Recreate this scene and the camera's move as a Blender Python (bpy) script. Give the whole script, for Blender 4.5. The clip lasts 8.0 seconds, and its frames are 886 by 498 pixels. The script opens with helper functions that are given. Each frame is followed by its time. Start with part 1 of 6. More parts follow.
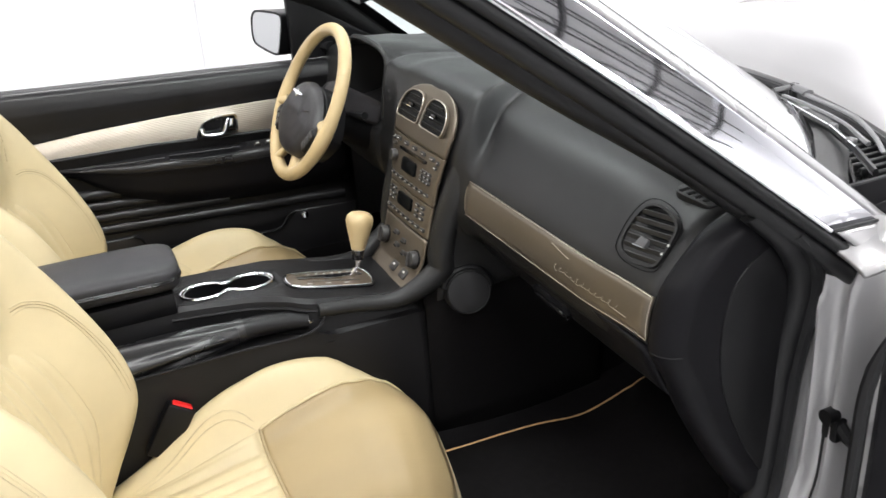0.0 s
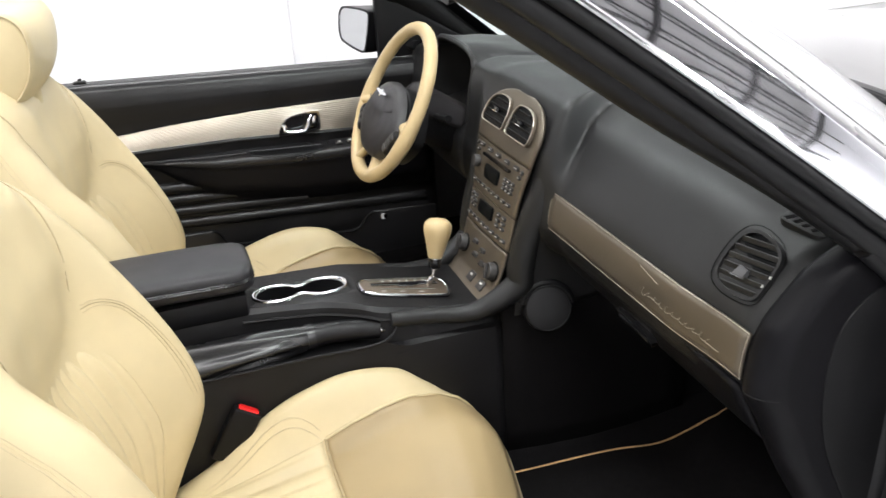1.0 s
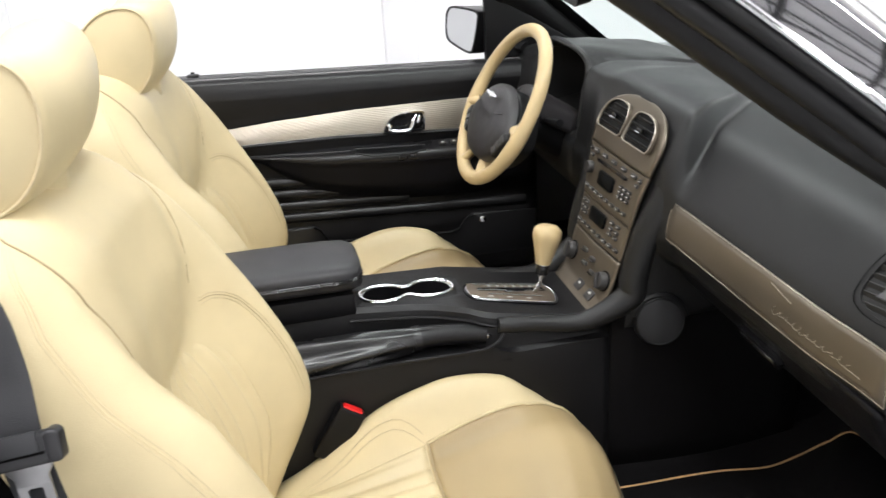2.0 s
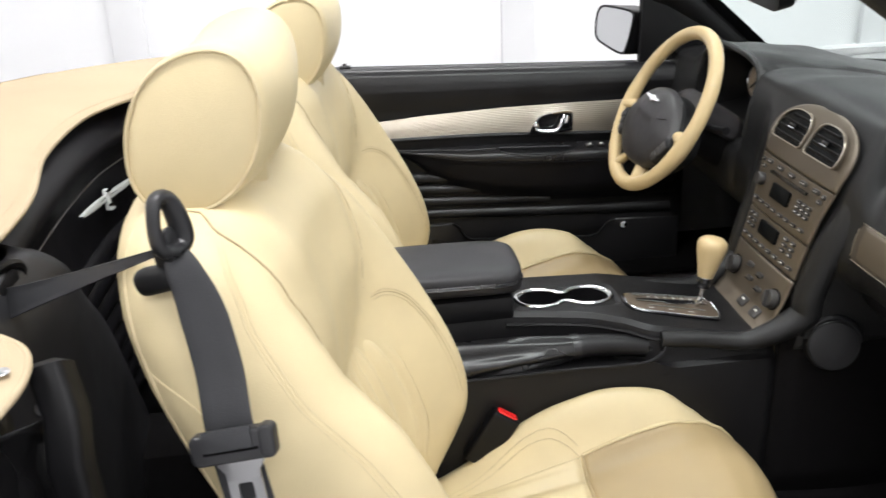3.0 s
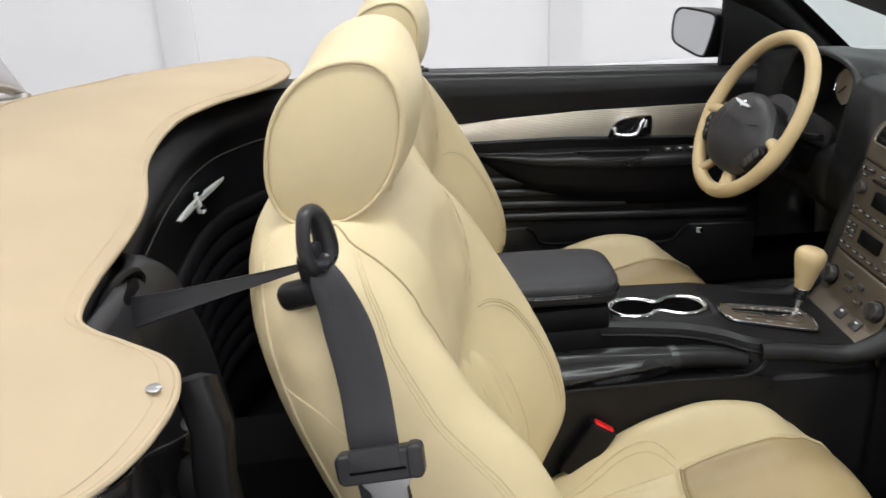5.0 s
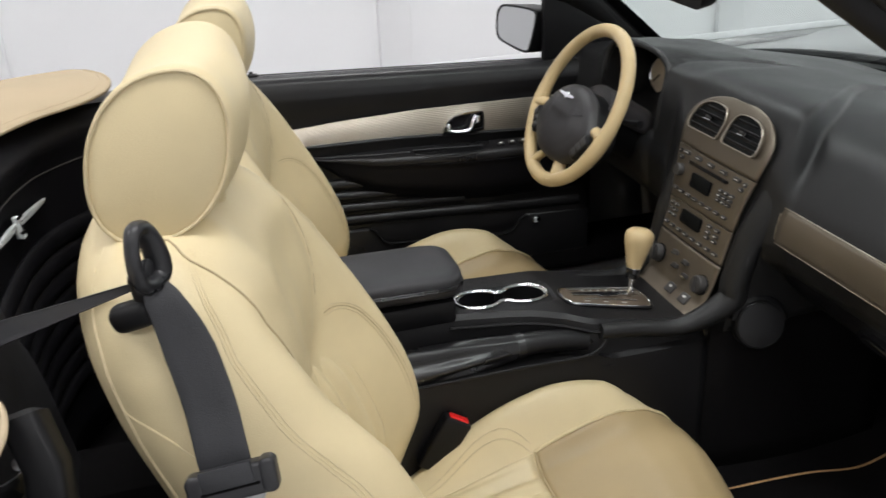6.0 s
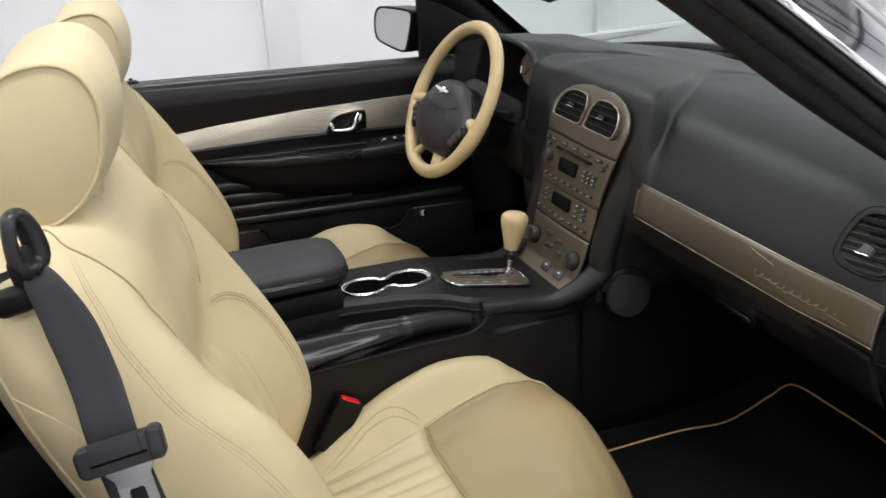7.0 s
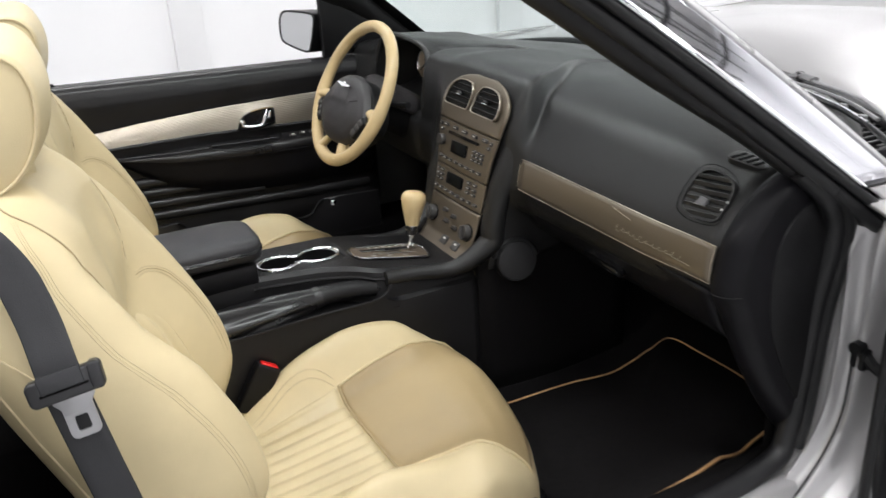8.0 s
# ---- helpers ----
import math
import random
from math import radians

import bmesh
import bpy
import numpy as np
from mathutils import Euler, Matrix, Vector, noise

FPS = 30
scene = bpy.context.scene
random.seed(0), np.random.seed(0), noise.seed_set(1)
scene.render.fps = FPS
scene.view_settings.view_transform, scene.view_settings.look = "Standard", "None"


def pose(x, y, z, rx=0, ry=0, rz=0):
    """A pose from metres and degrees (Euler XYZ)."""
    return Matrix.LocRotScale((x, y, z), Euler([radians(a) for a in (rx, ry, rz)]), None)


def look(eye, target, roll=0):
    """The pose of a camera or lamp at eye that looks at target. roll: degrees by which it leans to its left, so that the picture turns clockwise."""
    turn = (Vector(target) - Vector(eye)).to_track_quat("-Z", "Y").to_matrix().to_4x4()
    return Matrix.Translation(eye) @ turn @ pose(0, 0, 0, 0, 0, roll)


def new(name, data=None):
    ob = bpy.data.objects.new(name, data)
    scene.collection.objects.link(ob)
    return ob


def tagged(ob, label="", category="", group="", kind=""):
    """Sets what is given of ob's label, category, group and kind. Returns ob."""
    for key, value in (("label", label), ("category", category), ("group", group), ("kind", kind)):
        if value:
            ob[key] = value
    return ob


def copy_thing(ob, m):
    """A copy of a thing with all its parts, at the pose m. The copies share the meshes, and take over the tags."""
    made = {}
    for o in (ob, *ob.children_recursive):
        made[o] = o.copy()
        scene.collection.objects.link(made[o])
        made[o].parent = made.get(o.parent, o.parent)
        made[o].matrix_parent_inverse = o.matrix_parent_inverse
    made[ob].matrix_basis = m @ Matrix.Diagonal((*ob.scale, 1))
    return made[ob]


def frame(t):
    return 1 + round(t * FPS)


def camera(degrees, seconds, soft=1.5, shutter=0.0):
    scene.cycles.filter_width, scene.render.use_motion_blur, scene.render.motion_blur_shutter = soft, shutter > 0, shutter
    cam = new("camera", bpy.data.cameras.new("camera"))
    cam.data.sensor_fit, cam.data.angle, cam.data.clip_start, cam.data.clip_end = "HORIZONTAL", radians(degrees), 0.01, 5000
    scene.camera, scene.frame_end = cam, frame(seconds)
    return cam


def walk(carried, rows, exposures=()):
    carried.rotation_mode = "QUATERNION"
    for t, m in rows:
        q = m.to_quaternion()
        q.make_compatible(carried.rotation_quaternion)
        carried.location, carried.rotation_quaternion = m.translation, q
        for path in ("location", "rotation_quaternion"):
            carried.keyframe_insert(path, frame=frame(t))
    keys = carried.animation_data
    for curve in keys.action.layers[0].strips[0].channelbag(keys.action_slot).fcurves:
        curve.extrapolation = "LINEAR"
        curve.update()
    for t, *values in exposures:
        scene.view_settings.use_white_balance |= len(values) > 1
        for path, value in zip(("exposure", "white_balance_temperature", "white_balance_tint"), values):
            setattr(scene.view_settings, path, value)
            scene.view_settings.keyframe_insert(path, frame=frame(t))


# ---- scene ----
cam = camera(52.7, 8.0, soft=1.5, shutter=0.4)
PATH = [
    (0, (-0.506, -1.649, 1.443), (0.209, 0.025, 0.614), -4.1),
    (0.5, (-0.485, -1.611, 1.441), (0.15, 0.095, 0.613), -3.9),
    (1, (-0.476, -1.578, 1.44), (0.073, 0.159, 0.614), -3.7),
    (2.5, (-0.598, -1.503, 1.437), (-0.29, 0.298, 0.625), -3.0),
    (3, (-0.667, -1.468, 1.444), (-0.46, 0.347, 0.628), -2.6),
    (3.5, (-0.73, -1.445, 1.449), (-0.621, 0.377, 0.633), -2.4),
    (4, (-0.78, -1.43, 1.457), (-0.735, 0.392, 0.635), -2.2),
    (5.3, (-0.787, -1.425, 1.461), (-0.556, 0.383, 0.637), -2.6),
    (5.5, (-0.779, -1.419, 1.461), (-0.479, 0.376, 0.631), -2.4),
    (6, (-0.779, -1.428, 1.46), (-0.297, 0.325, 0.627), -2.6),
    (6.5, (-0.774, -1.464, 1.457), (-0.172, 0.252, 0.626), -2.8),
    (7, (-0.769, -1.523, 1.453), (-0.084, 0.165, 0.628), -2.9),
    (7.5, (-0.779, -1.602, 1.456), (-0.022, 0.057, 0.635), -3.0),
    (8, (-0.818, -1.722, 1.462), (0.027, -0.103, 0.646), -3.2),
]
EXPOSURES = [(0.0, 0.20), (1.0, 0.18), (2.5, 0.08), (4.0, -0.10), (5.5, -0.50), (6.5, -0.54), (7.0, -0.47), (8.0, -0.18)]
walk(cam, [(t, look(eye, target, roll)) for t, eye, target, roll in PATH], EXPOSURES)

# ---------------------------------------------------------------- world and lamps
world = bpy.data.worlds.new("studio_world")
scene.world = world
world.use_nodes = True
world.node_tree.nodes["Background"].inputs[0].default_value = (0.9, 0.95, 1.0, 1)
world.node_tree.nodes["Background"].inputs[1].default_value = 0.02
LAMPS = [(-3.6, 2.6), (0.0, 2.6), (5.9, 2.6), (-3.6, -1.2), (0.0, -1.2), (5.9, -0.9), (-3.6, -4.6), (0.0, -4.6), (5.9, -5.9)]
LAMP_POWER = 122.0
for lx, ly in LAMPS:
    data = bpy.data.lights.new("ceiling_lamp", "AREA")
    data.shape, data.size, data.size_y = "RECTANGLE", 2.4, 0.8
    data.energy, data.color = LAMP_POWER * (0.60 if lx < -1 else 1.06 if lx < 1 else 1.35), (0.985, 0.985, 1.0)
    lamp = new("ceiling_lamp", data)
    lamp.matrix_world = pose(lx, ly, 4.36)


# ---------------------------------------------------------------- materials
def material(name, color, rough=0.5, metal=0.0, spec=0.5, vary=0.12, scale=6.0, grain=0.0, grain_scale=400.0, wear=0.0, coat=0.0, sheen=0.0, kind="noise", trans=0.0):
    m = bpy.data.materials.new(name)
    m.use_nodes = True
    nt = m.node_tree
    n, l = nt.nodes, nt.links
    b = n["Principled BSDF"]
    b.inputs["Base Color"].default_value = (*color, 1)
    b.inputs["Roughness"].default_value = rough
    b.inputs["Metallic"].default_value = metal
    b.inputs["Specular IOR Level"].default_value = spec
    b.inputs["Coat Weight"].default_value = coat
    b.inputs["Coat Roughness"].default_value = 0.06
    b.inputs["Sheen Weight"].default_value = sheen
    b.inputs["Transmission Weight"].default_value = trans
    tc = n.new("ShaderNodeTexCoord")
    if vary > 0:
        big = n.new("ShaderNodeTexNoise")
        big.inputs["Scale"].default_value = scale
        big.inputs["Detail"].default_value = 5
        l.new(tc.outputs["Object"], big.inputs["Vector"])
        ramp = n.new("ShaderNodeMapRange")
        ramp.inputs[1].default_value, ramp.inputs[2].default_value = 0.3, 0.7
        ramp.inputs[3].default_value, ramp.inputs[4].default_value = 1 - vary, 1 + vary
        l.new(big.outputs[0], ramp.inputs[0])
        mul = n.new("ShaderNodeVectorMath")
        mul.operation = "SCALE"
        mul.inputs[0].default_value = color
        l.new(ramp.outputs[0], mul.inputs["Scale"])
        l.new(mul.outputs[0], b.inputs["Base Color"])
        rr = n.new("ShaderNodeMapRange")
        rr.inputs[1].default_value, rr.inputs[2].default_value = 0.3, 0.7
        rr.inputs[3].default_value, rr.inputs[4].default_value = max(0.02, rough - 0.06 - wear), min(1, rough + 0.06)
        l.new(big.outputs[0], rr.inputs[0])
        l.new(rr.outputs[0], b.inputs["Roughness"])
    if grain > 0:
        if kind == "leather":
            g = n.new("ShaderNodeTexVoronoi")
            g.feature = "DISTANCE_TO_EDGE"
            g.inputs["Scale"].default_value = grain_scale
            out = g.outputs["Distance"]
        else:
            g = n.new("ShaderNodeTexNoise")
            g.inputs["Scale"].default_value = grain_scale
            g.inputs["Detail"].default_value = 3
            out = g.outputs[0]
        l.new(tc.outputs["Object"], g.inputs["Vector"])
        fold = n.new("ShaderNodeTexNoise")
        fold.inputs["Scale"].default_value = 28
        fold.inputs["Detail"].default_value = 4
        l.new(tc.outputs["Object"], fold.inputs["Vector"])
        add = n.new("ShaderNodeMath")
        add.operation = "MULTIPLY_ADD"
        add.inputs[1].default_value = 0.5
        l.new(out, add.inputs[0])
        l.new(fold.outputs[0], add.inputs[2])
        bump = n.new("ShaderNodeBump")
        bump.inputs["Strength"].default_value = grain
        bump.inputs["Distance"].default_value = 0.002
        l.new(add.outputs[0], bump.inputs["Height"])
        l.new(bump.outputs[0], b.inputs["Normal"])
    return m


LEATHER = material("cream_leather", (0.65, 0.543, 0.325), 0.44, vary=0.06, scale=9, grain=0.30, grain_scale=420, kind="leather")
LEATHER_IN = material("cream_leather_insert", (0.375, 0.283, 0.147), 0.46, vary=0.05, scale=9, grain=0.3, grain_scale=520, kind="leather")
LEATHER_WHEEL = material("tan_wheel_leather", (0.55, 0.42, 0.225), 0.36, vary=0.07, scale=14, grain=0.3, grain_scale=600, kind="leather")
THREAD = material("tan_thread", (0.50, 0.40, 0.24), 0.7, vary=0.1, scale=120)
STITCH = material("cream_seam_thread", (0.60, 0.50, 0.31), 0.6, vary=0.08, scale=90)
SEAM = material("seam_shadow_thread", (0.43, 0.34, 0.20), 0.7, vary=0.1, scale=90)
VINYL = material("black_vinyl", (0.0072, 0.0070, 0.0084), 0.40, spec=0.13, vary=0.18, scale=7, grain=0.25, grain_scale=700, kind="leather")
DASH = material("charcoal_dash_vinyl", (0.0125, 0.0126, 0.0130), 0.40, spec=0.36, vary=0.10, scale=5, grain=0.25, grain_scale=800, kind="leather")
PILLAR = material("black_pillar_vinyl", (0.0105, 0.0103, 0.0108), 0.36, spec=0.26, vary=0.10, scale=5, grain=0.25, grain_scale=800, kind="leather")
HUB = material("dark_grey_airbag_vinyl", (0.024, 0.0225, 0.024), 0.45, spec=0.4, vary=0.08, scale=9, grain=0.25, grain_scale=800, kind="leather")
CONSOLE = material("black_console_vinyl", (0.0080, 0.0078, 0.0085), 0.40, spec=0.26, vary=0.12, scale=7, grain=0.25, grain_scale=700, kind="leather")
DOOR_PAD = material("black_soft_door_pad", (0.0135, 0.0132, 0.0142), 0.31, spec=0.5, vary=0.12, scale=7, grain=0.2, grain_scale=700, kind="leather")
DOOR = material("black_door_vinyl", (0.0105, 0.0103, 0.0112), 0.33, spec=0.34, vary=0.15, scale=7, grain=0.2, grain_scale=700, kind="leather")
PLASTIC = material("black_plastic", (0.0055, 0.0055, 0.0062), 0.40, spec=0.22, vary=0.15, scale=11, grain=0.08, grain_scale=900)
GLOSS = material("gloss_black_plastic", (0.008, 0.008, 0.009), 0.12, vary=0.1, scale=10)
RUBBER = material("black_rubber_seal", (0.009, 0.009, 0.010), 0.42, spec=0.35, vary=0.2, scale=13, grain=0.1, grain_scale=300)
BLACK_LEATHER = material("black_leather", (0.011, 0.0108, 0.0115), 0.27, spec=0.5, vary=0.10, scale=10, grain=0.10, grain_scale=450, kind="leather")
ARM_LEATHER = material("black_armrest_leather", (0.020, 0.020, 0.0225), 0.44, spec=0.4, vary=0.1, scale=10, grain=0.25, grain_scale=500, kind="leather")
MAT_PILE = material("black_mat_pile", (0.0085, 0.0078, 0.0082), 0.95, spec=0.1, vary=0.3, scale=60, grain=0.8, grain_scale=900)
CARPET = material("black_carpet", (0.0048, 0.0044, 0.0048), 0.95, spec=0.1, vary=0.3, scale=60, grain=0.8, grain_scale=900)
CHAMPAGNE = material("champagne_satin_metal", (0.158, 0.133, 0.103), 0.42, metal=0.66, vary=0.04, scale=4, grain=0.04, grain_scale=1200)
BRONZE = material("dark_bronze_plate", (0.17, 0.135, 0.10), 0.34, metal=0.6, vary=0.06, scale=8)
CHAMP_DOOR = material("champagne_ribbed_metal", (0.50, 0.455, 0.385), 0.36, metal=0.9, vary=0.05, scale=4)
CHROME = material("chrome", (0.82, 0.83, 0.85), 0.07, metal=1.0, vary=0.03, scale=5)
EMBLEM = material("bright_satin_metal", (0.80, 0.84, 0.83), 0.22, metal=0.3, vary=0.04, scale=20)
STEEL = material("brushed_steel", (0.40, 0.40, 0.41), 0.34, metal=1.0, vary=0.06, scale=30)
SILVER = material("silver_car_paint", (0.40, 0.395, 0.40), 0.32, metal=0.45, vary=0.03, scale=3, coat=0.5)
POLISHED = material("polished_bright_trim", (0.90, 0.90, 0.95), 0.03, metal=1.0, vary=0.02, scale=2)
CLOTH = material("tan_tonneau_cloth", (0.468, 0.380, 0.258), 0.85, spec=0.2, vary=0.05, scale=5, grain=0.35, grain_scale=900)
WEB = material("charcoal_belt_webbing", (0.021, 0.0215, 0.0245), 0.55, vary=0.12, scale=25, grain=0.4, grain_scale=700)
RED = material("red_plastic", (0.75, 0.02, 0.02), 0.35, vary=0.05)
SCREEN = material("dark_display", (0.004, 0.0045, 0.005), 0.35, spec=0.08, vary=0.1)
KNOB = material("grey_vent_tab", (0.11, 0.11, 0.115), 0.35, vary=0.1, scale=40)
BUTTON = material("dark_button", (0.035, 0.033, 0.032), 0.4, vary=0.1, scale=40)
MARK = material("pale_print", (0.6, 0.6, 0.58), 0.5, vary=0.1, scale=40)
DIAL = material("cream_dial_face", (0.62, 0.52, 0.40), 0.45, vary=0.06, scale=30)
WOODTAN = material("tan_mat_binding", (0.50, 0.30, 0.14), 0.6, vary=0.15, scale=60, grain=0.3, grain_scale=500)
WALLPAINT = material("white_studio_paint", (0.86, 0.86, 0.87), 0.75, spec=0.2, vary=0.025, scale=0.8, grain=0.05, grain_scale=90)
FLOORPAINT = material("grey_epoxy_floor", (0.34, 0.34, 0.34), 0.35, vary=0.05, scale=1.5)
CEIL = material("grey_ceiling_deck", (0.44, 0.435, 0.43), 0.7, vary=0.15, scale=1.2, grain=0.1, grain_scale=40)
TRUSS = material("dark_steel_truss", (0.03, 0.03, 0.03), 0.6, vary=0.2, scale=6)
TYRE = material("tyre_rubber", (0.02, 0.02, 0.02), 0.7, vary=0.2, scale=10)
LENS = material("clear_lamp_plastic", (0.75, 0.76, 0.78), 0.2, vary=0.05, scale=60)
SCRIPT = material("pale_champagne_script", (0.31, 0.275, 0.215), 0.45, metal=0.3, vary=0.05, scale=30)
GUIDE = material("dark_grey_satin_plastic", (0.020, 0.020, 0.022), 0.30, vary=0.1, scale=12)
MIRROR = material("mirror_silver", (0.62, 0.63, 0.64), 0.02, metal=1.0, vary=0)


def glass_material(name, color, rough=0.0):
    m = bpy.data.materials.new(name)
    m.use_nodes = True
    nt = m.node_tree
    n, l = nt.nodes, nt.links
    n.remove(n["Principled BSDF"])
    t, g, mix, f = n.new("ShaderNodeBsdfTransparent"), n.new("ShaderNodeBsdfGlossy"), n.new("ShaderNodeMixShader"), n.new("ShaderNodeFresnel")
    t.inputs[0].default_value = (*color, 1)
    g.inputs["Roughness"].default_value = rough
    f.inputs[0].default_value = 1.5
    l.new(f.outputs[0], mix.inputs[0])
    l.new(t.outputs[0], mix.inputs[1])
    l.new(g.outputs[0], mix.inputs[2])
    l.new(mix.outputs[0], n["Material Output"].inputs["Surface"])
    return m


GLASS = glass_material("tinted_windscreen_glass", (0.83, 0.91, 0.89))
LIGHTPANEL = bpy.data.materials.new("lamp_diffuser")
LIGHTPANEL.use_nodes = True
LIGHTPANEL.node_tree.nodes["Principled BSDF"].inputs["Emission Color"].default_value = (1, 0.98, 0.96, 1)
LIGHTPANEL.node_tree.nodes["Principled BSDF"].inputs["Emission Strength"].default_value = 6.0


# ---------------------------------------------------------------- mesh helpers
def thing(name, at, label, category, group="", kind=""):
    ob = new(name)
    ob.location = at
    ob.empty_display_size = 0.05
    bpy.context.view_layer.update()
    return tagged(ob, label, category, group, kind)


def part(name, bm, mat, parent=None, label="", smooth=True, sub=0, solid=0.0, sharp=38, out=None):
    """Links a bmesh, built in the place's coordinates, as one mesh under its parent. out: the side to which an open sheet faces."""
    bmesh.ops.recalc_face_normals(bm, faces=bm.faces)
    if out is not None:
        bm.normal_update()
        total = sum((f.normal * f.calc_area() for f in bm.faces), Vector())
        if total.dot(Vector(out)) < 0:
            bmesh.ops.reverse_faces(bm, faces=bm.faces)
    me = bpy.data.meshes.new(name)
    bm.to_mesh(me)
    bm.free()
    me.materials.append(mat)
    if smooth:
        me.shade_smooth()
        me.set_sharp_from_angle(angle=radians(sharp))
    ob = new(name, me)
    if solid:
        s = ob.modifiers.new("thick", "SOLIDIFY")
        s.thickness, s.offset = abs(solid), (-1 if solid > 0 else 1)
    if sub:
        s = ob.modifiers.new("round", "SUBSURF")
        s.levels = s.render_levels = sub
    if parent is not None:
        ob.parent = parent
        ob.matrix_parent_inverse = Matrix.Translation(-parent.location) if parent.parent is None and parent.type == "EMPTY" else Matrix()
    if label:
        ob["label"] = label
    return ob


def grid(f, us, vs, close_u=False, cap=False):
    """A surface f(u, v) over two lists of parameters."""
    bm = bmesh.new()
    rows = [[bm.verts.new(f(u, v)) for u in us] for v in vs]
    for a, b in zip(rows, rows[1:]):
        n = len(a)
        for i in range(n if close_u else n - 1):
            j = (i + 1) % n
            bm.faces.new((a[i], a[j], b[j], b[i]))
    if cap:
        bm.faces.new(rows[0][::-1])
        bm.faces.new(rows[-1])
    return bm


def lin(a, b, n):
    return [a + (b - a) * i / (n - 1) for i in range(n)]


def spline(points, n, closed=False):
    """n points along a smooth curve through the given ones (Catmull-Rom)."""
    p = [Vector(q) for q in points]
    m = len(p)
    segs = m if closed else m - 1
    out = []
    for k in range(n):
        x = segs * k / (n if closed else n - 1)
        i = min(int(x), segs - 1)
        t = x - i
        if closed:
            a, b, c, d = p[(i - 1) % m], p[i], p[(i + 1) % m], p[(i + 2) % m]
        else:
            b, c = p[i], p[i + 1]
            a = p[i - 1] if i else b * 2 - c
            d = p[i + 2] if i + 2 < m else c * 2 - b
        out.append(0.5 * (2 * b + (c - a) * t + (2 * a - 5 * b + 4 * c - d) * t * t + (3 * b - a - 3 * c + d) * t ** 3))
    return out


def curve1(table, x):
    """Smooth value at x of a short table of (x, value)."""
    if x <= table[0][0]:
        return table[0][1]
    for (a, fa), (b, fb) in zip(table, table[1:]):
        if x <= b:
            t = (x - a) / (b - a)
            return fa + (fb - fa) * t * t * (3 - 2 * t)
    return table[-1][1]


def curve3(table, x):
    """A smooth curve through a table of (x, value)."""
    xs, ys = [p[0] for p in table], [p[1] for p in table]
    i = max(0, min(len(xs) - 2, int(np.searchsorted(xs, x)) - 1))
    t = (x - xs[i]) / (xs[i + 1] - xs[i])
    m0 = (ys[i + 1] - ys[max(i - 1, 0)]) / (xs[i + 1] - xs[max(i - 1, 0)])
    m1 = (ys[min(i + 2, len(xs) - 1)] - ys[i]) / (xs[min(i + 2, len(xs) - 1)] - xs[i])
    h = xs[i + 1] - xs[i]
    return (2 * t ** 3 - 3 * t * t + 1) * ys[i] + (t ** 3 - 2 * t * t + t) * h * m0 + (3 * t * t - 2 * t ** 3) * ys[i + 1] + (t ** 3 - t * t) * h * m1


def lin1(table, x):
    return float(np.interp(x, [a for a, _ in table], [b for _, b in table]))


def tube(path, r, closed=False, n=8, flat=1.0, up=(0, 0, 1), bm=None, sq=1.0):
    """A round or flattened bar along a path. r: a radius, or a function of 0..1."""
    bm = bm or bmesh.new()
    p = [Vector(q) for q in path]
    m = len(p)
    rings = []
    side0 = None
    for i in range(m):
        d = (p[(i + 1) % m] - p[i - 1]) if closed else (p[min(i + 1, m - 1)] - p[max(i - 1, 0)])
        d.normalize()
        s = d.cross(Vector(up)) if side0 is None else side0 - d * side0.dot(d)
        if s.length < 1e-5:
            s = d.orthogonal()
        s.normalize()
        side0 = s
        w = s.cross(d)
        rad = r(i / (m - 1)) if callable(r) else r
        rings.append([bm.verts.new(p[i] + s * (rad * spow(math.cos(2 * math.pi * k / n), sq)) + w * (rad * flat * spow(math.sin(2 * math.pi * k / n), sq))) for k in range(n)])
    for a, b in list(zip(rings, rings[1:])) + ([(rings[-1], rings[0])] if closed else []):
        for k in range(n):
            bm.faces.new((a[k], a[(k + 1) % n], b[(k + 1) % n], b[k]))
    if not closed:
        bm.faces.new(rings[0][::-1])
        bm.faces.new(rings[-1])
    return bm


def box(size, at=(0, 0, 0), bevel=0.0, seg=2, m=None):
    bm = bmesh.new()
    bmesh.ops.create_cube(bm, size=1, matrix=Matrix.Diagonal((*size, 1)))
    if bevel:
        bmesh.ops.bevel(bm, geom=bm.edges[:] + bm.verts[:], offset=bevel, segments=seg, profile=0.5, affect="EDGES")
    bmesh.ops.transform(bm, matrix=(m or Matrix.Translation(at)), verts=bm.verts)
    return bm


def cyl(r, h, m, r2=None, seg=24, bevel=0.0):
    """A round bar along its own z, from 0 to h, placed by m."""
    bm = bmesh.new()
    bmesh.ops.create_cone(bm, cap_ends=True, segments=seg, radius1=r, radius2=r if r2 is None else r2, depth=h, matrix=Matrix.Translation((0, 0, h / 2)))
    if bevel:
        es = [e for e in bm.edges if len(e.link_faces) == 2 and max(len(f.verts) for f in e.link_faces) > 4]
        bmesh.ops.bevel(bm, geom=es, offset=bevel, segments=2, profile=0.5, affect="EDGES")
    bmesh.ops.transform(bm, matrix=m, verts=bm.verts)
    return bm


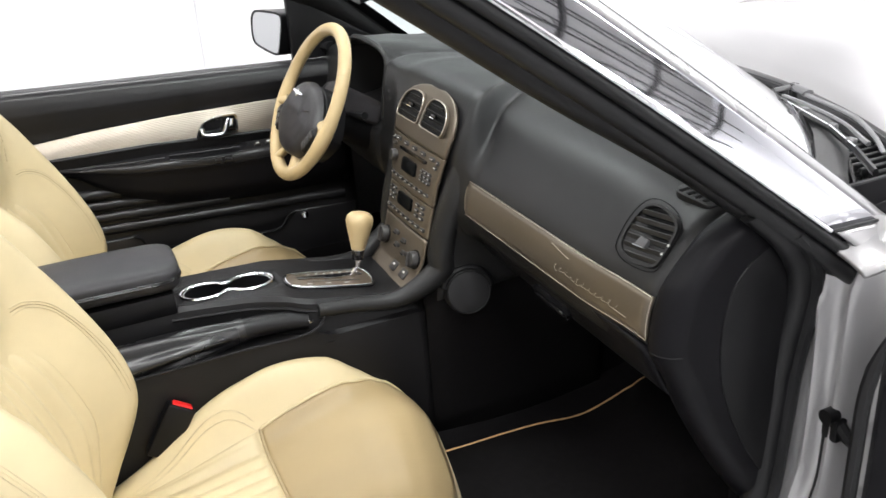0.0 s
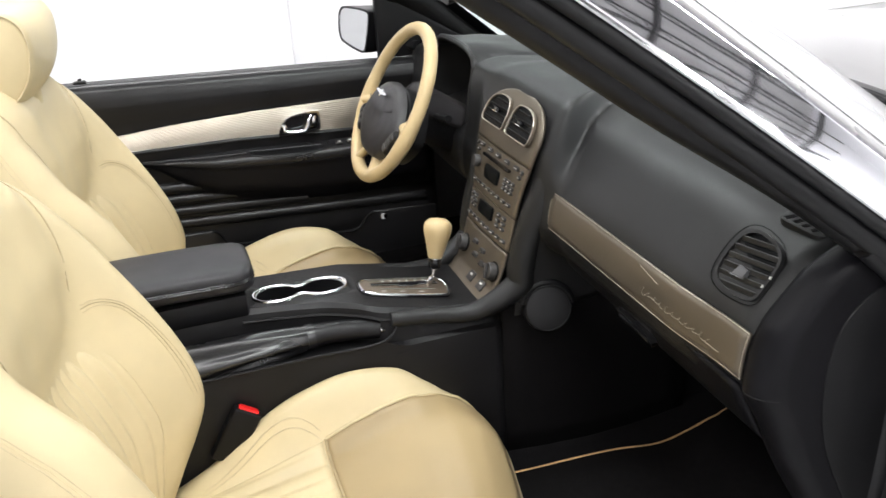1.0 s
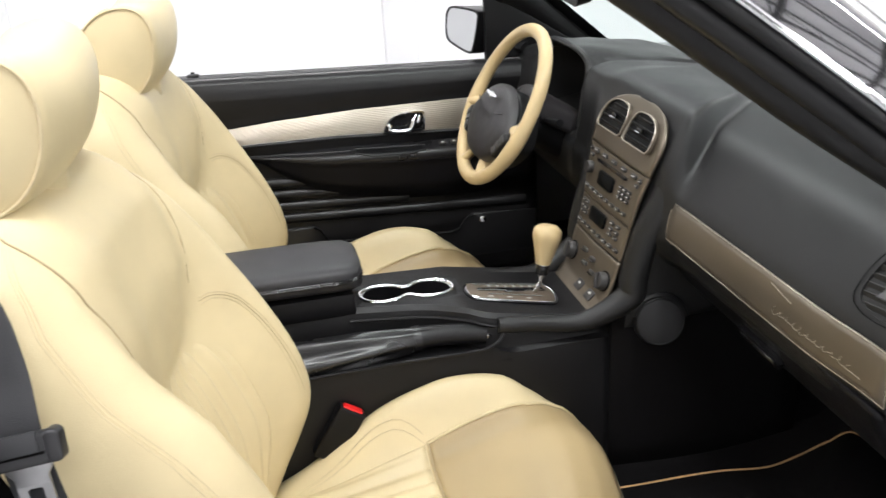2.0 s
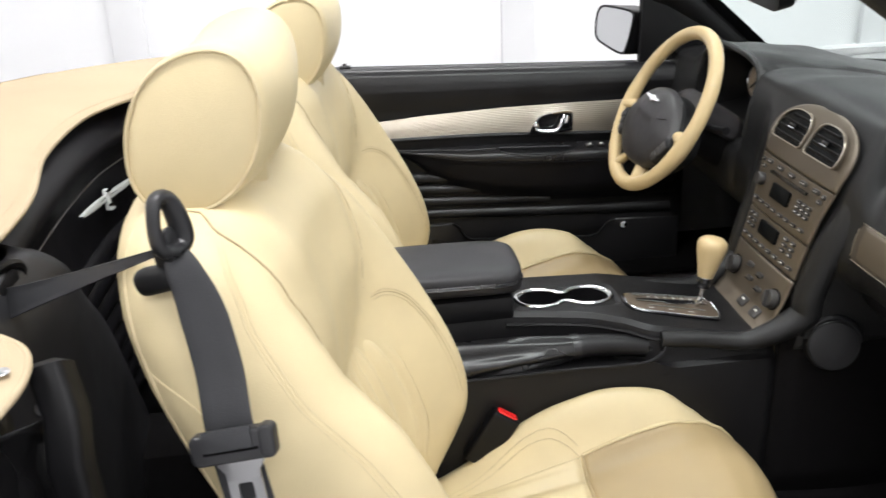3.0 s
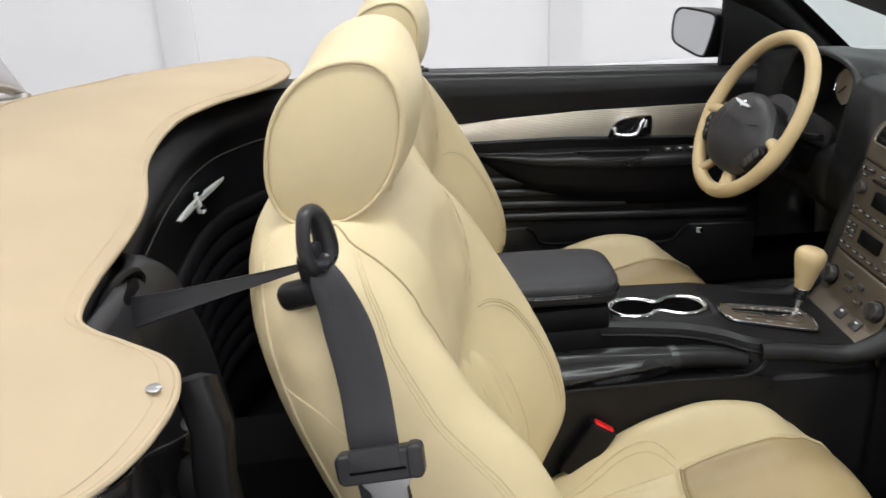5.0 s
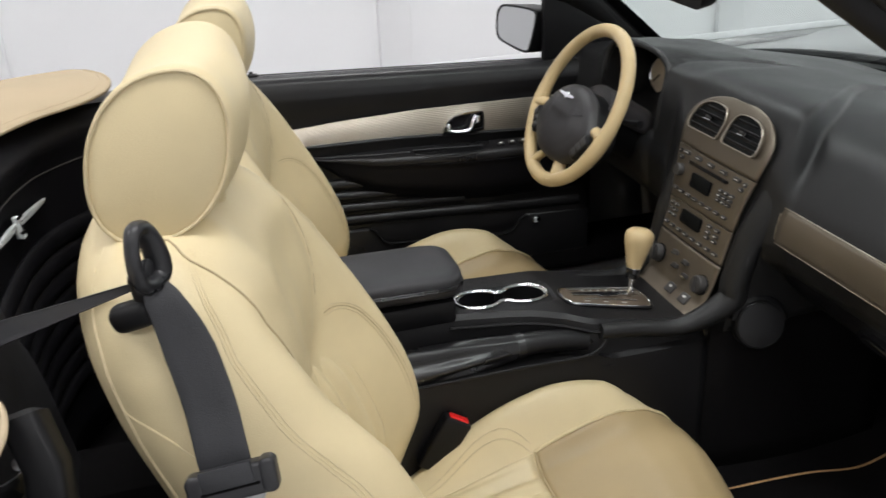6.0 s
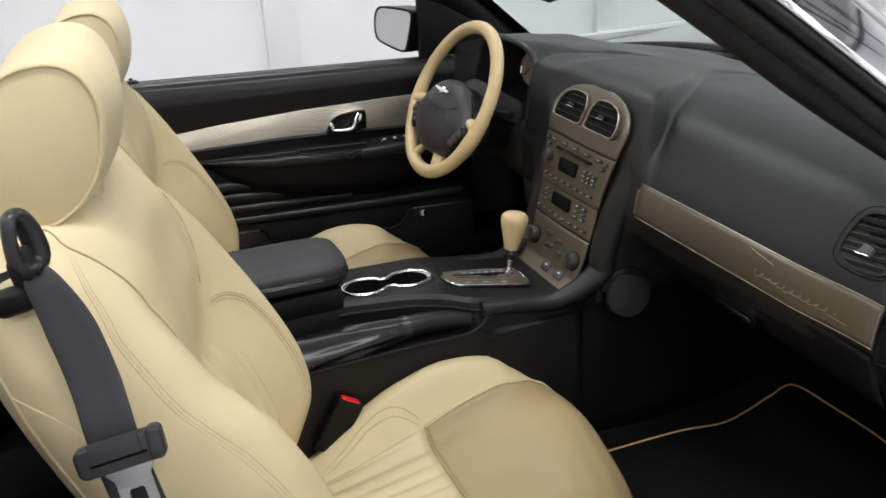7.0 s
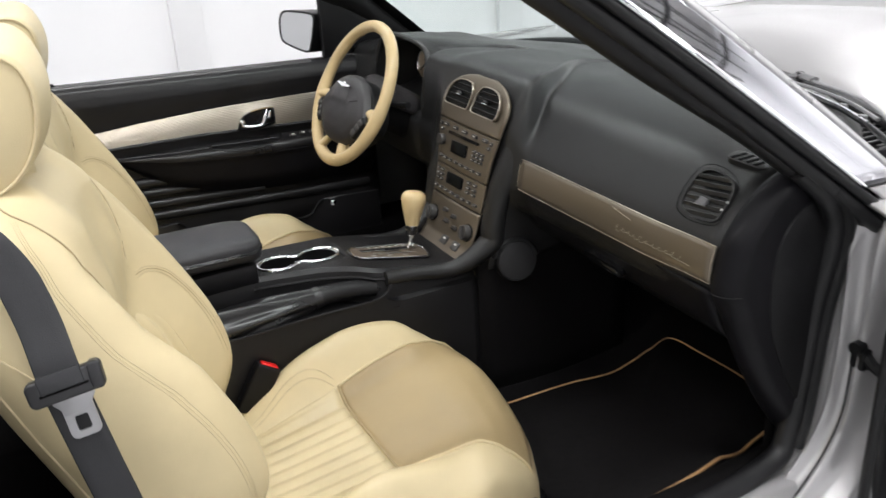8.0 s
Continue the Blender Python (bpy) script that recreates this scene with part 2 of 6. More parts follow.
def lathe(profile, m, seg=32):
    """Turns (radius, height) round its own z axis."""
    bm = bmesh.new()
    rings = [[bm.verts.new(m @ Vector((r * math.cos(2 * math.pi * k / seg), r * math.sin(2 * math.pi * k / seg), z))) for k in range(seg)] for r, z in profile]
    for a, b in zip(rings, rings[1:]):
        for k in range(seg):
            bm.faces.new((a[k], a[(k + 1) % seg], b[(k + 1) % seg], b[k]))
    bm.faces.new(rings[0][::-1])
    bm.faces.new(rings[-1])
    return bm


def plate(outline, m, depth, bevel=0.0, seg=2):
    """A flat outline in its own xy plane, thickened along its own -z, placed by m."""
    bm = bmesh.new()
    f = bm.faces.new([bm.verts.new((x, y, 0)) for x, y in outline])
    if f.normal.z < 0 or f.calc_area() and (f.normal_update() or f.normal.z < 0):
        f.normal_flip()
    top = f
    r = bmesh.ops.extrude_face_region(bm, geom=[f])
    vs = [v for v in r["geom"] if isinstance(v, bmesh.types.BMVert)]
    bmesh.ops.translate(bm, vec=(0, 0, -depth), verts=vs)
    bmesh.ops.recalc_face_normals(bm, faces=bm.faces)
    if bevel:
        es = [e for e in bm.edges if all(abs(v.co.z) < 1e-7 for v in e.verts)]
        bmesh.ops.bevel(bm, geom=es, offset=bevel, segments=seg, profile=0.5, affect="EDGES")
    bmesh.ops.transform(bm, matrix=m, verts=bm.verts)
    return bm


def rounded(w, h, r, n=5):
    """The outline of a rounded rectangle round the origin."""
    out = []
    for cx, cy, a0 in ((w / 2 - r, h / 2 - r, 0), (-w / 2 + r, h / 2 - r, 90), (-w / 2 + r, -h / 2 + r, 180), (w / 2 - r, -h / 2 + r, 270)):
        for k in range(n + 1):
            a = radians(a0 + 90 * k / n)
            out.append((cx + r * math.cos(a), cy + r * math.sin(a)))
    return out


def plane_at(origin, x_axis, y_axis):
    """The pose whose own x and y run along the two given directions."""
    x = Vector(x_axis).normalized()
    z = x.cross(Vector(y_axis)).normalized()
    y = z.cross(x)
    return Matrix(((x.x, y.x, z.x, origin[0]), (x.y, y.y, z.y, origin[1]), (x.z, y.z, z.z, origin[2]), (0, 0, 0, 1)))


def spow(v, e):
    return math.copysign(abs(v) ** e, v)


def ring_mesh(outer, inner, m, depth):
    """A frame between two outlines of equal count, thickened along its own -z."""
    bm = bmesh.new()
    n = len(outer)
    loops = [[bm.verts.new(m @ Vector((x, y, z))) for x, y in o] for o, z in ((outer, -depth), (outer, 0), (inner, 0), (inner, -depth))]
    for a, b in zip(loops, loops[1:] + loops[:1]):
        for i in range(n):
            j = (i + 1) % n
            bm.faces.new((a[i], a[j], b[j], b[i]))
    return bm


def join(*bms):
    """One bmesh out of several."""
    out = bms[0]
    for b in bms[1:]:
        me = bpy.data.meshes.new("joined")
        b.to_mesh(me)
        out.from_mesh(me)
        b.free()
        bpy.data.meshes.remove(me)
    return out

# ---------------------------------------------------------------- the studio
X0, X1, Y0, Y1, H = -7.0, 8.0, -7.0, 4.6, 4.5


def wall(name, size, at):
    return tagged(part(name, box(size, at), WALLPAINT, smooth=False), "plain white painted studio wall", "wall", kind="structure")


tagged(part("floor", box((X1 - X0 + 1, Y1 - Y0 + 1, 0.2), ((X0 + X1) / 2, (Y0 + Y1) / 2, -0.1)), FLOORPAINT, smooth=False), "grey sealed concrete studio floor", "floor", kind="structure")
wall_north = wall("wall_north", (X1 - X0, 0.2, H), ((X0 + X1) / 2, Y1 + 0.1, H / 2))
wall_south = wall("wall_south", (X1 - X0, 0.2, H), ((X0 + X1) / 2, Y0 - 0.1, H / 2))
wall_east = wall("wall_east", (0.2, Y1 - Y0, H), (X1 + 0.1, (Y0 + Y1) / 2, H / 2))
wall_west = wall("wall_west", (0.2, Y1 - Y0, H), (X0 - 0.1, (Y0 + Y1) / 2, H / 2))
for px in (-4.3, -1.95, 0.6, 3.2, 5.8):
    p = part("wall_column", box((0.22, 0.05, H), (px, Y1 - 0.026, H / 2), 0.008), WALLPAINT, wall_north)
for py in (-3.5, -0.9, 1.7):
    p = part("wall_column", box((0.05, 0.22, H), (X1 - 0.026, py, H / 2), 0.008), WALLPAINT, wall_east)
bm = box((X1 - X0, 0.02, 0.05), ((X0 + X1) / 2, Y1 - 0.065, 0.025), 0.006)
tagged(part("baseboard", bm, WALLPAINT), "white painted baseboard along the wall", "baseboard", kind="structure")

# deck and steel trusses in one mesh
bm = box((X1 - X0, Y1 - Y0, 0.12), ((X0 + X1) / 2, (Y0 + Y1) / 2, H + 0.06))
ceiling = tagged(part("ceiling", bm, CEIL, smooth=False), "grey metal studio ceiling deck", "ceiling", kind="structure")
bm = bmesh.new()
for i in range(12):
    ty = Y0 + 0.5 + i * 1.0
    for tz in (4.05, 4.42):
        bm = join(bm, box((X1 - X0 - 0.02, 0.05, 0.05), ((X0 + X1) / 2, ty, tz)))
    tube_path = [(X0 + 0.1 + k * 0.37, ty, 4.06 if k % 2 else 4.41) for k in range(40)]
    tube(tube_path, 0.016, n=5, bm=bm)
for k in range(9):
    bm = join(bm, box((0.05, Y1 - Y0 - 0.02, 0.05), (X0 + 0.9 + 1.65 * k, (Y0 + Y1) / 2, 3.99)))
part("trusses", bm, TRUSS, ceiling, "dark open-web steel roof trusses", smooth=False)
for lx, ly in LAMPS:
    fix = thing("ceiling_light", (lx, ly, 4.42), "long white rectangular ceiling light, lit", "lamp", "studio ceiling lights")
    part("frame", ring_mesh([(-1.24, -.44), (1.24, -.44), (1.24, .44), (-1.24, .44)], [(-1.2, -.4), (1.2, -.4), (1.2, .4), (-1.2, .4)], pose(lx, ly, 4.44), 0.05), STEEL, fix, smooth=False)
    part("diffuser", box((2.4, 0.8, 0.01), (lx, ly, 4.42)), LIGHTPANEL, fix, smooth=False)

# ---------------------------------------------------------------- the car's body
car = thing("car_body", (0, 0, 0.16), "silver two-seat convertible car body with its roof down", "car")

# floor pan with tunnel and rising toe board, carpeted
def pan(u, v):
    x, y = v, u
    z = 0.262 + 0.32 * max(0.0, min(1.0, (x - 0.55) / 0.35)) ** 1.3
    z += 0.20 * math.exp(-(y / 0.13) ** 6)
    z += 0.07 * curve1([(0.64, 0), (0.71, 1)], abs(y))
    return (x, y, z)


carpet = part("carpet", grid(pan, lin(-0.745, 0.745, 41), lin(-1.16, 0.95, 34)), CARPET, car, "black carpet over floor and footwells", solid=0.02)
part("underbody", box((3.9, 1.55, 0.05), (0.2, 0, 0.2), 0.02), PLASTIC, car)
for s in (-1, 1):
    mid, wide = (0.74, 0.11) if s > 0 else (0.83, 0.050)
    sill = grid(lambda u, v, s=s, mid=mid, wide=wide: (v, s * (mid + wide * math.cos(u)), 0.30 + 0.075 * math.sin(u)), lin(-1.6, 3.2, 14), lin(-1.25, 0.95, 12))
    part("sill", sill, SILVER, car, "silver painted door sill", solid=0.01)
    if s > 0:
        part("scuff_strip", box((2.05, 0.235, 0.016), (-0.15, 0.735, 0.382), 0.006), CARPET, car)
    else:
        part("scuff_strip", grid(lambda u, v: (v, -0.700 - 0.115 * u, lin1([(0, 0.330), (0.25, 0.358), (0.5, 0.376), (0.75, 0.384), (1, 0.380)], u)), lin(0, 1, 10), lin(-1.17, 0.44, 14)), CARPET, car, "black carpeted sill cover", solid=0.008, out=(0, 0, 1))
    # front wing, rear quarter
    def wing(u, v, s=s):
        x = v
        top = 0.90 - 0.10 * ((x - 0.5) / 1.6) ** 2
        z = 0.22 + (top - 0.22) * u
        y = 0.915 - 0.10 * abs(u - 0.55) ** 1.8 * 2.2 - 0.05 * max(0, (x - 1.2)) ** 2
        if u > 0.97:
            y -= 0.02
        return (x, s * y, z)
    part("front_wing", grid(wing, lin(0, 1, 15), lin(0.50, 2.15, 24)), SILVER, car, solid=0.006)
    def quarter(u, v, s=s):
        x = v
        top = (0.915 if s > 0 else 0.945) - 0.10 * max(0, (-1.5 - x) / 1.2) ** 2
        z = 0.22 + (top - 0.22) * u
        y = 0.915 - 0.07 * abs(u - 0.5) ** 1.8 * 2.2 - 0.10 * max(0, (-1.6 - x)) ** 2
        return (x, s * y, z)
    part("rear_quarter", grid(quarter, lin(0, 1, 15), lin(-2.65, -1.03, 26)), SILVER, car, solid=0.006)
    # wheels
    for wx in (1.35, -1.42):
        m = pose(wx, s * 0.70, 0.335, 90 if s < 0 else -90)
        wheel = part("wheel", lathe([(0.12, 0.0), (0.22, 0.02), (0.235, 0.16), (0.21, 0.19), (0.06, 0.18), (0.03, 0.185)], m, 40), STEEL, car, "alloy wheel")
        part("tyre", lathe([(0.225, -0.01), (0.30, -0.012), (0.335, 0.02), (0.335, 0.16), (0.30, 0.195), (0.24, 0.19)], m, 48), TYRE, wheel)

# bonnet, cowl, wipers
def hood_x(y):
    """The rear edge of the bonnet, bowed like the foot of the glass."""
    return 0.935 - 0.30 * y * y


def hood(u, v):
    y = u
    x0 = hood_x(y)
    x = x0 + (2.2 - x0) * v
    e = abs(y) / 0.83
    return (x, y, 0.937 - 0.012 * math.exp(-v / 0.02) - (0.09 if v == 0 else 0.0) + 0.02 * min(1, max(0, x - 0.90) / 0.25) - 0.055 * e ** 3 - 0.12 * max(0, (x - 0.95) / 1.35) ** 2 + 0.025 * math.exp(-(y / 0.28) ** 4) * min(1, max(0, (x - 0.98) / 0.3)))


part("hood", grid(hood, lin(-0.885, 0.885, 43), [0.0, 0.004, 0.02, 0.05] + lin(0.09, 1, 26)), SILVER, car, "silver painted bonnet", solid=0.012)
part("nose", grid(lambda u, v: (2.2 + 0.14 * math.sin(v), u, 0.24 + 0.62 * (1 + math.cos(v)) / 2 * (1 - 0.1 * (u / .8) ** 2)), lin(-0.80, 0.80, 21), lin(0.0, math.pi, 12)), SILVER, car, solid=0.01)
part("scuttle", grid(lambda u, v: (v, u, 0.855 + 0.02 * math.cos(u * 1.6)), lin(-0.86, 0.86, 21), lin(0.48, 0.86, 10)), SILVER, car, "silver scuttle below the glass", solid=0.01)
part("cowl", grid(lambda u, v: (v, u, 0.866 + 0.02 * math.cos(u * 1.6) - 0.012 * math.sin((v - 0.70) * 14)), lin(-0.82, 0.82, 30), lin(0.66, 0.90, 10)), PLASTIC, car, "black plastic cowl grille", solid=0.01)
for k in range(12):
    y = -0.78 + 0.022 * k
    part("cowl_rib", box((0.13, 0.010, 0.014), (0.775, y, 0.893 + 0.02 * (math.cos(y * 1.6) - 1)), 0.003), PLASTIC, car, smooth=False)
part("hood_seal", tube(spline([(hood_x(y) - 0.012, y, 0.918 - 0.055 * (abs(y) / .83) ** 3) for y in lin(-0.80, 0.80, 15)], 60), 0.010, n=8), RUBBER, car)
WIPER = material("grey_wiper_metal", (0.16, 0.16, 0.165), 0.38, metal=0.4, vary=0.15, scale=30)
w = part("wiper", tube(spline([(0.810, -0.364, 0.959), (0.780, -0.446, 0.962), (0.743, -0.569, 0.964), (0.694, -0.656, 0.962), (0.644, -0.722, 0.958)], 20), lambda t: 0.0075 - 0.0035 * t, n=8, flat=0.55), WIPER, car, "grey windscreen wiper arm")
part("arm_head", tube([(0.771, -0.352, 0.959), (0.810, -0.364, 0.964), (0.791, -0.419, 0.964)], lambda t: 0.0075 + 0.004 * t, n=8, flat=0.6), WIPER, w)
part("yoke", tube(spline([(0.761, -0.389, 0.958), (0.740, -0.474, 0.961), (0.710, -0.579, 0.960), (0.665, -0.674, 0.956)], 14), 0.0042, n=6), WIPER, w)
part("blade", tube([(0.761, -0.366, 0.952), (0.722, -0.477, 0.952), (0.691, -0.573, 0.952), (0.644, -0.667, 0.950), (0.597, -0.750, 0.944)], 0.0048, n=6, flat=1.5), RUBBER, w, "black wiper blade")
part("blade_rail", tube([(0.757, -0.370, 0.958), (0.718, -0.481, 0.959), (0.687, -0.577, 0.958), (0.640, -0.671, 0.956)], 0.0018, n=5), CHROME, w)
for q in ((0.757, -0.443), (0.726, -0.539), (0.690, -0.612)):
    part("claw", box((0.012, 0.016, 0.010), (q[0] - 0.032, q[1] - 0.034, 0.956), 0.002), WIPER, w)
part("spindle", cyl(0.009, 0.03, pose(0.810, -0.364, 0.939)), PLASTIC, w)

# windscreen: pillars lean back from the scuttle to the header
def pillar(x, s, inward=0.0, up=0.0):
    """A point beside the bright edge line of the windscreen pillar, at x along the car."""
    return Vector((x, s * (0.7598 + 0.262 * x + 0.0312 * x * x - inward), 1.2497 - 0.757 * x - 0.0964 * x * x + up))


def screen(u, v):
    """The glass: u from -1 to 1 across, v from 0 at the cowl to 1 at the header."""
    a = abs(u)
    e = pillar(0.53 - 0.96 * v, math.copysign(1, u) if u else 1, 0.098, 0.040)
    mid = Vector((0.92 - 1.08 * v, 0, 0.895 + 0.73 * v - 0.03 * v * v))
    w = a ** 2.6
    y = math.copysign(abs(e.y) * a, u)
    return (mid.x * (1 - w) + e.x * w, y, mid.z * (1 - a ** 2.2) + e.z * a ** 2.2)


wind = thing("windscreen", (0.3, 0, 0.95), "raked tinted windscreen with black surround", "windscreen")
pane = part("glass_pane", grid(screen, lin(-0.985, 0.985, 41), lin(0.0, 1.0, 18)), GLASS, wind, "slightly green tinted glass", out=(-1, 0, -1))
pane.visible_shadow = False
LONG = lin(0.50, -0.47, 26)
for s in (-1, 1):
    # inner trim, weather strips, bright outer trim
    part("pillar_trim", tube([pillar(x, s, 0.050, -0.046 + 0.016 * curve1([(0.02, 0), (0.26, 1)], x)) for x in LONG], 0.026, n=14, flat=1.05), PILLAR, wind, "matt black inner pillar trim")
    part("pillar_core", tube([pillar(x, s, 0.048, 0.010) for x in LONG], 0.030, n=14, flat=1.1), PILLAR, wind)
    part("weather_strip", tube([pillar(x, s, 0.022, -0.036) for x in LONG], 0.0165, n=12, flat=0.9), RUBBER, wind, "black rubber weather strip")
    part("weather_lip", tube([pillar(x, s, 0.007, -0.014) for x in LONG], 0.0095, n=10), RUBBER, wind, "black rubber weather strip")
    def strip(u, v, s=s):
        v = v + 0.105 * u * curve1([(0.05, 0), (0.388, 1)], v)
        a, b = pillar(v, s, 0.0, 0.0), pillar(v, s, 0.045, 0.076 if s < 0 else 0.030)
        bulge = 0.0016 * math.sin(math.pi * u)
        return a.lerp(b, u) + Vector((0, s * bulge, bulge * 0.6))
    FOOT = 0.388
    part("outer_trim", grid(strip, lin(0, 1, 13), lin(FOOT, -0.47, 24)), POLISHED, wind, "mirror-bright outer pillar trim", solid=0.004)
    part("trim_edge", tube([pillar(x, s, 0.001, -0.001) for x in lin(FOOT, -0.47, 20)], 0.0030, n=6), CHROME, wind)
    part("foot_gap", tube([Vector(strip(u, FOOT + 0.002)) for u in lin(0, 1, 10)], 0.0028, n=6), RUBBER, wind)
    part("foot_panel", grid(strip, lin(0.05, 1, 9), lin(FOOT + 0.004, 0.46, 8)), SILVER, wind, "silver panel below the bright trim", solid=0.004)
    def painted(u, v, s=s):
        return pillar(v, s, 0.045, 0.077 if s < 0 else 0.031).lerp(pillar(v, s, 0.064, 0.094 if s < 0 else 0.042), u) + Vector((0, 0, 0.004 * math.sin(math.pi * u)))
    part("painted_band", grid(painted, lin(0, 1, 6), lin(0.52, -0.47, 24)), SILVER, wind, "silver painted pillar band", solid=0.004)
    def cover(u, v, s=s):
        q = spline([pillar(v, s, 0.058, -0.066 + 0.016 * curve1([(0.02, 0), (0.26, 1)], v)), pillar(v, s, 0.088, -0.040 + 0.012 * curve1([(0.02, 0), (0.26, 1)], v)), pillar(v, s, 0.104, 0.0), pillar(v, s, 0.102, 0.034)], 10)
        return q[int(round(u * 9))]
    part("pillar_cover", grid(cover, lin(0, 1, 10), LONG), PILLAR, wind, "black inner pillar cover", solid=0.004)
    part("glass_border", grid(lambda u, v, s=s: Vector(screen(s * ((1.020 - 0.055 * u) if s > 0 else (0.985 - 0.02 * u)), v)) + Vector((-0.002, 0, -0.0025)), lin(0, 1, 4), lin(0.0, 1.0, 18)), PLASTIC, wind, "black printed glass border")
    part("glass_seal", tube([pillar(x, s, 0.066, 0.092 if s < 0 else 0.040) for x in LONG], 0.0035, n=8), RUBBER, wind)
top_y = abs(pillar(-0.47, 1).y)
part("header", tube([(-0.47 + 0.06 * (1 - (y / top_y) ** 2), y, 1.60 + 0.04 * (1 - (y / top_y) ** 2)) for y in lin(-top_y, top_y, 16)], 0.045, n=12, flat=0.7), PILLAR, wind)
part("lower_border", grid(lambda u, v: Vector(screen(u, 0.022 * v)) + Vector((-0.002, 0, -0.0025)), lin(-0.97, 0.97, 40), lin(0, 1, 4)), PLASTIC, wind, "black printed glass border")
part("lower_seal", tube([Vector(screen(u, 0.0)) + Vector((-0.006, 0, -0.006)) for u in lin(-0.97, 0.97, 40)], 0.007, n=6), RUBBER, wind)

# rear view mirror hanging at the glass
rvm = thing("rear_view_mirror", (0.10, 0, 1.21), "black framed interior rear view mirror", "mirror")
m = plane_at((0.046, -0.037, 1.233), (0.10, 1, 0), (-0.25, 0, 1))
part("shell", plate(rounded(0.26, 0.066, 0.03), m, 0.03, 0.006), PLASTIC, rvm)
part("mirror_glass", plate(rounded(0.247, 0.054, 0.025), plane_at((0.047, -0.037, 1.2335), (-0.10, -1, 0), (-0.25, 0, 1)), 0.003), MIRROR, rvm)
part("stalk", tube([(0.062, -0.030, 1.225), (0.12, -0.015, 1.27), (0.17, 0.0, 1.315)], 0.010, n=8), PLASTIC, rvm)

# passenger side door opening: silver jamb, seals, hinge, open door
def jamb(u, v):
    z = v
    k = (0.92 - z) / 0.65
    x = 0.425 - 0.012 * k + 0.012 * math.sin(k * 3)
    y = -0.80 - 0.125 * u
    rib = 0.014 * math.exp(-((u - 0.30 - 0.05 * math.sin(4 * k)) / 0.06) ** 2) + 0.020 * math.exp(-((u - 0.66 + 0.10 * k) / 0.09) ** 2)
    x -= 0.075 * max(0.0, (0.53 - z) / 0.16) ** 2
    return (x - 0.02 + 0.075 * u ** 1.6 - rib + 0.05 * max(0, 1 - k / 0.14) ** 2, y, z)


part("door_jamb", grid(jamb, lin(0, 1, 33), lin(0.30, 0.935, 30)), SILVER, car, "silver painted front door jamb", solid=0.006)
part("jamb_seam", tube([Vector(jamb(0.52 - 0.12 * (v - 0.3), v)) + Vector((-0.001, 0, 0)) for v in lin(0.32, 0.60, 12)], 0.0022, n=5), RUBBER, car)
part("wing_corner", grid(lambda u, v: (0.40 + 0.5 * v, -0.84 - 0.08 * u, 0.915 - 0.02 * u * u + 0.02 * v), lin(0, 1, 7), lin(0, 1, 8)), SILVER, car, "silver scuttle corner below the pillar", solid=0.008)
seal = spline([pillar(0.30, -1, 0.030, -0.040), pillar(0.36, -1, 0.035, -0.050), (0.400, -0.812, 0.84), (0.392, -0.800, 0.70), (0.384, -0.797, 0.56), (0.365, -0.800, 0.45), (0.30, -0.808, 0.392), (0.0, -0.812, 0.375), (-0.9, -0.812, 0.375)], 50)
part("door_seal", tube(seal, 0.021, n=10), RUBBER, car, "black rubber door seal")
seal2 = [q + Vector((0.010, -0.022, 0.0)) for q in seal[4:34]]
part("door_seal_lip", tube(seal2, 0.010, n=8), RUBBER, car)
hinge = part("hinge_stop", box((0.030, 0.03, 0.045), (0.440, -0.872, 0.615), 0.006), PLASTIC, car, "black door check strap")
part("check_arm", tube([(0.436, -0.878, 0.625), (0.438, -0.895, 0.608), (0.444, -0.915, 0.598)], 0.010, n=8), PLASTIC, hinge)
part("bolt", cyl(0.012, 0.02, pose(0.432, -0.874, 0.640, 0, -90, 0)), PLASTIC, hinge)

# opened passenger door, seen on its inner face and edge
pdoor = thing("passenger_door", (0.50, -1.0, 0.34), "opened silver passenger door with black inner panel", "car door")
ax = Vector((0.60, -0.80, 0)).normalized()
md = plane_at((0.378, -0.955, 0.60), ax, (0, 0, 1))
door_out = [(0.0, -0.26), (1.05, -0.26), (1.15, -0.1), (1.16, 0.30), (0.03, 0.26), (0.0, 0.15)]
part("door_shell", plate(door_out, md @ pose(0, 0, -0.10), 0.05, 0.012), SILVER, pdoor)
part("door_card", plate([(0.02, -0.24), (1.03, -0.24), (1.12, -0.1), (1.13, 0.29), (0.05, 0.25), (0.02, 0.15)], md @ pose(0, 0, 0.0), 0.09, 0.02), VINYL, pdoor, "black vinyl inner door panel")
part("door_edge_seal", tube([md @ Vector((0.004 + 0.03 * max(0.0, (y - 0.10) / 0.16) ** 2, y, -0.012)) for y in lin(-0.25, 0.24, 16)], lambda t: 0.010 * min(1, 0.2 + 6 * (1 - t)), n=8), RUBBER, pdoor)

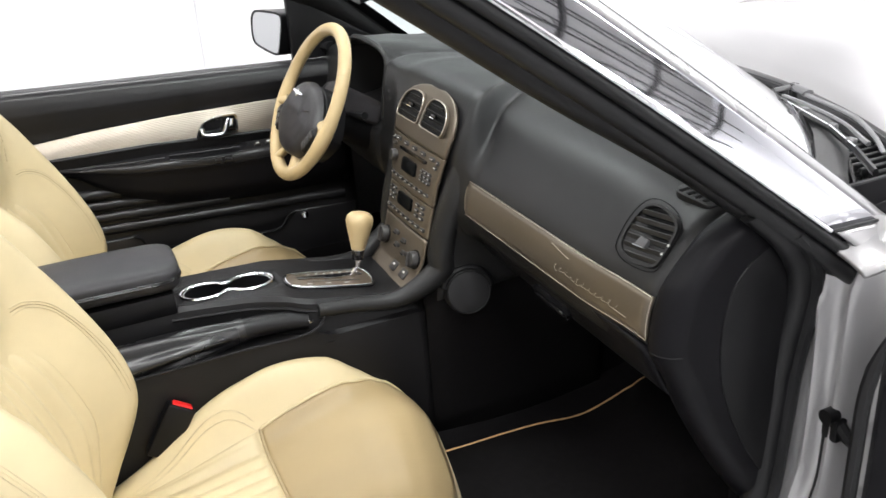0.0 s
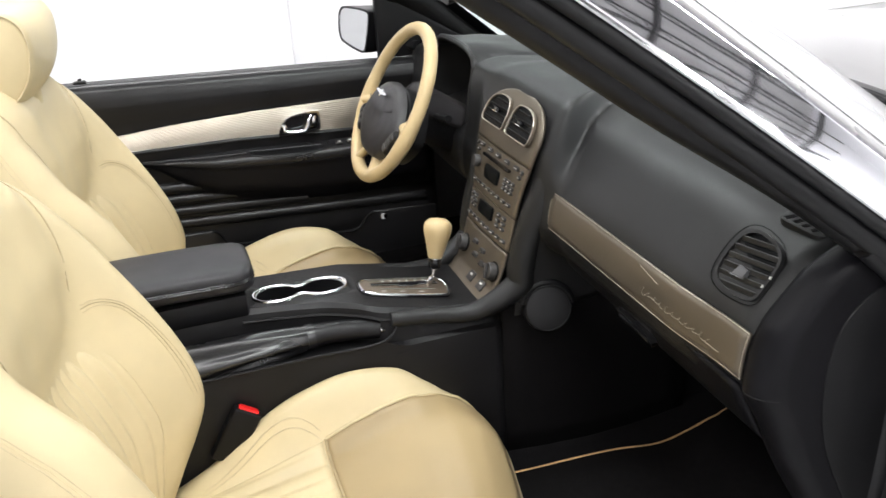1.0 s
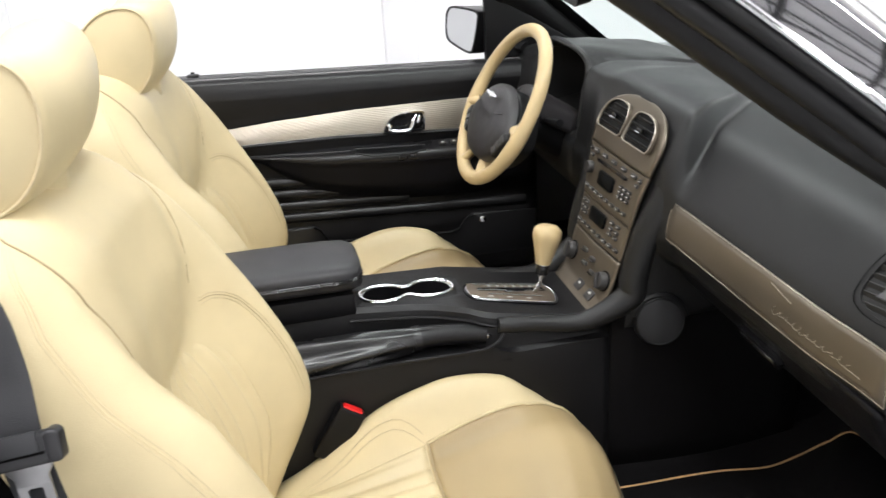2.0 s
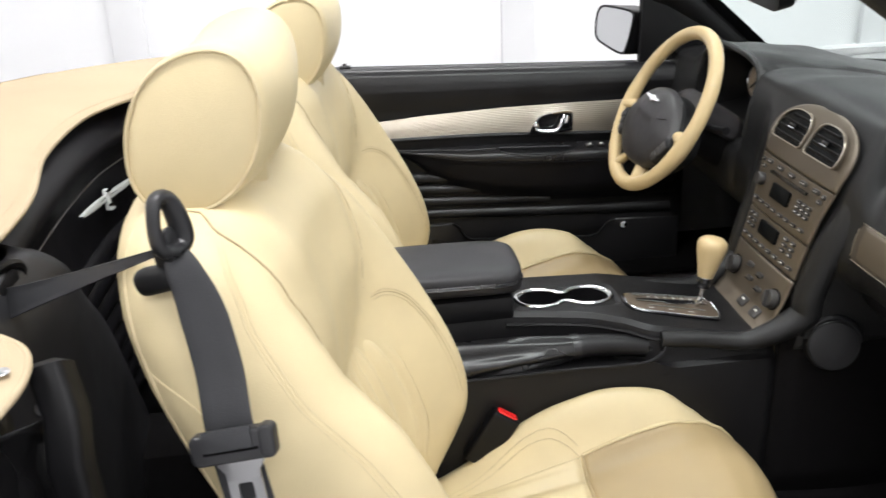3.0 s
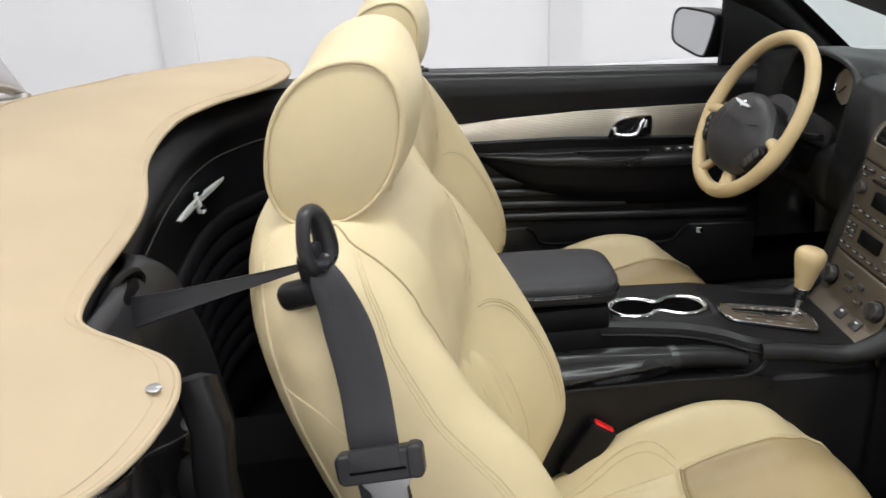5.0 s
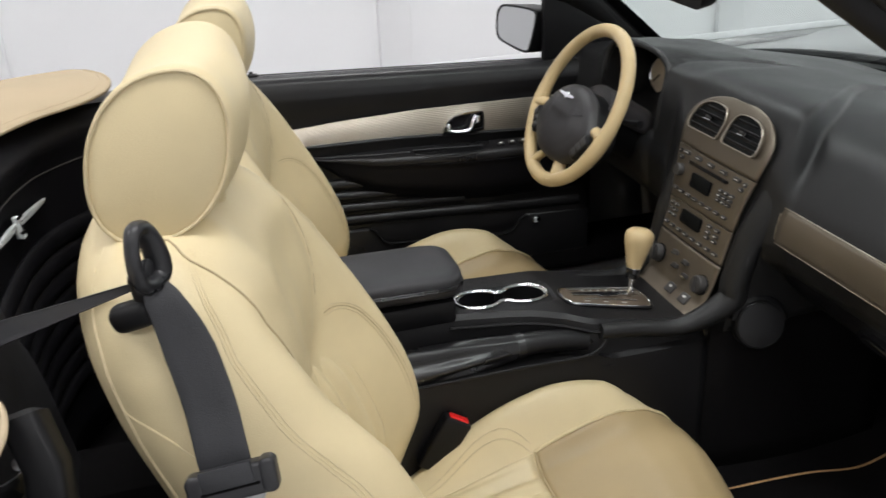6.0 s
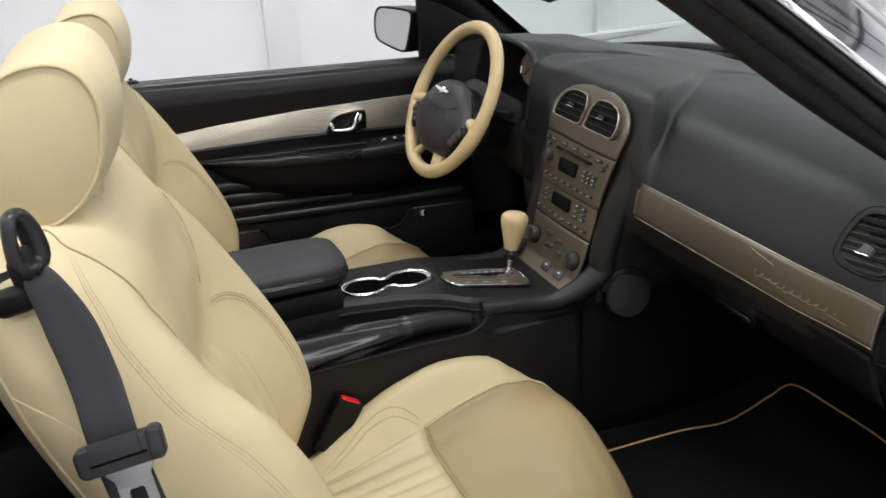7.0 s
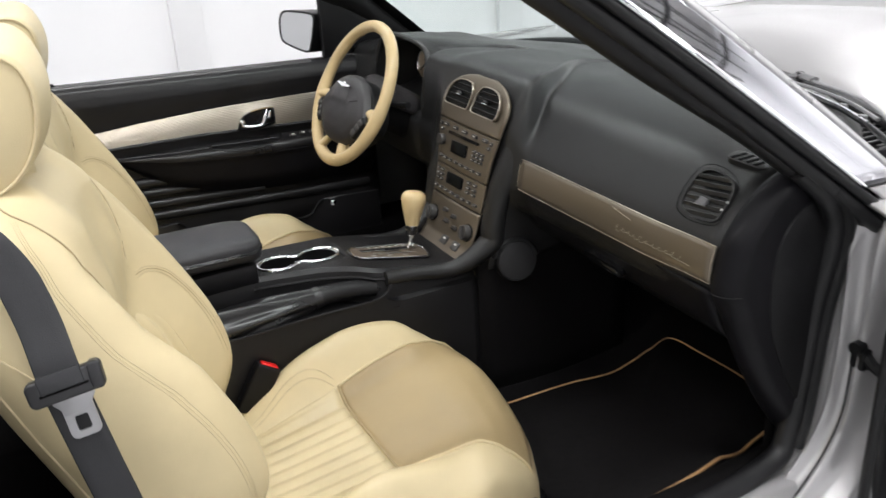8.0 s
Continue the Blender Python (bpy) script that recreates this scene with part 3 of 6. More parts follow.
# rear pillar trim beside the passenger seat, latch post
latch = thing("latch_pillar_trim", (-1.02, -0.76, 0.38), "black plastic latch pillar trim with folded door edge", "trim panel")
part("trim_panel", grid(lambda u, v: (-0.985 - 0.08 * (v - 0.35) + 0.05 * u - 0.02 * math.sin(u * 3.1), -0.66 - 0.20 * u, v), lin(0, 1, 10), lin(0.36, 0.955, 14)), CONSOLE, latch, solid=0.012)
part("edge_roll", tube([(-0.978, -0.640, 0.988), (-0.977, -0.643, 0.984), (-0.975, -0.648, 0.976), (-0.962, -0.672, 0.945)] + spline([(-0.963, -0.690, 0.90), (-0.955, -0.705, 0.80), (-0.94, -0.72, 0.62), (-0.89, -0.73, 0.45), (-0.80, -0.735, 0.37)], 18), lambda t: 0.019 * min(1, 0.55 + 12 * t), n=24, flat=1.15, sq=0.42, up=(0, 1, 0)), PLASTIC, latch)
part("inner_web", grid(lambda u, v: (-1.14 + 0.16 * u, -0.60 - 0.08 * u, 0.36 + 0.55 * v), lin(0, 1, 6), lin(0, 1, 6)), CONSOLE, latch, solid=0.012)
def sheet(u, v):
    fold = 0.010 * math.sin(9 * v + 5 * u) + 0.007 * math.sin(15 * u - 6 * v) + 0.004 * math.sin(29 * v + 13 * u)
    y = -0.885 + 0.255 * u
    top = 0.975 - 0.30 * (y + 0.80) if y > -0.80 else 0.975
    return (-1.035 + 0.03 * u + fold, y, 0.56 + (top - 0.56) * v)


part("folded_sheet", grid(sheet, lin(0, 1, 40), lin(0, 1, 56)), BLACK_LEATHER, latch, "folded black vinyl sheet", solid=0.004, sharp=80)
part("edge_screw", lathe([(0.007, 0), (0.006, 0.003), (0.002, 0.004)], pose(-0.985, -0.672, 0.953, 60, 0, 0), 16), STEEL, latch)

# ---------------------------------------------------------------- dashboard
dash = thing("dashboard", (0.5, 0, 0.58), "charcoal soft-touch dashboard with champagne metal trim", "dashboard")
# cross sections (x, z) from the windscreen over the top and down the face, at several places across the car
SEC_END = [(0.62, 0.940), (0.55, 0.950), (0.46, 0.959), (0.38, 0.963), (0.31, 0.956), (0.262, 0.936), (0.225, 0.905), (0.197, 0.872), (0.186, 0.852), (0.183, 0.84), (0.176, 0.79), (0.178, 0.775), (0.19, 0.74), (0.22, 0.70), (0.28, 0.64), (0.42, 0.62)]
SEC_MID = [(0.80, 0.940), (0.62, 0.963), (0.46, 0.978), (0.38, 0.979), (0.31, 0.972), (0.262, 0.957), (0.225, 0.917), (0.192, 0.875), (0.180, 0.852), (0.176, 0.84), (0.167, 0.79), (0.170, 0.775), (0.185, 0.74), (0.225, 0.70), (0.30, 0.65), (0.42, 0.62)]
SEC_CTR = [(0.86, 0.928), (0.64, 0.962), (0.46, 0.988), (0.38, 0.999), (0.31, 1.006), (0.26, 1.008), (0.222, 0.999), (0.200, 0.970), (0.170, 0.915), (0.158, 0.865), (0.140, 0.80), (0.130, 0.76), (0.122, 0.72), (0.116, 0.682), (0.112, 0.640), (0.108, 0.595)]
SEC_POD = [(0.80, 0.915), (0.60, 0.946), (0.46, 0.980), (0.38, 0.997), (0.31, 1.008), (0.25, 1.017), (0.212, 1.021), (0.218, 1.008), (0.30, 0.980), (0.335, 0.960), (0.335, 0.90), (0.30, 0.865), (0.19, 0.845), (0.165, 0.80), (0.20, 0.70), (0.42, 0.60)]
SEC_POD_SHUT = [(0.80, 0.915), (0.60, 0.946), (0.46, 0.974), (0.38, 0.988), (0.31, 0.998), (0.25, 1.000), (0.214, 0.992), (0.203, 0.978), (0.196, 0.955), (0.190, 0.92), (0.186, 0.88), (0.182, 0.86), (0.178, 0.84), (0.168, 0.80), (0.20, 0.70), (0.42, 0.60)]
SEC_POD_LOW = [(x, z - (0.022 if x < 0.26 and z > 1.0 else 0.008 if z > 0.98 else 0.0)) for x, z in SEC_POD]
SEC_WHEEL_END = [(0.58, 0.915), (0.53, 0.926), (0.46, 0.940), (0.38, 0.951), (0.31, 0.957), (0.25, 0.957), (0.212, 0.948), (0.204, 0.93), (0.199, 0.91), (0.196, 0.90), (0.19, 0.88), (0.185, 0.86), (0.18, 0.84), (0.17, 0.80), (0.20, 0.70), (0.42, 0.60)]
STATIONS = [(-0.86, SEC_END), (-0.74, SEC_END), (-0.60, SEC_MID), (-0.40, SEC_MID), (-0.235, SEC_MID), (-0.160, SEC_CTR), (-0.05, SEC_CTR), (0.118, SEC_CTR), (0.20, SEC_POD_SHUT), (0.268, SEC_POD_SHUT), (0.272, SEC_POD_LOW), (0.335, SEC_POD), (0.48, SEC_POD), (0.545, SEC_POD_LOW), (0.55, SEC_POD_SHUT), (0.62, SEC_WHEEL_END), (0.76, SEC_WHEEL_END)]


def dash_at(y):
    for (a, sa), (b, sb) in zip(STATIONS, STATIONS[1:]):
        if y <= b:
            t = max(0.0, (y - a) / (b - a))
            t = t * t * (3 - 2 * t)
            crisp = curve1([(0.22, 0.0), (0.80, 1.0)], t) if a == -0.235 else t
            low = max(0.0, (t - 0.80) / 0.20) if a == -0.235 else t
            out = []
            for i, (p, q) in enumerate(zip(sa, sb)):
                k = crisp if i < 6 else crisp + (t - crisp) * min(1, (i - 5) / 3) if i < 10 else low if i > 12 else t + (low - t) * (i - 9) / 4
                out.append((p[0] * (1 - k) + q[0] * k, p[1] * (1 - k) + q[1] * k))
            return out
    return STATIONS[-1][1]


ys = lin(-0.772, -0.245, 16) + lin(-0.235, -0.155, 26) + lin(-0.13, 0.11, 8) + lin(0.12, 0.26, 10) + [0.268, 0.272, 0.30, 0.34, 0.38, 0.42, 0.46, 0.50, 0.52, 0.545, 0.55, 0.575, 0.60, 0.64, 0.70, 0.76]
# the raised middle of the pad sweeps towards the glass and round to the driver
SWEEP = [(0.16, 0.0), (0.20, 0.006), (0.25, 0.030), (0.30, 0.064), (0.36, 0.108), (0.41, 0.152), (0.45, 0.190), (0.50, 0.215), (0.56, 0.200), (0.64, 0.110), (0.72, 0.030), (0.80, 0.0), (0.95, 0.0)]
bm = bmesh.new()
rows = []
for y in ys:
    a_ = min(1.0, abs(y) / 0.81)
    reach = 0.92 * (1 - a_ ** 2.6) + 0.53 * a_ ** 2.6 - 0.045
    rear = dash_at(y)[0][0]
    fine = [(x if x < 0.46 else 0.46 + (x - 0.46) * min(1.0, (reach - 0.46) / (rear - 0.46)), y + curve3(SWEEP, x) * math.exp(-((y + 0.19) / (0.36 if y < -0.19 else 0.28)) ** 2) * (1 - curve1([(20, 0), (27, 1)], k)), z) for k, (x, _, z) in enumerate(spline([(x, y, z) for x, z in dash_at(y)], 46))]
    rows.append([bm.verts.new(q) for q in fine])
for a, b in zip(rows, rows[1:]):
    for i in range(45):
        bm.faces.new((a[i], a[i + 1], b[i + 1], b[i]))
part("upper_pad", bm, DASH, dash, "charcoal grained vinyl pad", solid=0.012, sharp=50, out=(-1, 0, 1))

# end cap beside the door opening
def cap(u, v):
    """The rounded end of the dashboard: u round the corner from the face to the flank, v down."""
    front = [(0.36, 0.964), (0.30, 0.955), (0.254, 0.934), (0.220, 0.902), (0.194, 0.872), (0.182, 0.845), (0.174, 0.81), (0.172, 0.785), (0.176, 0.765), (0.20, 0.72), (0.225, 0.66), (0.262, 0.59), (0.31, 0.51), (0.37, 0.43), (0.43, 0.37)]
    p = spline([(x, 0, z) for x, z in front], 60)[int(round(v * 59))]
    a = u * math.pi / 2
    y = -0.766 - 0.038 * math.sin(min(math.pi / 2, a * 1.5)) - 0.004 * u
    push = 0.040 * (1 - math.cos(min(math.pi / 2, a * 1.5))) + 0.52 * max(0, u - 0.667) / 0.333
    return (p.x + push * (1 if p.z > 0.6 else 0.9), y, p.z)


part("side_cap", grid(cap, lin(0, 1, 22), lin(0, 1, 60)), VINYL, dash, "black rounded end of the dashboard", solid=0.01, sharp=60, out=(-1, -1, 0))
inner_cap = [(p.x, p.z) for p in spline([(0.62, 0, 0.900), (0.46, 0, 0.918), (0.37, 0, 0.915), (0.315, 0, 0.895), (0.278, 0, 0.850), (0.266, 0, 0.78), (0.275, 0, 0.70), (0.305, 0, 0.62), (0.355, 0, 0.53), (0.42, 0, 0.46), (0.55, 0, 0.45), (0.62, 0, 0.6)], 60, True)]
part("side_cover", plate(inner_cap, plane_at((0, -0.8095, 0), (1, 0, 0), (0, 0, 1)), 0.008, 0.003, 2), PLASTIC, dash, "black side cover panel")
part("cap_joint", tube([cap(u, 0.555) for u in lin(0.0, 0.55, 10)], 0.0010, n=5), PLASTIC, dash)

# glovebox: trim strip, script shape, lower door
def face_x(y, z):
    sec = dash_at(y)
    for (xa, za), (xb, zb) in zip(sec[6:], sec[7:]):
        if zb <= z <= za and za > zb:
            return xa + (xb - xa) * (za - z) / (za - zb)
    return sec[9][0]


def trim_x(y, z):
    """The face's depth, taken well clear of the centre stack."""
    return face_x(min(y, -0.245), z)


def trim(u, v):
    y = -0.206 - 0.557 * u
    zt = 0.855 - 0.002 * u
    zb = 0.790 - 0.002 * u
    z = zb + (zt - zb) * v
    return (trim_x(max(y, -0.74), min(z, .851)) - 0.006 - 0.003 * math.sin(math.pi * v), y, z)


part("trim_strip", grid(trim, lin(0, 1, 30), lin(0, 1, 8)), CHAMPAGNE, dash, "satin champagne metal trim strip", solid=0.006, out=(-1, 0, 0))
# thin tube of paler metal paints the highlight on the strip's bevelled edge
edge = [trim(u, 1) for u in lin(0, 1, 24)] + [trim(1, v) for v in lin(1, 0, 6)][1:] + [trim(u, 0) for u in lin(1, 0, 24)][1:] + [trim(0, v) for v in lin(0, 1, 6)][1:-1]
part("trim_edge_highlight", tube(edge, 0.0007, closed=True, n=8), CHAMP_DOOR, dash)
# flowing ornament in place of the maker's script
def flow(w):
    """A point of the ornament: loops of uneven height that lean forward, on a rising line."""
    a = 2 * math.pi * 10.5 * w
    tall = 0.0026 + 0.0040 * math.exp(-((w - 0.05) / 0.05) ** 2) + 0.0030 * math.exp(-((w - 0.42) / 0.05) ** 2) + 0.0030 * math.exp(-((w - 0.90) / 0.05) ** 2)
    lean = 0.006 * math.sin(a) + 0.0075 * math.cos(a)
    return Vector(trim(0.585 + 0.300 * w + lean, 0.40 - 0.05 * w + (tall * math.sin(a) + 0.0009 * math.sin(2.3 * a)) / 0.065)) + Vector((-0.0016, 0, 0))


part("script_ornament", tube([flow(k / 260) for k in range(261)], 0.00040, n=4), SCRIPT, dash, "flowing pale metal ornament")
part("script_flourish", tube([Vector(trim(u, 0.86 - 1.1 * (u - .555))) + Vector((-0.0016, 0, 0)) for u in lin(0.555, 0.650, 10)], 0.0007, n=5), SCRIPT, dash)
part("script_tail", tube([Vector(trim(u, 0.28 - 0.5 * (u - .87))) + Vector((-0.0016, 0, 0)) for u in lin(0.870, 0.920, 8)], 0.0007, n=5), SCRIPT, dash)

lower = grid(lambda u, v: (lin1([(0, 0.171), (0.18, 0.183), (0.5, 0.215), (0.8, 0.28), (1, 0.38)], v), -0.19 - 0.57 * u, lin1([(0, 0.782), (0.18, 0.755), (0.5, 0.69), (0.8, 0.635), (1, 0.60)], v) - 0.01 * u), lin(0, 1, 20), lin(0, 1, 16))
glove = part("glovebox_door", lower, VINYL, dash, "black glovebox door", solid=0.008, out=(-1, 0, -0.3))
ml = plane_at((0.205, -0.454, 0.701), (0.0, -1, -0.02), (-0.35, 0, 0.9))
part("latch_bezel", ring_mesh(rounded(0.115, 0.026, 0.012), rounded(0.095, 0.014, 0.006), ml @ pose(0, 0, 0.009), 0.012), GLOSS, glove, "glossy black latch surround")
part("latch_handle", plate(rounded(0.092, 0.012, 0.005), ml @ pose(0, -0.001, 0.010), 0.009, 0.003), GLOSS, glove)
part("kick_panel", grid(lambda u, v: (0.36 + 0.45 * u, -0.76 + 0.012 * math.sin(5 * u), 0.33 + 0.3 * v), lin(0, 1, 8), lin(0, 1, 8)), CARPET, dash, solid=0.01)
part("under_panel", grid(lambda u, v: (0.37 + 0.4 * v, -0.76 + 1.52 * u, 0.60 - 0.05 * v), lin(0, 1, 12), lin(0, 1, 8)), PLASTIC, dash, solid=0.008)
part("firewall", grid(lambda u, v: (0.84 + 0.04 * v, -0.76 + 1.52 * u, 0.42 + 0.40 * v), lin(0, 1, 12), lin(0, 1, 8)), CARPET, dash, solid=0.01)


# side outlet: a slanted louvre let flush into the pad, with a fine joint line round it
mv = plane_at((0.222, -0.693, 0.909), (0.10, -0.97, 0.10), (0.60, 0.12, 0.80))


def vent_outline(grow):
    o = [(-0.040, -0.022), (-0.041, 0.004), (-0.033, 0.030), (-0.020, 0.043), (0.0, 0.045), (0.026, 0.037), (0.042, 0.024), (0.045, 0.008), (0.041, -0.020), (0.034, -0.036), (0.010, -0.039), (-0.020, -0.035)]
    return [(p.x * grow, p.y * grow) for p in spline([(x, y, 0) for x, y in o], 48, True)]


side_v = part("side_vent", ring_mesh(vent_outline(1.10), vent_outline(1.0), mv @ pose(0, 0, 0.0030), 0.012), DASH, dash, "slanted side air vent")
part("vent_joint", tube([mv @ Vector((x, y, 0.0022)) for x, y in vent_outline(1.24)], 0.0007, closed=True, n=5), CARPET, side_v)
part("vent_pit", plate(vent_outline(0.99), mv @ pose(0, 0, -0.0035), 0.008), SCREEN, side_v)
for k in range(6):
    y = -0.032 + 0.0132 * k
    edge_ = [x for x, yy in vent_outline(0.97) if abs(yy - y) < 0.006]
    x0_, x1_ = min(edge_), max(edge_)
    part("slat", box((x1_ - x0_, 0.0076, 0.0026), m=mv @ pose((x0_ + x1_) / 2, y, 0.0002, 24, 0, 0), bevel=0.0008, seg=1), DASH, side_v, smooth=False)
tab = part("vent_tab", plate([(-0.012, -0.008), (0.010, -0.009), (0.013, 0.004), (-0.004, 0.008)], mv @ pose(-0.003, -0.010, 0.006), 0.008, 0.0015), KNOB, side_v)
part("tab_edge", tube([mv @ Vector(q) for q in ((-0.015, -0.018, 0.0065), (0.007, -0.019, 0.0065))], 0.0009, n=5), CHROME, tab)
for q in ((0.041, -0.004), (0.036, -0.018)):
    part("wheel_tick", box((0.003, 0.004, 0.002), m=mv @ pose(q[0] + 0.006, q[1], 0.003), bevel=0.0006), MARK, side_v, smooth=False)
# defroster outlet at the end of the top
md2 = plane_at((0.304, -0.705, 0.9590), (0.18, -1, -0.10), (1, 0.18, 0.12))
dv = part("defroster_vent", plate(rounded(0.075, 0.040, 0.016), md2 @ pose(0, 0, 0.0015), 0.01, 0.001), DASH, dash)
for k in range(4):
    part("slot", box((0.006, 0.030, 0.003), m=md2 @ pose(-0.022 + 0.0145 * k, 0, 0.0010, 0, 0, -18)), CARPET, dv, smooth=False)

# soft rim round the instrument opening
rim_b = spline([(0.186, 0.268, 0.862), (0.196, 0.266, 0.93), (0.206, 0.268, 0.970), (0.212, 0.283, 0.997), (0.212, 0.325, 1.015), (0.212, 0.41, 1.019), (0.212, 0.49, 1.015), (0.212, 0.535, 0.997), (0.206, 0.552, 0.970), (0.196, 0.554, 0.93)], 44)
part("binnacle_rim", tube(rim_b, 0.0075, n=8), DASH, dash)
# instrument cluster
mc = plane_at((0.322, 0.41, 0.920), (0, -1, 0), (0.10, 0, 0.99))
part("cluster_face", plate(rounded(0.265, 0.092, 0.04), mc, 0.01, 0.002), SCREEN, dash, "dark instrument face")
for gx, gr in ((0.085, 0.042), (-0.085, 0.042), (0.0, 0.046), (0.122, 0.020)):
    g = part("gauge", lathe([(gr, 0.0), (gr, 0.004), (gr - 0.004, 0.006)], mc @ pose(gx, -0.005 if gr > .03 else -.04, 0.001), 28), DIAL, dash, "cream faced gauge")
    ringo = part("gauge_ring", tube([mc @ Vector((gx + gr * math.cos(a), (-0.005 if gr > .03 else -.04) + gr * math.sin(a), 0.008)) for a in lin(0, 2 * math.pi * 31 / 32, 32)], 0.003, closed=True, n=6), CHROME, g)
    part("needle", box((0.003, gr * 0.8, 0.002), m=mc @ pose(gx - gr * .2, (-0.005 if gr > .03 else -.04) - gr * .2, 0.009, 0, 0, 130)), GLOSS, g, smooth=False)

# ---------------------------------------------------------------- centre stack
stack = thing("center_stack", (0.1, -0.02, 0.6), "champagne metal centre stack with radio and climate controls", "control panel")
YC = -0.024


def stack_x(z):
    return curve3([(0.58, 0.070), (0.63, 0.088), (0.716, 0.1085), (0.782, 0.1245), (0.83, 0.1345), (0.887, 0.150), (0.93, 0.165), (0.965, 0.184), (0.992, 0.206), (1.02, 0.235)], z)


def half_w(z):
    if z > 0.925:
        return max(0.004, 0.137 * max(0.0, 1 - ((z - 0.925) / 0.0665) ** 2.6) ** (1 / 2.3))
    return lin1([(0.60, 0.100), (0.66, 0.106), (0.72, 0.107), (0.782, 0.109), (0.83, 0.116), (0.887, 0.129), (0.925, 0.137)], z)


def stack_pt(u, z, off=0.0):
    """A point on the stack's front: u from -1 to 1 across, raised by off towards the cabin."""
    y = YC - u * half_w(z)
    return (stack_x(z) + 0.003 * u * u - off * 0.95, y, z + off * 0.30)


def stack_panel(name, z0, z1, off=0.004, label=""):
    return part(name, grid(lambda u, v: stack_pt(u, z0 + (z1 - z0) * v, off), lin(-1, 1, 25), [1 - (1 - k / 27) ** 1.6 for k in range(28)]), CHAMPAGNE, stack, label, solid=0.006, out=(-1, 0, 0.3))


vent_p = stack_panel("vent_panel", 0.8855, 0.9905, 0.0035, "rounded champagne vent panel")
radio_p = stack_panel("radio_panel", 0.7835, 0.8835, 0.003, "champagne radio panel")
clim_p = stack_panel("climate_panel", 0.7175, 0.7815, 0.003, "champagne climate panel")
# lower panel turns back to the console
def lowpan(u, v):
    z = lin1([(0.0, 0.607), (0.15, 0.617), (0.35, 0.635), (0.65, 0.672), (1.0, 0.7155)], v)
    x = lin1([(0.0, 0.040), (0.15, 0.062), (0.35, 0.081), (0.65, 0.096), (1.0, 0.1085)], v)
    return (x - 0.004 + 0.003 * u * u, YC - u * curve1([(-0.2, 0.070), (0.10, 0.098), (0.3, 0.104), (1, 0.107)], v), z)


low_p = part("switch_panel", grid(lowpan, lin(-1, 1, 17), lin(0, 1, 24)), CHAMPAGNE, stack, "champagne switch panel", solid=0.005, out=(-1, 0, 0.5))


def stack_m(u, z, off=0.0):
    p = Vector(stack_pt(u, z, off))
    dz = Vector(stack_pt(u, z + 0.002)) - Vector(stack_pt(u, z - 0.002))
    return plane_at(p, (0.0, -1, 0), dz)


# broad soft black border that sweeps from the console up and sinks into the pad beside the stack
def border(s):
    run = [(-0.130, YC - s * 0.105, 0.627), (-0.055, YC - s * 0.109, 0.620), (0.020, YC - s * 0.117, 0.612), (0.070, YC - s * 0.125, 0.627)]
    for z in lin(0.66, 0.90, 9):
        y = half_w(min(z, 0.82)) + 0.025
        r = lin1([(0.66, 0.026), (0.76, 0.027), (0.84, 0.033), (0.90, 0.035)], z)
        proud = lin1([(0.66, 0.0185), (0.74, 0.0155), (0.79, 0.0105), (0.83, 0.0045), (0.86, 0.0), (0.88, -0.005), (0.90, -0.012)], z)
        run.append((face_x(YC - y, z) + r - proud, YC - s * y, z))
    return run


for s in (-1, 1):
    part("stack_border", tube(spline(border(s), 130), lambda t: lin1([(0, 0.0145), (0.10, 0.0150), (0.18, 0.0175), (0.25, 0.0215), (0.33, 0.026), (0.60, 0.027), (0.84, 0.033), (1, 0.035)], t), n=24), DASH, stack, "rounded charcoal border")

# twin vents with curved tops, let into the panel behind bright lips
for s in (-1, 1):
    mref = stack_m(0, 0.948, 0.0065)
    m = mref @ pose(s * 0.0605, -0.001, 0.001)
    out = [(-0.047, -0.026), (-0.020, -0.0275), (0.020, -0.0275), (0.044, -0.026), (0.0485, -0.010), (0.043, 0.010), (0.028, 0.024), (0.006, 0.0305), (-0.020, 0.031), (-0.038, 0.026), (-0.0485, 0.008), (-0.0495, -0.010)]
    if s < 0:
        out = [(-x, y) for x, y in out]
    oo = [(p.x * 1.04, p.y * 1.04) for p in spline([(x, y, 0) for x, y in out], 48, True)]
    v = part("vent", ring_mesh([(x * 1.05, y * 1.07) for x, y in oo], oo, m @ pose(0, 0, 0.0022), 0.006), CHAMPAGNE, stack, "louvred air vent")
    part("vent_lip", tube([m @ Vector((x * 1.02, y * 1.03, 0.0024)) for x, y in oo], 0.0011, closed=True, n=6), CHAMP_DOOR, v)
    part("vent_pit", plate(oo, m @ pose(0, 0, -0.0015), 0.003), SCREEN, v)
    for k in range(4):
        y = -0.0195 + 0.0135 * k
        w = (0.095, 0.096, 0.089, 0.062)[k]
        part("slat", box((w, 0.0056, 0.0030), m=m @ pose(-s * (0.0 if k < 2 else 0.004 if k == 2 else 0.010), y, 0.0006, 22, 0, 0), bevel=0.0008, seg=1), PLASTIC, v, smooth=False)
    tab = part("vent_knob", box((0.020, 0.0085, 0.007), m=m @ pose(-s * 0.004, 0.002, 0.003, 14, 0, 0), bevel=0.0015), GLOSS, v, "tab with a chrome edge")
    part("tab_edge", tube([m @ Vector((-s * 0.004 + dx, -0.0026, 0.0068)) for dx in (-0.010, 0.0, 0.010)], 0.0010, n=5), CHROME, tab)


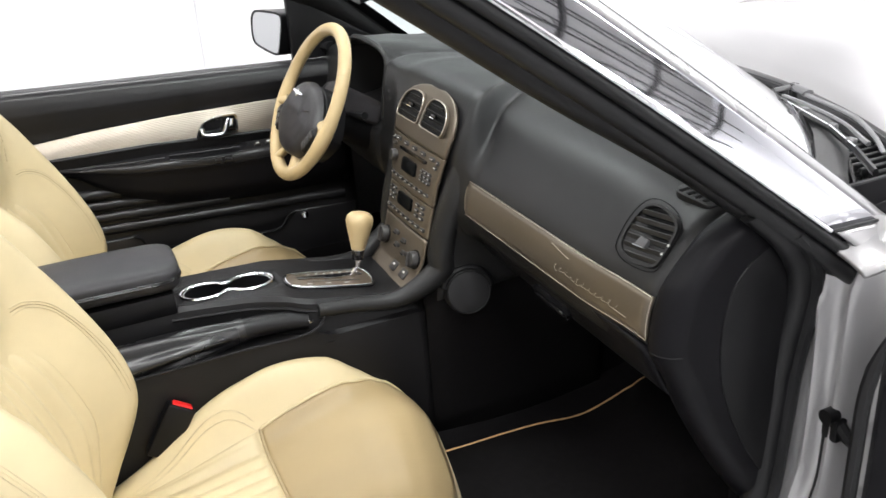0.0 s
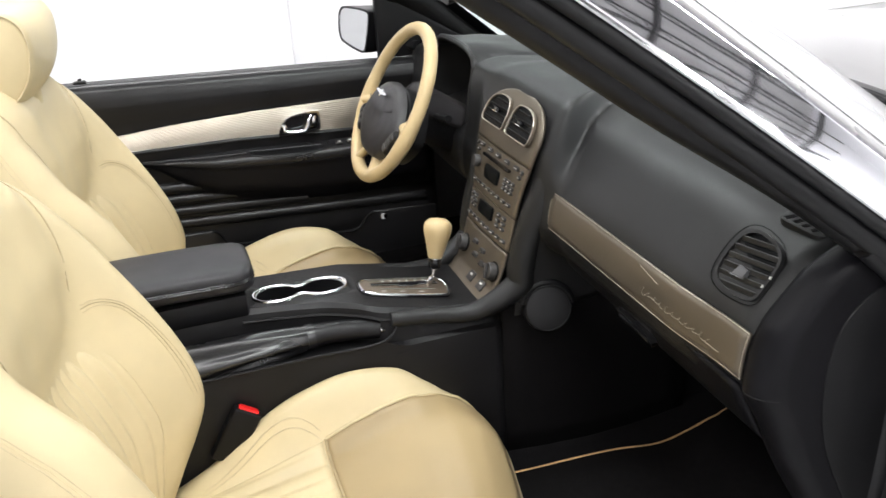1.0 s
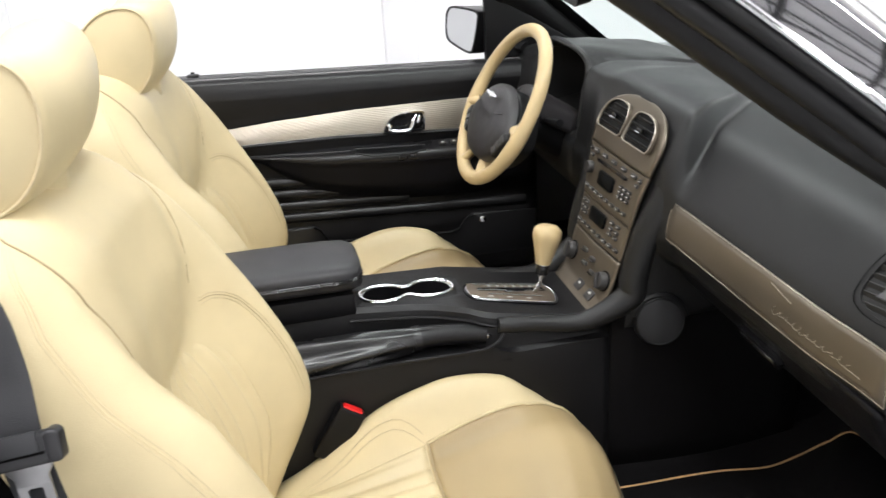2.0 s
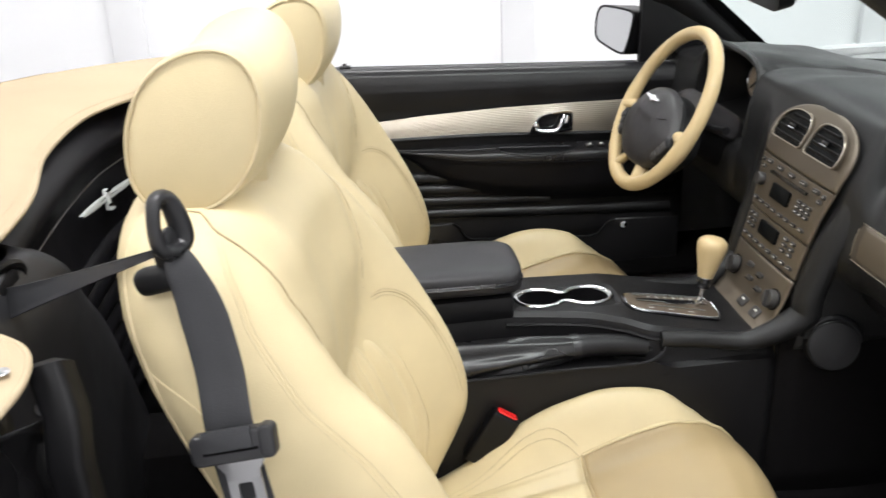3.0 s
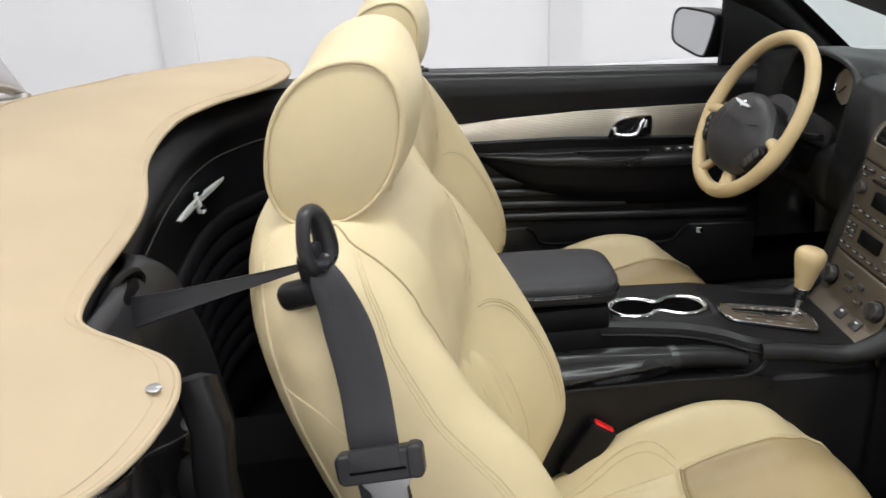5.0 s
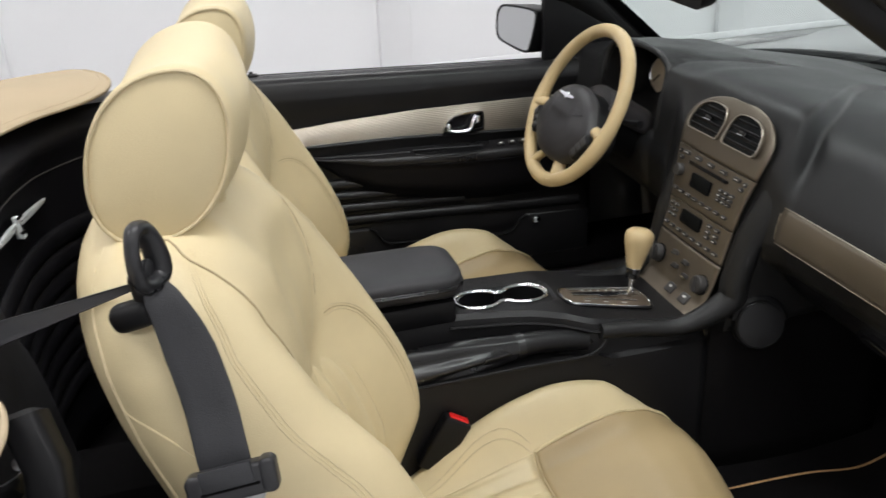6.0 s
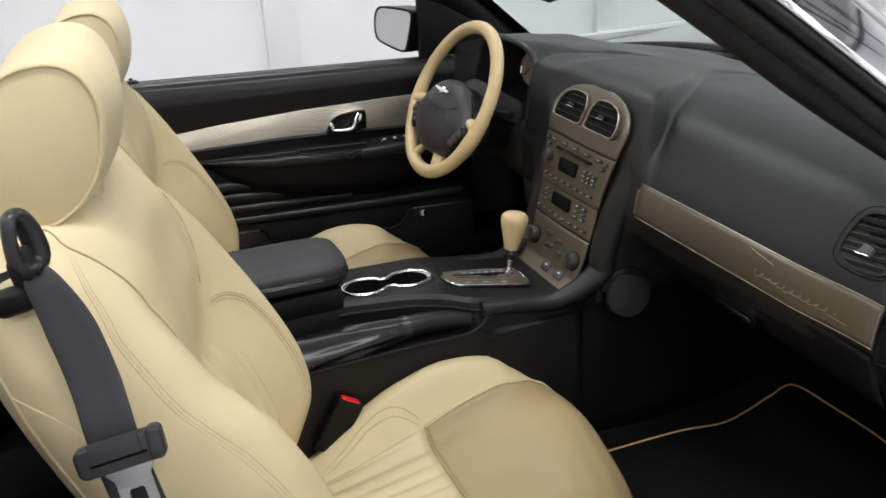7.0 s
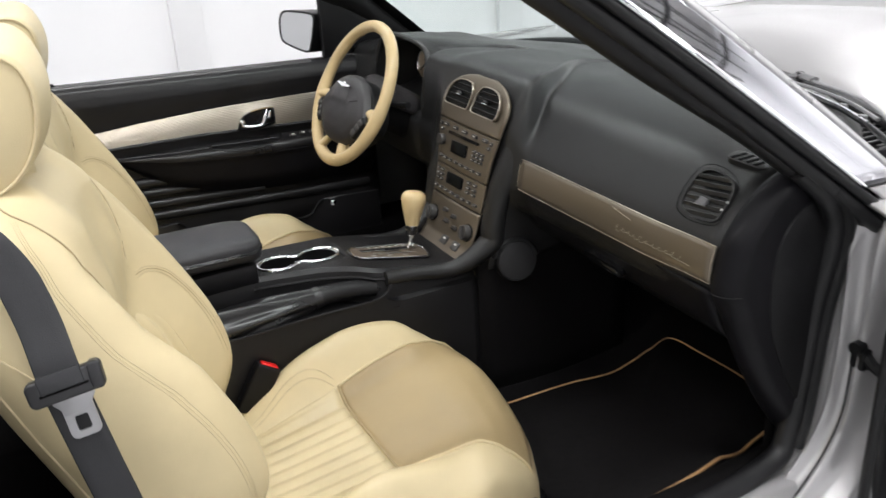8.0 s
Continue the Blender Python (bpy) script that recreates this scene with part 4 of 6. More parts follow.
def knob(parent, u, z, r, h=0.012):
    m = stack_m(u, z, 0.004)
    return part("knob", lathe([(r, 0), (r, h * 0.75), (r * 0.88, h), (r * 0.3, h * 1.02)], m, 24), BUTTON, parent, "round black knob")


def button_row(parent, z, us, w=0.012, h=0.0065):
    for u in us:
        m = stack_m(u, z, 0.007)
        b = part("button", plate(rounded(w, h, h * 0.4), m, 0.006, 0.001), BUTTON, parent)
        part("button_mark", box((w * 0.5, 0.0012, 0.0006), m=m @ pose(0, 0.0002, 0.0004)), MARK, b, smooth=False)


button_row(radio_p, 0.874, lin(-0.70, 0.66, 5), 0.021, 0.0085)
button_row(radio_p, 0.872, (-0.90, 0.86), 0.009, 0.009)
part("cd_slot", plate(rounded(0.130, 0.0060, 0.002), stack_m(-0.02, 0.8615, 0.0085), 0.006), GLOSS, radio_p)
button_row(radio_p, 0.861, (-0.84, 0.82), 0.012, 0.008)
part("radio_display", plate(rounded(0.066, 0.028, 0.004), stack_m(-0.12, 0.8335, 0.0080), 0.006, 0.001), SCREEN, radio_p, "dark unlit display")
knob(radio_p, -0.80, 0.838, 0.0125)
for zz in (0.8245, 0.8335, 0.8425):
    button_row(radio_p, zz, (0.42, 0.56, 0.70), 0.0125, 0.0070)
button_row(radio_p, 0.8005, lin(-0.86, 0.70, 8), 0.0165, 0.0068)
for zz in (0.7715, 0.7605, 0.7500):
    button_row(clim_p, zz, (-0.84, -0.68), 0.0130, 0.0072)
    button_row(clim_p, zz, (0.44, 0.66), 0.0150, 0.0072)
part("climate_display", plate(rounded(0.068, 0.027, 0.004), stack_m(-0.12, 0.7610, 0.0080), 0.006, 0.001), SCREEN, clim_p, "dark unlit display")
button_row(clim_p, 0.7305, lin(-0.88, 0.78, 8), 0.0165, 0.0068)


def low_m(u, v, off=0.0):
    """A frame on the lower panel."""
    p0, p1, p2 = (Vector(lowpan(u, v)), Vector(lowpan(u + 0.1, v)), Vector(lowpan(u, v + 0.05)))
    return plane_at(p0, p1 - p0, p2 - p0) @ pose(0, 0, off)


for u in (-0.76, 0.74):
    kn = part("knob", lathe([(0.0180, 0.0), (0.0175, 0.013), (0.0155, 0.0165), (0.004, 0.017)], low_m(u, 0.62, 0.0), 28), BUTTON, low_p, "round black knob")
    part("knob_skirt", lathe([(0.0205, 0.0), (0.0200, 0.003), (0.0180, 0.0035)], low_m(u, 0.62, 0.0), 28), GLOSS, kn)
    part("knob_grip", box((0.005, 0.030, 0.008), m=low_m(u, 0.62, 0.019) @ pose(0, 0, 0, 0, 0, 20), bevel=0.002), BUTTON, kn)
for u, v in ((-0.26, 0.80), (0.12, 0.76), (-0.14, 0.62), (0.24, 0.58)):
    b = part("toggle", plate(rounded(0.020, 0.009, 0.003), low_m(u, v, 0.005), 0.008, 0.002), BUTTON, low_p)
    part("toggle_edge", box((0.018, 0.0022, 0.002), m=low_m(u, v, 0.0058) @ pose(0, -0.003, 0)), CHROME, b, smooth=False)
for u in (0.02, 0.50):
    m = low_m(u, 0.30)
    b = part("rocker_switch", plate(rounded(0.027, 0.022, 0.004), m @ pose(0, 0, 0.003), 0.012, 0.002), BUTTON, low_p, "black rocker switch")
    part("switch_mark", box((0.008, 0.004, 0.0006), m=m @ pose(0, 0.003, 0.0033)), MARK, b, smooth=False)

# ---------------------------------------------------------------- steering wheel
WC = Vector((0.040, 0.370, 0.9055))
mw = plane_at(WC, (0, -1, 0), (0.477, 0, 0.879))
wheel = thing("steering_wheel", (0.2, 0.37, 0.80), "tan leather steering wheel with dark grey airbag hub", "steering wheel")
R = 0.1772


def rim_r(t):
    """The rim's thickness round the wheel: fatter beside the side spokes."""
    a = 360 * t
    return 0.0150 + 0.0022 * (math.exp(-((a - 345) / 16) ** 2) + math.exp(-((a - 195) / 16) ** 2)) + 0.0010 * math.exp(-((a - 270) / 40) ** 2)


part("rim", tube([mw @ Vector((R * math.cos(a), R * math.sin(a), 0)) for a in lin(0, 2 * math.pi * 95 / 96, 96)], rim_r, closed=True, n=16, up=(1, 0, 0)), LEATHER_WHEEL, wheel, "tan leather rim")
for a in (30, 150, 212, 328):
    c = mw @ Vector((R * math.cos(radians(a)), R * math.sin(radians(a)), 0))
    t1 = (mw.to_3x3() @ Vector((math.cos(radians(a)), math.sin(radians(a)), 0))).normalized()
    t2 = (mw.to_3x3() @ Vector((0, 0, 1))).normalized()
    part("rim_seam", tube([c + (t1 * math.cos(b) + t2 * math.sin(b)) * (rim_r(a / 360) + 0.0001) for b in lin(0, 2 * math.pi * 15 / 16, 16)], 0.0007, closed=True, n=4), THREAD, wheel)
# laced stitches along the inside of the rim
lace = [(math.radians(a), a) for a in range(36, 148, 3)]
for a, d in lace:
    t1 = Vector((math.cos(a), math.sin(a), 0))
    q = [mw @ (t1 * (R - (0.0151) * math.cos(b)) + Vector((-math.sin(a), math.cos(a), 0)) * 0.0016 * k + Vector((0, 0, 0.0151 * math.sin(b)))) for b, k in ((-0.02, -1), (0.12, 0), (0.26, 1))]
    part("rim_lace", tube(q, 0.0006, n=4), THREAD, wheel)
half = [(0.0, 0.046), (0.044, 0.040), (0.086, 0.018), (0.112, -0.010), (0.131, -0.038), (0.131, -0.064), (0.114, -0.088), (0.090, -0.110), (0.062, -0.126), (0.032, -0.132), (0.0, -0.134)]
hub = half + [(-x, y) for x, y in half[-2:0:-1]]
ho = [(p.x, p.y) for p in spline([(x, y, 0) for x, y in hub], 72, True)]


def hub_pt(u, v):
    """The airbag cover: a low dome over the hub's outline."""
    k = u * len(ho)
    x, y = ho[int(round(k)) % len(ho)]
    h = lin1([(0.0, 0.032), (0.35, 0.0305), (0.60, 0.027), (0.80, 0.0215), (0.92, 0.0145), (0.98, 0.006), (1.0, -0.004)], v)
    cx, cy = x * min(1.0, v), -0.035 + (y + 0.035) * min(1.0, v)
    ridge = 0.004 * math.exp(-(max(0.0, abs(cx) - 0.030 - 0.30 * max(0.0, 0.03 - cy)) / 0.006) ** 2) if cy > -0.02 else 0.004 * math.exp(-((cy + 0.02) / 0.012) ** 2) * math.exp(-(max(0.0, abs(cx) - 0.045) / 0.006) ** 2)
    return mw @ Vector((cx, cy, h + ridge * (1 - v) ** 0.4))


part("hub_cover", grid(hub_pt, [k / 72 for k in range(72)], [0.01] + lin(0.06, 1.0, 26), True, True), HUB, wheel, "dark grey airbag cover", sharp=70)
part("hub_back", plate([(0.93 * x, 0.93 * y - 0.002) for x, y in ho], mw @ pose(0, 0, -0.012), 0.05, 0.006, 3), PLASTIC, wheel)
part("hub_crease", tube([mw @ Vector((x, y, 0.0305 - 0.75 * x * x)) for x, y in [(q.x, q.y) for q in spline([(-0.090, -0.010, 0), (-0.06, -0.018, 0), (0.0, -0.023, 0), (0.06, -0.018, 0), (0.090, -0.010, 0)], 18)]], 0.0012, n=6), HUB, wheel)
for s in (-1, 1):
    sp = [(s * 0.098, -0.030, -0.006), (s * 0.125, -0.028, -0.006), (s * 0.150, -0.030, -0.003), (s * 0.168, -0.034, 0.0)]
    part("spoke", tube([mw @ Vector(q) for q in spline(sp, 12)], lambda t: 0.015 - 0.002 * math.sin(math.pi * t) + 0.004 * t, n=14, flat=0.7), LEATHER_WHEEL, wheel, "tan leather side spoke")
    sp = [(s * 0.040, -0.118, -0.006), (s * 0.052, -0.138, -0.004), (s * 0.066, -0.158, -0.001), (s * 0.070, -0.168, 0.0)]
    part("spoke", tube([mw @ Vector(q) for q in spline(sp, 12)], lambda t: 0.015 + 0.007 * t * t, n=14, flat=0.62), LEATHER_WHEEL, wheel, "tan leather lower spoke")
    pad = part("thumb_pad", plate(rounded(0.030, 0.068, 0.012), mw @ pose(s * 0.122, -0.072, 0.017, 0, s * 8, -s * 34), 0.026, 0.007, 3), PLASTIC, wheel, "black switch pad")
    for k in (-1, 0, 1):
        b = part("button", plate(rounded(0.019, 0.0145, 0.004), mw @ pose(s * 0.122 + k * s * 0.0095, -0.072 + k * 0.0140, 0.0195, 0, s * 8, -s * 34), 0.004, 0.0015), BUTTON, pad)
# winged badge as a plain shape
badge = [(0.0, 0.0085), (0.004, 0.0055), (0.008, 0.0035), (0.024, 0.0045), (0.041, 0.0020), (0.030, -0.0022), (0.010, -0.0040), (0.004, -0.0050), (0.0, -0.0095)]
part("badge", plate(badge + [(-x, y) for x, y in badge[-2:0:-1]], mw @ pose(0, 0.0125, 0.0345, -10, 0, 0), 0.008, 0.0010), CHROME, wheel, "small chrome winged badge")
part("column", tube([mw @ Vector((0, -0.01, -0.02)), mw @ Vector((0, -0.01, -0.08)), mw @ Vector((0, -0.01, -0.22))], lambda t: 0.045 + 0.012 * t, n=20), PLASTIC, wheel, "black steering column shroud")
part("column_hood", grid(lambda u, v: mw @ Vector((0.070 * math.cos(math.pi * u) * (1 - 0.10 * v), 0.005 + 0.062 * math.sin(math.pi * u) ** 0.7 * (1 - 0.15 * v), -0.038 - 0.13 * v - 0.012 * math.sin(math.pi * u) * (1 - v))), lin(0, 1, 25), lin(0, 1, 8)), HUB, wheel, "dark grey upper column shroud", solid=0.006)
part("column_face", plate([(0.069 * math.cos(math.pi * k / 24), 0.005 + 0.060 * math.sin(math.pi * k / 24) ** 0.7) for k in range(25)] + [(-0.05, -0.05), (0.05, -0.05)], mw @ pose(0, 0, -0.046), 0.02, 0.004), HUB, wheel)
for s in (-1, 1):
    part("stalk", tube([mw @ Vector((s * 0.04, 0.01, -0.075)), mw @ Vector((s * 0.08, 0.015, -0.090)), mw @ Vector((s * 0.13, 0.025, -0.090))], lambda t: 0.006 + 0.003 * t, n=8), PLASTIC, wheel)

# ---------------------------------------------------------------- centre console
con = thing("center_console", (-0.2, 0.0, 0.27), "black centre console with cup holders and gear selector", "console")


def con_top(x):
    return lin1([(-0.75, 0.665), (-0.40, 0.664), (-0.18, 0.655), (-0.10, 0.640), (0.0, 0.622), (0.075, 0.612), (0.2, 0.60)], x)


def con_right(x):
    return curve3([(-0.80, -0.046), (-0.40, -0.046), (-0.30, -0.058), (-0.237, -0.072), (-0.19, -0.096), (-0.15, -0.119), (-0.11, -0.124), (0.09, -0.124)], x)


def console_sec(u, v):
    """Across the console (u) at x = v: up the right side, over the top, down the left side."""
    x = v
    t, r = con_top(x), con_right(x)
    pts = [(-0.155, 0.26), (-0.153, 0.40), (-0.152, 0.54), (-0.148, 0.594 - 0.020 * curve1([(-0.16, 0), (-0.10, 1)], x)), (r - 0.012, 0.580), (r - 0.004, t - 0.022), (r, t - 0.008), (r + 0.010, t), (0.0, t + 0.001), (0.100, t), (0.112, t - 0.010), (0.120, t - 0.03), (0.128, 0.52), (0.135, 0.40), (0.14, 0.26)]
    k = min(int(u), 13)
    f = u - k
    return (x, pts[k][0] + (pts[k + 1][0] - pts[k][0]) * f, pts[k][1] + (pts[k + 1][1] - pts[k][1]) * f)


us = [i * 0.5 for i in range(15)] + [7 + k * 0.125 for k in range(1, 17)] + [9.5 + i * 0.5 for i in range(10)]
bm = grid(console_sec, us, lin(-0.78, 0.085, 53))
cut = [f for f in bm.faces if -0.372 < f.calc_center_median().x < -0.176 and -0.030 < f.calc_center_median().y < 0.038 and f.calc_center_median().z > 0.64]
xa, xb = min(v.co.x for f in cut for v in f.verts), max(v.co.x for f in cut for v in f.verts)
ya, yb = min(v.co.y for f in cut for v in f.verts), max(v.co.y for f in cut for v in f.verts)
bmesh.ops.delete(bm, geom=cut, context="FACES")
part("body", bm, CONSOLE, con, "black vinyl console body", solid=0.004, sharp=25, out=(0, 0, 1))
# forward shoulder that runs into the dashboard
def fwd(u, v):
    x = 0.088 + 0.40 * v
    t = 0.612 + 0.0 * v
    lift = 0.10 * curve1([(0.0, 0), (0.3, 0.25), (0.6, 1)], v)
    pts = [(-0.155, 0.26), (-0.155, 0.40), (-0.15, 0.53), (-0.142, 0.570 + lift * .3), (-0.128, t - 0.02 + lift), (-0.115, t + lift), (0.0, t + lift), (0.10, t + lift), (0.13, 0.52), (0.14, 0.26)]
    k = min(int(u), 8)
    f = u - k
    return (x, pts[k][0] + (pts[k + 1][0] - pts[k][0]) * f, pts[k][1] + (pts[k + 1][1] - pts[k][1]) * f)


part("front_shoulder", grid(fwd, [i * 0.5 for i in range(19)], lin(0, 1, 16)), CONSOLE, con, solid=0.006, sharp=25)
part("side_bead", tube([(x, con_right(x) - 0.006, con_top(x) - 0.020) for x in lin(-0.395, 0.083, 30)], 0.0035, n=6), CONSOLE, con)
part("joint_line", tube([(0.0865, -0.06, 0.6165), (0.0865, -0.112, 0.615), (0.0865, -0.128, 0.60), (0.0865, -0.145, 0.565), (0.0865, -0.150, 0.52)], 0.0018, n=5), GLOSS, con)

# armrest lid over a bin
part("bin", box((0.44, 0.150, 0.045), (-0.60, 0.022, 0.678), 0.006), PLASTIC, con)
def arm(u, v):
    a = 2 * math.pi * u
    w, h = 0.084, 0.027
    e = curve1([(-0.86, 0.5), (-0.80, 1), (-0.41, 1), (-0.385, 0.95), (-0.370, 0.85), (-0.362, 0.70), (-0.360, 0.50)], v)
    return (v, 0.022 + w * e * spow(math.cos(a), 0.42), 0.728 + 0.014 * math.cos(max(-1, min(1, (v + 0.58) / 0.3)) * 1.2) - 0.010 + h * (0.4 + 0.6 * e) * spow(math.sin(a), 0.55))


arm_ob = part("armrest", grid(arm, lin(0, 1 - 1 / 40, 40), lin(-0.86, -0.40, 24) + [-0.392, -0.384, -0.377, -0.371, -0.366, -0.363, -0.361, -0.360], True, True), ARM_LEATHER, con, "black leather armrest lid")
for dz, r in ((0.004, 0.0016), (0.000, 0.0016)):
    part("seam", tube([(x, 0.022 - 0.0855 * curve1([(-0.86, 0.5), (-0.80, 1), (-0.41, 1), (-0.385, 0.95), (-0.370, 0.85), (-0.362, 0.70), (-0.360, 0.50)], x) , 0.7275 + dz + 0.014 * math.cos((x + 0.58) / 0.3 * 1.2) - 0.010) for x in lin(-0.84, -0.365, 24)] + [(-0.3605, -0.03, 0.7275 + dz), (-0.3600, 0.02, 0.7275 + dz)], r * 1.3, n=6), BLACK_LEATHER, arm_ob)

# cup holders: chrome figure-of-eight ring over two wells
mcup = plane_at((-0.274, 0.004, con_top(-0.27) + 0.0015), (1, 0, -0.03), (0, 1, 0))
def eight(g):
    """The outline of the twin holes, grown by g."""
    out = []
    for k in range(72):
        a = 2 * math.pi * k / 72
        c, s = math.cos(a), math.sin(a)
        x = 0.090 * c
        h = 0.0335 * math.sqrt(max(0.0, 1 - ((abs(x) - 0.046) / 0.0445) ** 2))
        y = math.copysign(max(h, 0.0165) if abs(x) < 0.046 else h, s)
        out.append((x * (1 + g / 0.09), y + math.copysign(g, s) * min(1, abs(y) / 0.02)))
    return out


cup = part("cup_holder", tube([mcup @ Vector((x, y, 0.0012)) for x, y in eight(0.0012)], 0.0040, closed=True, n=10, flat=0.8), CHROME, con, "chrome rimmed twin cup holder")
part("cup_lip", tube([mcup @ Vector((x, y, -0.001)) for x, y in eight(-0.0022)], 0.0022, closed=True, n=6), EMBLEM, cup)
rim8 = [mcup @ Vector((x, y, 0.0)) for x, y in eight(0.0)]
bm = bmesh.new()
far = []
for p in rim8:
    dx, dy = p.x - (xa + xb) / 2, p.y - (ya + yb) / 2
    k = min(((xb - xa) / 2 + 0.004) / max(abs(dx), 1e-6), ((yb - ya) / 2 + 0.004) / max(abs(dy), 1e-6))
    q = Vector(((xa + xb) / 2 + dx * k, (ya + yb) / 2 + dy * k, 0))
    q.z = con_top(q.x) + 0.0004
    far.append(bm.verts.new(q))
for cx, cy in ((xa - 0.004, ya - 0.004), (xa - 0.004, yb + 0.004), (xb + 0.004, ya - 0.004), (xb + 0.004, yb + 0.004)):
    corner = min(far, key=lambda q: (q.co.x - cx) ** 2 + (q.co.y - cy) ** 2)
    corner.co = (cx, cy, con_top(cx) + 0.0004)
near = [bm.verts.new(p) for p in rim8]
deep = [bm.verts.new(p + Vector((0, 0, -0.075))) for p in rim8]
for i in range(len(rim8)):
    j = (i + 1) % len(rim8)
    bm.faces.new((far[i], far[j], near[j], near[i]))
    bm.faces.new((near[i], near[j], deep[j], deep[i]))
bm.faces.new(deep)
part("cup_well", bm, CONSOLE, con, "deep black cup well", sharp=30)

# gear selector
mg = plane_at((-0.074, -0.028, 0.6350), (1, -0.06, -0.175), (0, 1, 0))
go = [(p.x, p.y) for p in spline([(-0.086, -0.020, 0), (-0.086, 0.018, 0), (-0.06, 0.032, 0), (0.055, 0.038, 0), (0.080, 0.032, 0), (0.088, 0.0, 0), (0.080, -0.038, 0), (0.055, -0.044, 0), (-0.06, -0.036, 0)], 48, True)]
sel = part("selector_plate", plate(go, mg @ pose(0, 0, 0.005), 0.01, 0.002), BRONZE, con, "bronze gear selector plate")
part("selector_rim", tube([mg @ Vector((x, y, 0.0055)) for x, y in go], 0.0014, closed=True, n=6), CHROME, sel)
part("gate", plate([(-0.066, 0.006), (0.070, 0.016), (0.072, 0.002), (0.030, -0.002), (0.026, -0.008), (-0.010, -0.010), (-0.014, -0.004), (-0.064, -0.006)], mg @ pose(0, 0.006, 0.0065), 0.003, 0.0006), GLOSS, sel, "dark selector gate")
for rail in (((-0.070, 0.022, 0.0072), (0.0, 0.028, 0.0072), (0.070, 0.031, 0.0072)), ((-0.068, 0.000, 0.0072), (-0.012, 0.001, 0.0072), (-0.008, -0.005, 0.0072), (0.026, -0.003, 0.0072), (0.032, 0.003, 0.0072), (0.074, 0.008, 0.0072)), ((-0.050, -0.016, 0.0066), (0.010, -0.017, 0.0066), (0.060, -0.020, 0.0066))):
    part("gate_rail", tube([mg @ Vector(q) for q in rail], 0.0011, n=5), CHROME, sel)
for k in range(6):
    part("gear_mark", box((0.0045, 0.0045, 0.0008), m=mg @ pose(-0.040 + 0.017 * k, 0.018 + 0.0009 * k, 0.0074)), MARK, sel, smooth=False)
for k in range(3):
    part("gear_mark", box((0.010, 0.0018, 0.0008), m=mg @ pose(-0.046 + 0.038 * k, -0.025 - 0.002 * k, 0.0058)), MARK, sel, smooth=False)
part("selector_frame", tube([mg @ Vector((x * 1.03, y * 1.05, 0.0030)) for x, y in go], 0.0032, closed=True, n=8), GLOSS, sel)
base, top = Vector((0.0, 0.006, 0.628)), Vector((0.020, 0.014, 0.742))
mk = plane_at(base, (0.98, 0, -0.17), (0, 1, 0))
ax = (top - base).normalized()
mk = Matrix.Translation(base) @ ax.to_track_quat("Z", "Y").to_matrix().to_4x4()
lever = part("gear_lever", lathe([(0.006, 0.0), (0.006, 0.04)], mk, 12), CHROME, con, "gear lever with tan leather knob")
part("collar", lathe([(0.012, 0.022), (0.0135, 0.028), (0.0135, 0.038), (0.012, 0.042)], mk, 20), GLOSS, lever)
part("collar_ring", lathe([(0.0125, 0.041), (0.0145, 0.0425), (0.0145, 0.046), (0.0125, 0.0475)], mk, 20), CHROME, lever, "chrome ring")
part("knob", lathe([(0.0145, 0.044), (0.0180, 0.060), (0.0225, 0.078), (0.0268, 0.095), (0.0284, 0.106), (0.0264, 0.116), (0.0200, 0.122), (0.009, 0.1235), (0.002, 0.124)], mk, 32), LEATHER_WHEEL, lever, "tan leather knob")
for k in range(15):
    h = 0.050 + 0.0045 * k
    r_ = curve3([(0.044, 0.0145), (0.060, 0.0180), (0.078, 0.0225), (0.095, 0.0268), (0.106, 0.0284), (0.116, 0.0264), (0.122, 0.020)], h) + 0.0002
    a0 = radians(232 + 7 * math.sin(k * 0.3))
    part("knob_stitch", tube([mk @ Vector((r_ * math.cos(a0 + d), r_ * math.sin(a0 + d), h + 0.0016 * q)) for d, q in ((-0.11, -1), (0.0, 0), (0.11, 1))], 0.0006, n=4), SEAM, lever)
part("knob_seam", tube([mk @ Vector((-r * 0.70 - .0, -r * 0.70, z)) for r, z in ((0.0150, 0.047), (0.0184, 0.060), (0.0229, 0.078), (0.0272, 0.095), (0.0288, 0.106), (0.0270, 0.115))], 0.0008, n=5), SEAM, lever)
part("shift_bracket", box((0.010, 0.008, 0.022), m=mg @ pose(0.052, 0.0, 0.014, 0, 15, 0), bevel=0.002), CHROME, lever)

# hand brake lying in its recess on the passenger's side
hb = part("handbrake_lever", tube(spline([(-0.282, -0.108, 0.616), (-0.24, -0.110, 0.617), (-0.19, -0.114, 0.613), (-0.152, -0.118, 0.607)], 18), lambda t: 0.0225 - 0.0035 * t, n=18, flat=0.95), CONSOLE, con, "black leather handbrake grip")
part("grip_band", tube([(-0.288, -0.108, 0.616), (-0.274, -0.108, 0.6165)], 0.0245, n=18, flat=0.95), BLACK_LEATHER, hb, "stitched collar of the boot")
part("release_button", tube([(-0.153, -0.118, 0.607), (-0.143, -0.1185, 0.6055), (-0.139, -0.1187, 0.605)], lambda t: 0.0105 - 0.004 * t ** 3, n=14), CHROME, hb, "chrome release button")
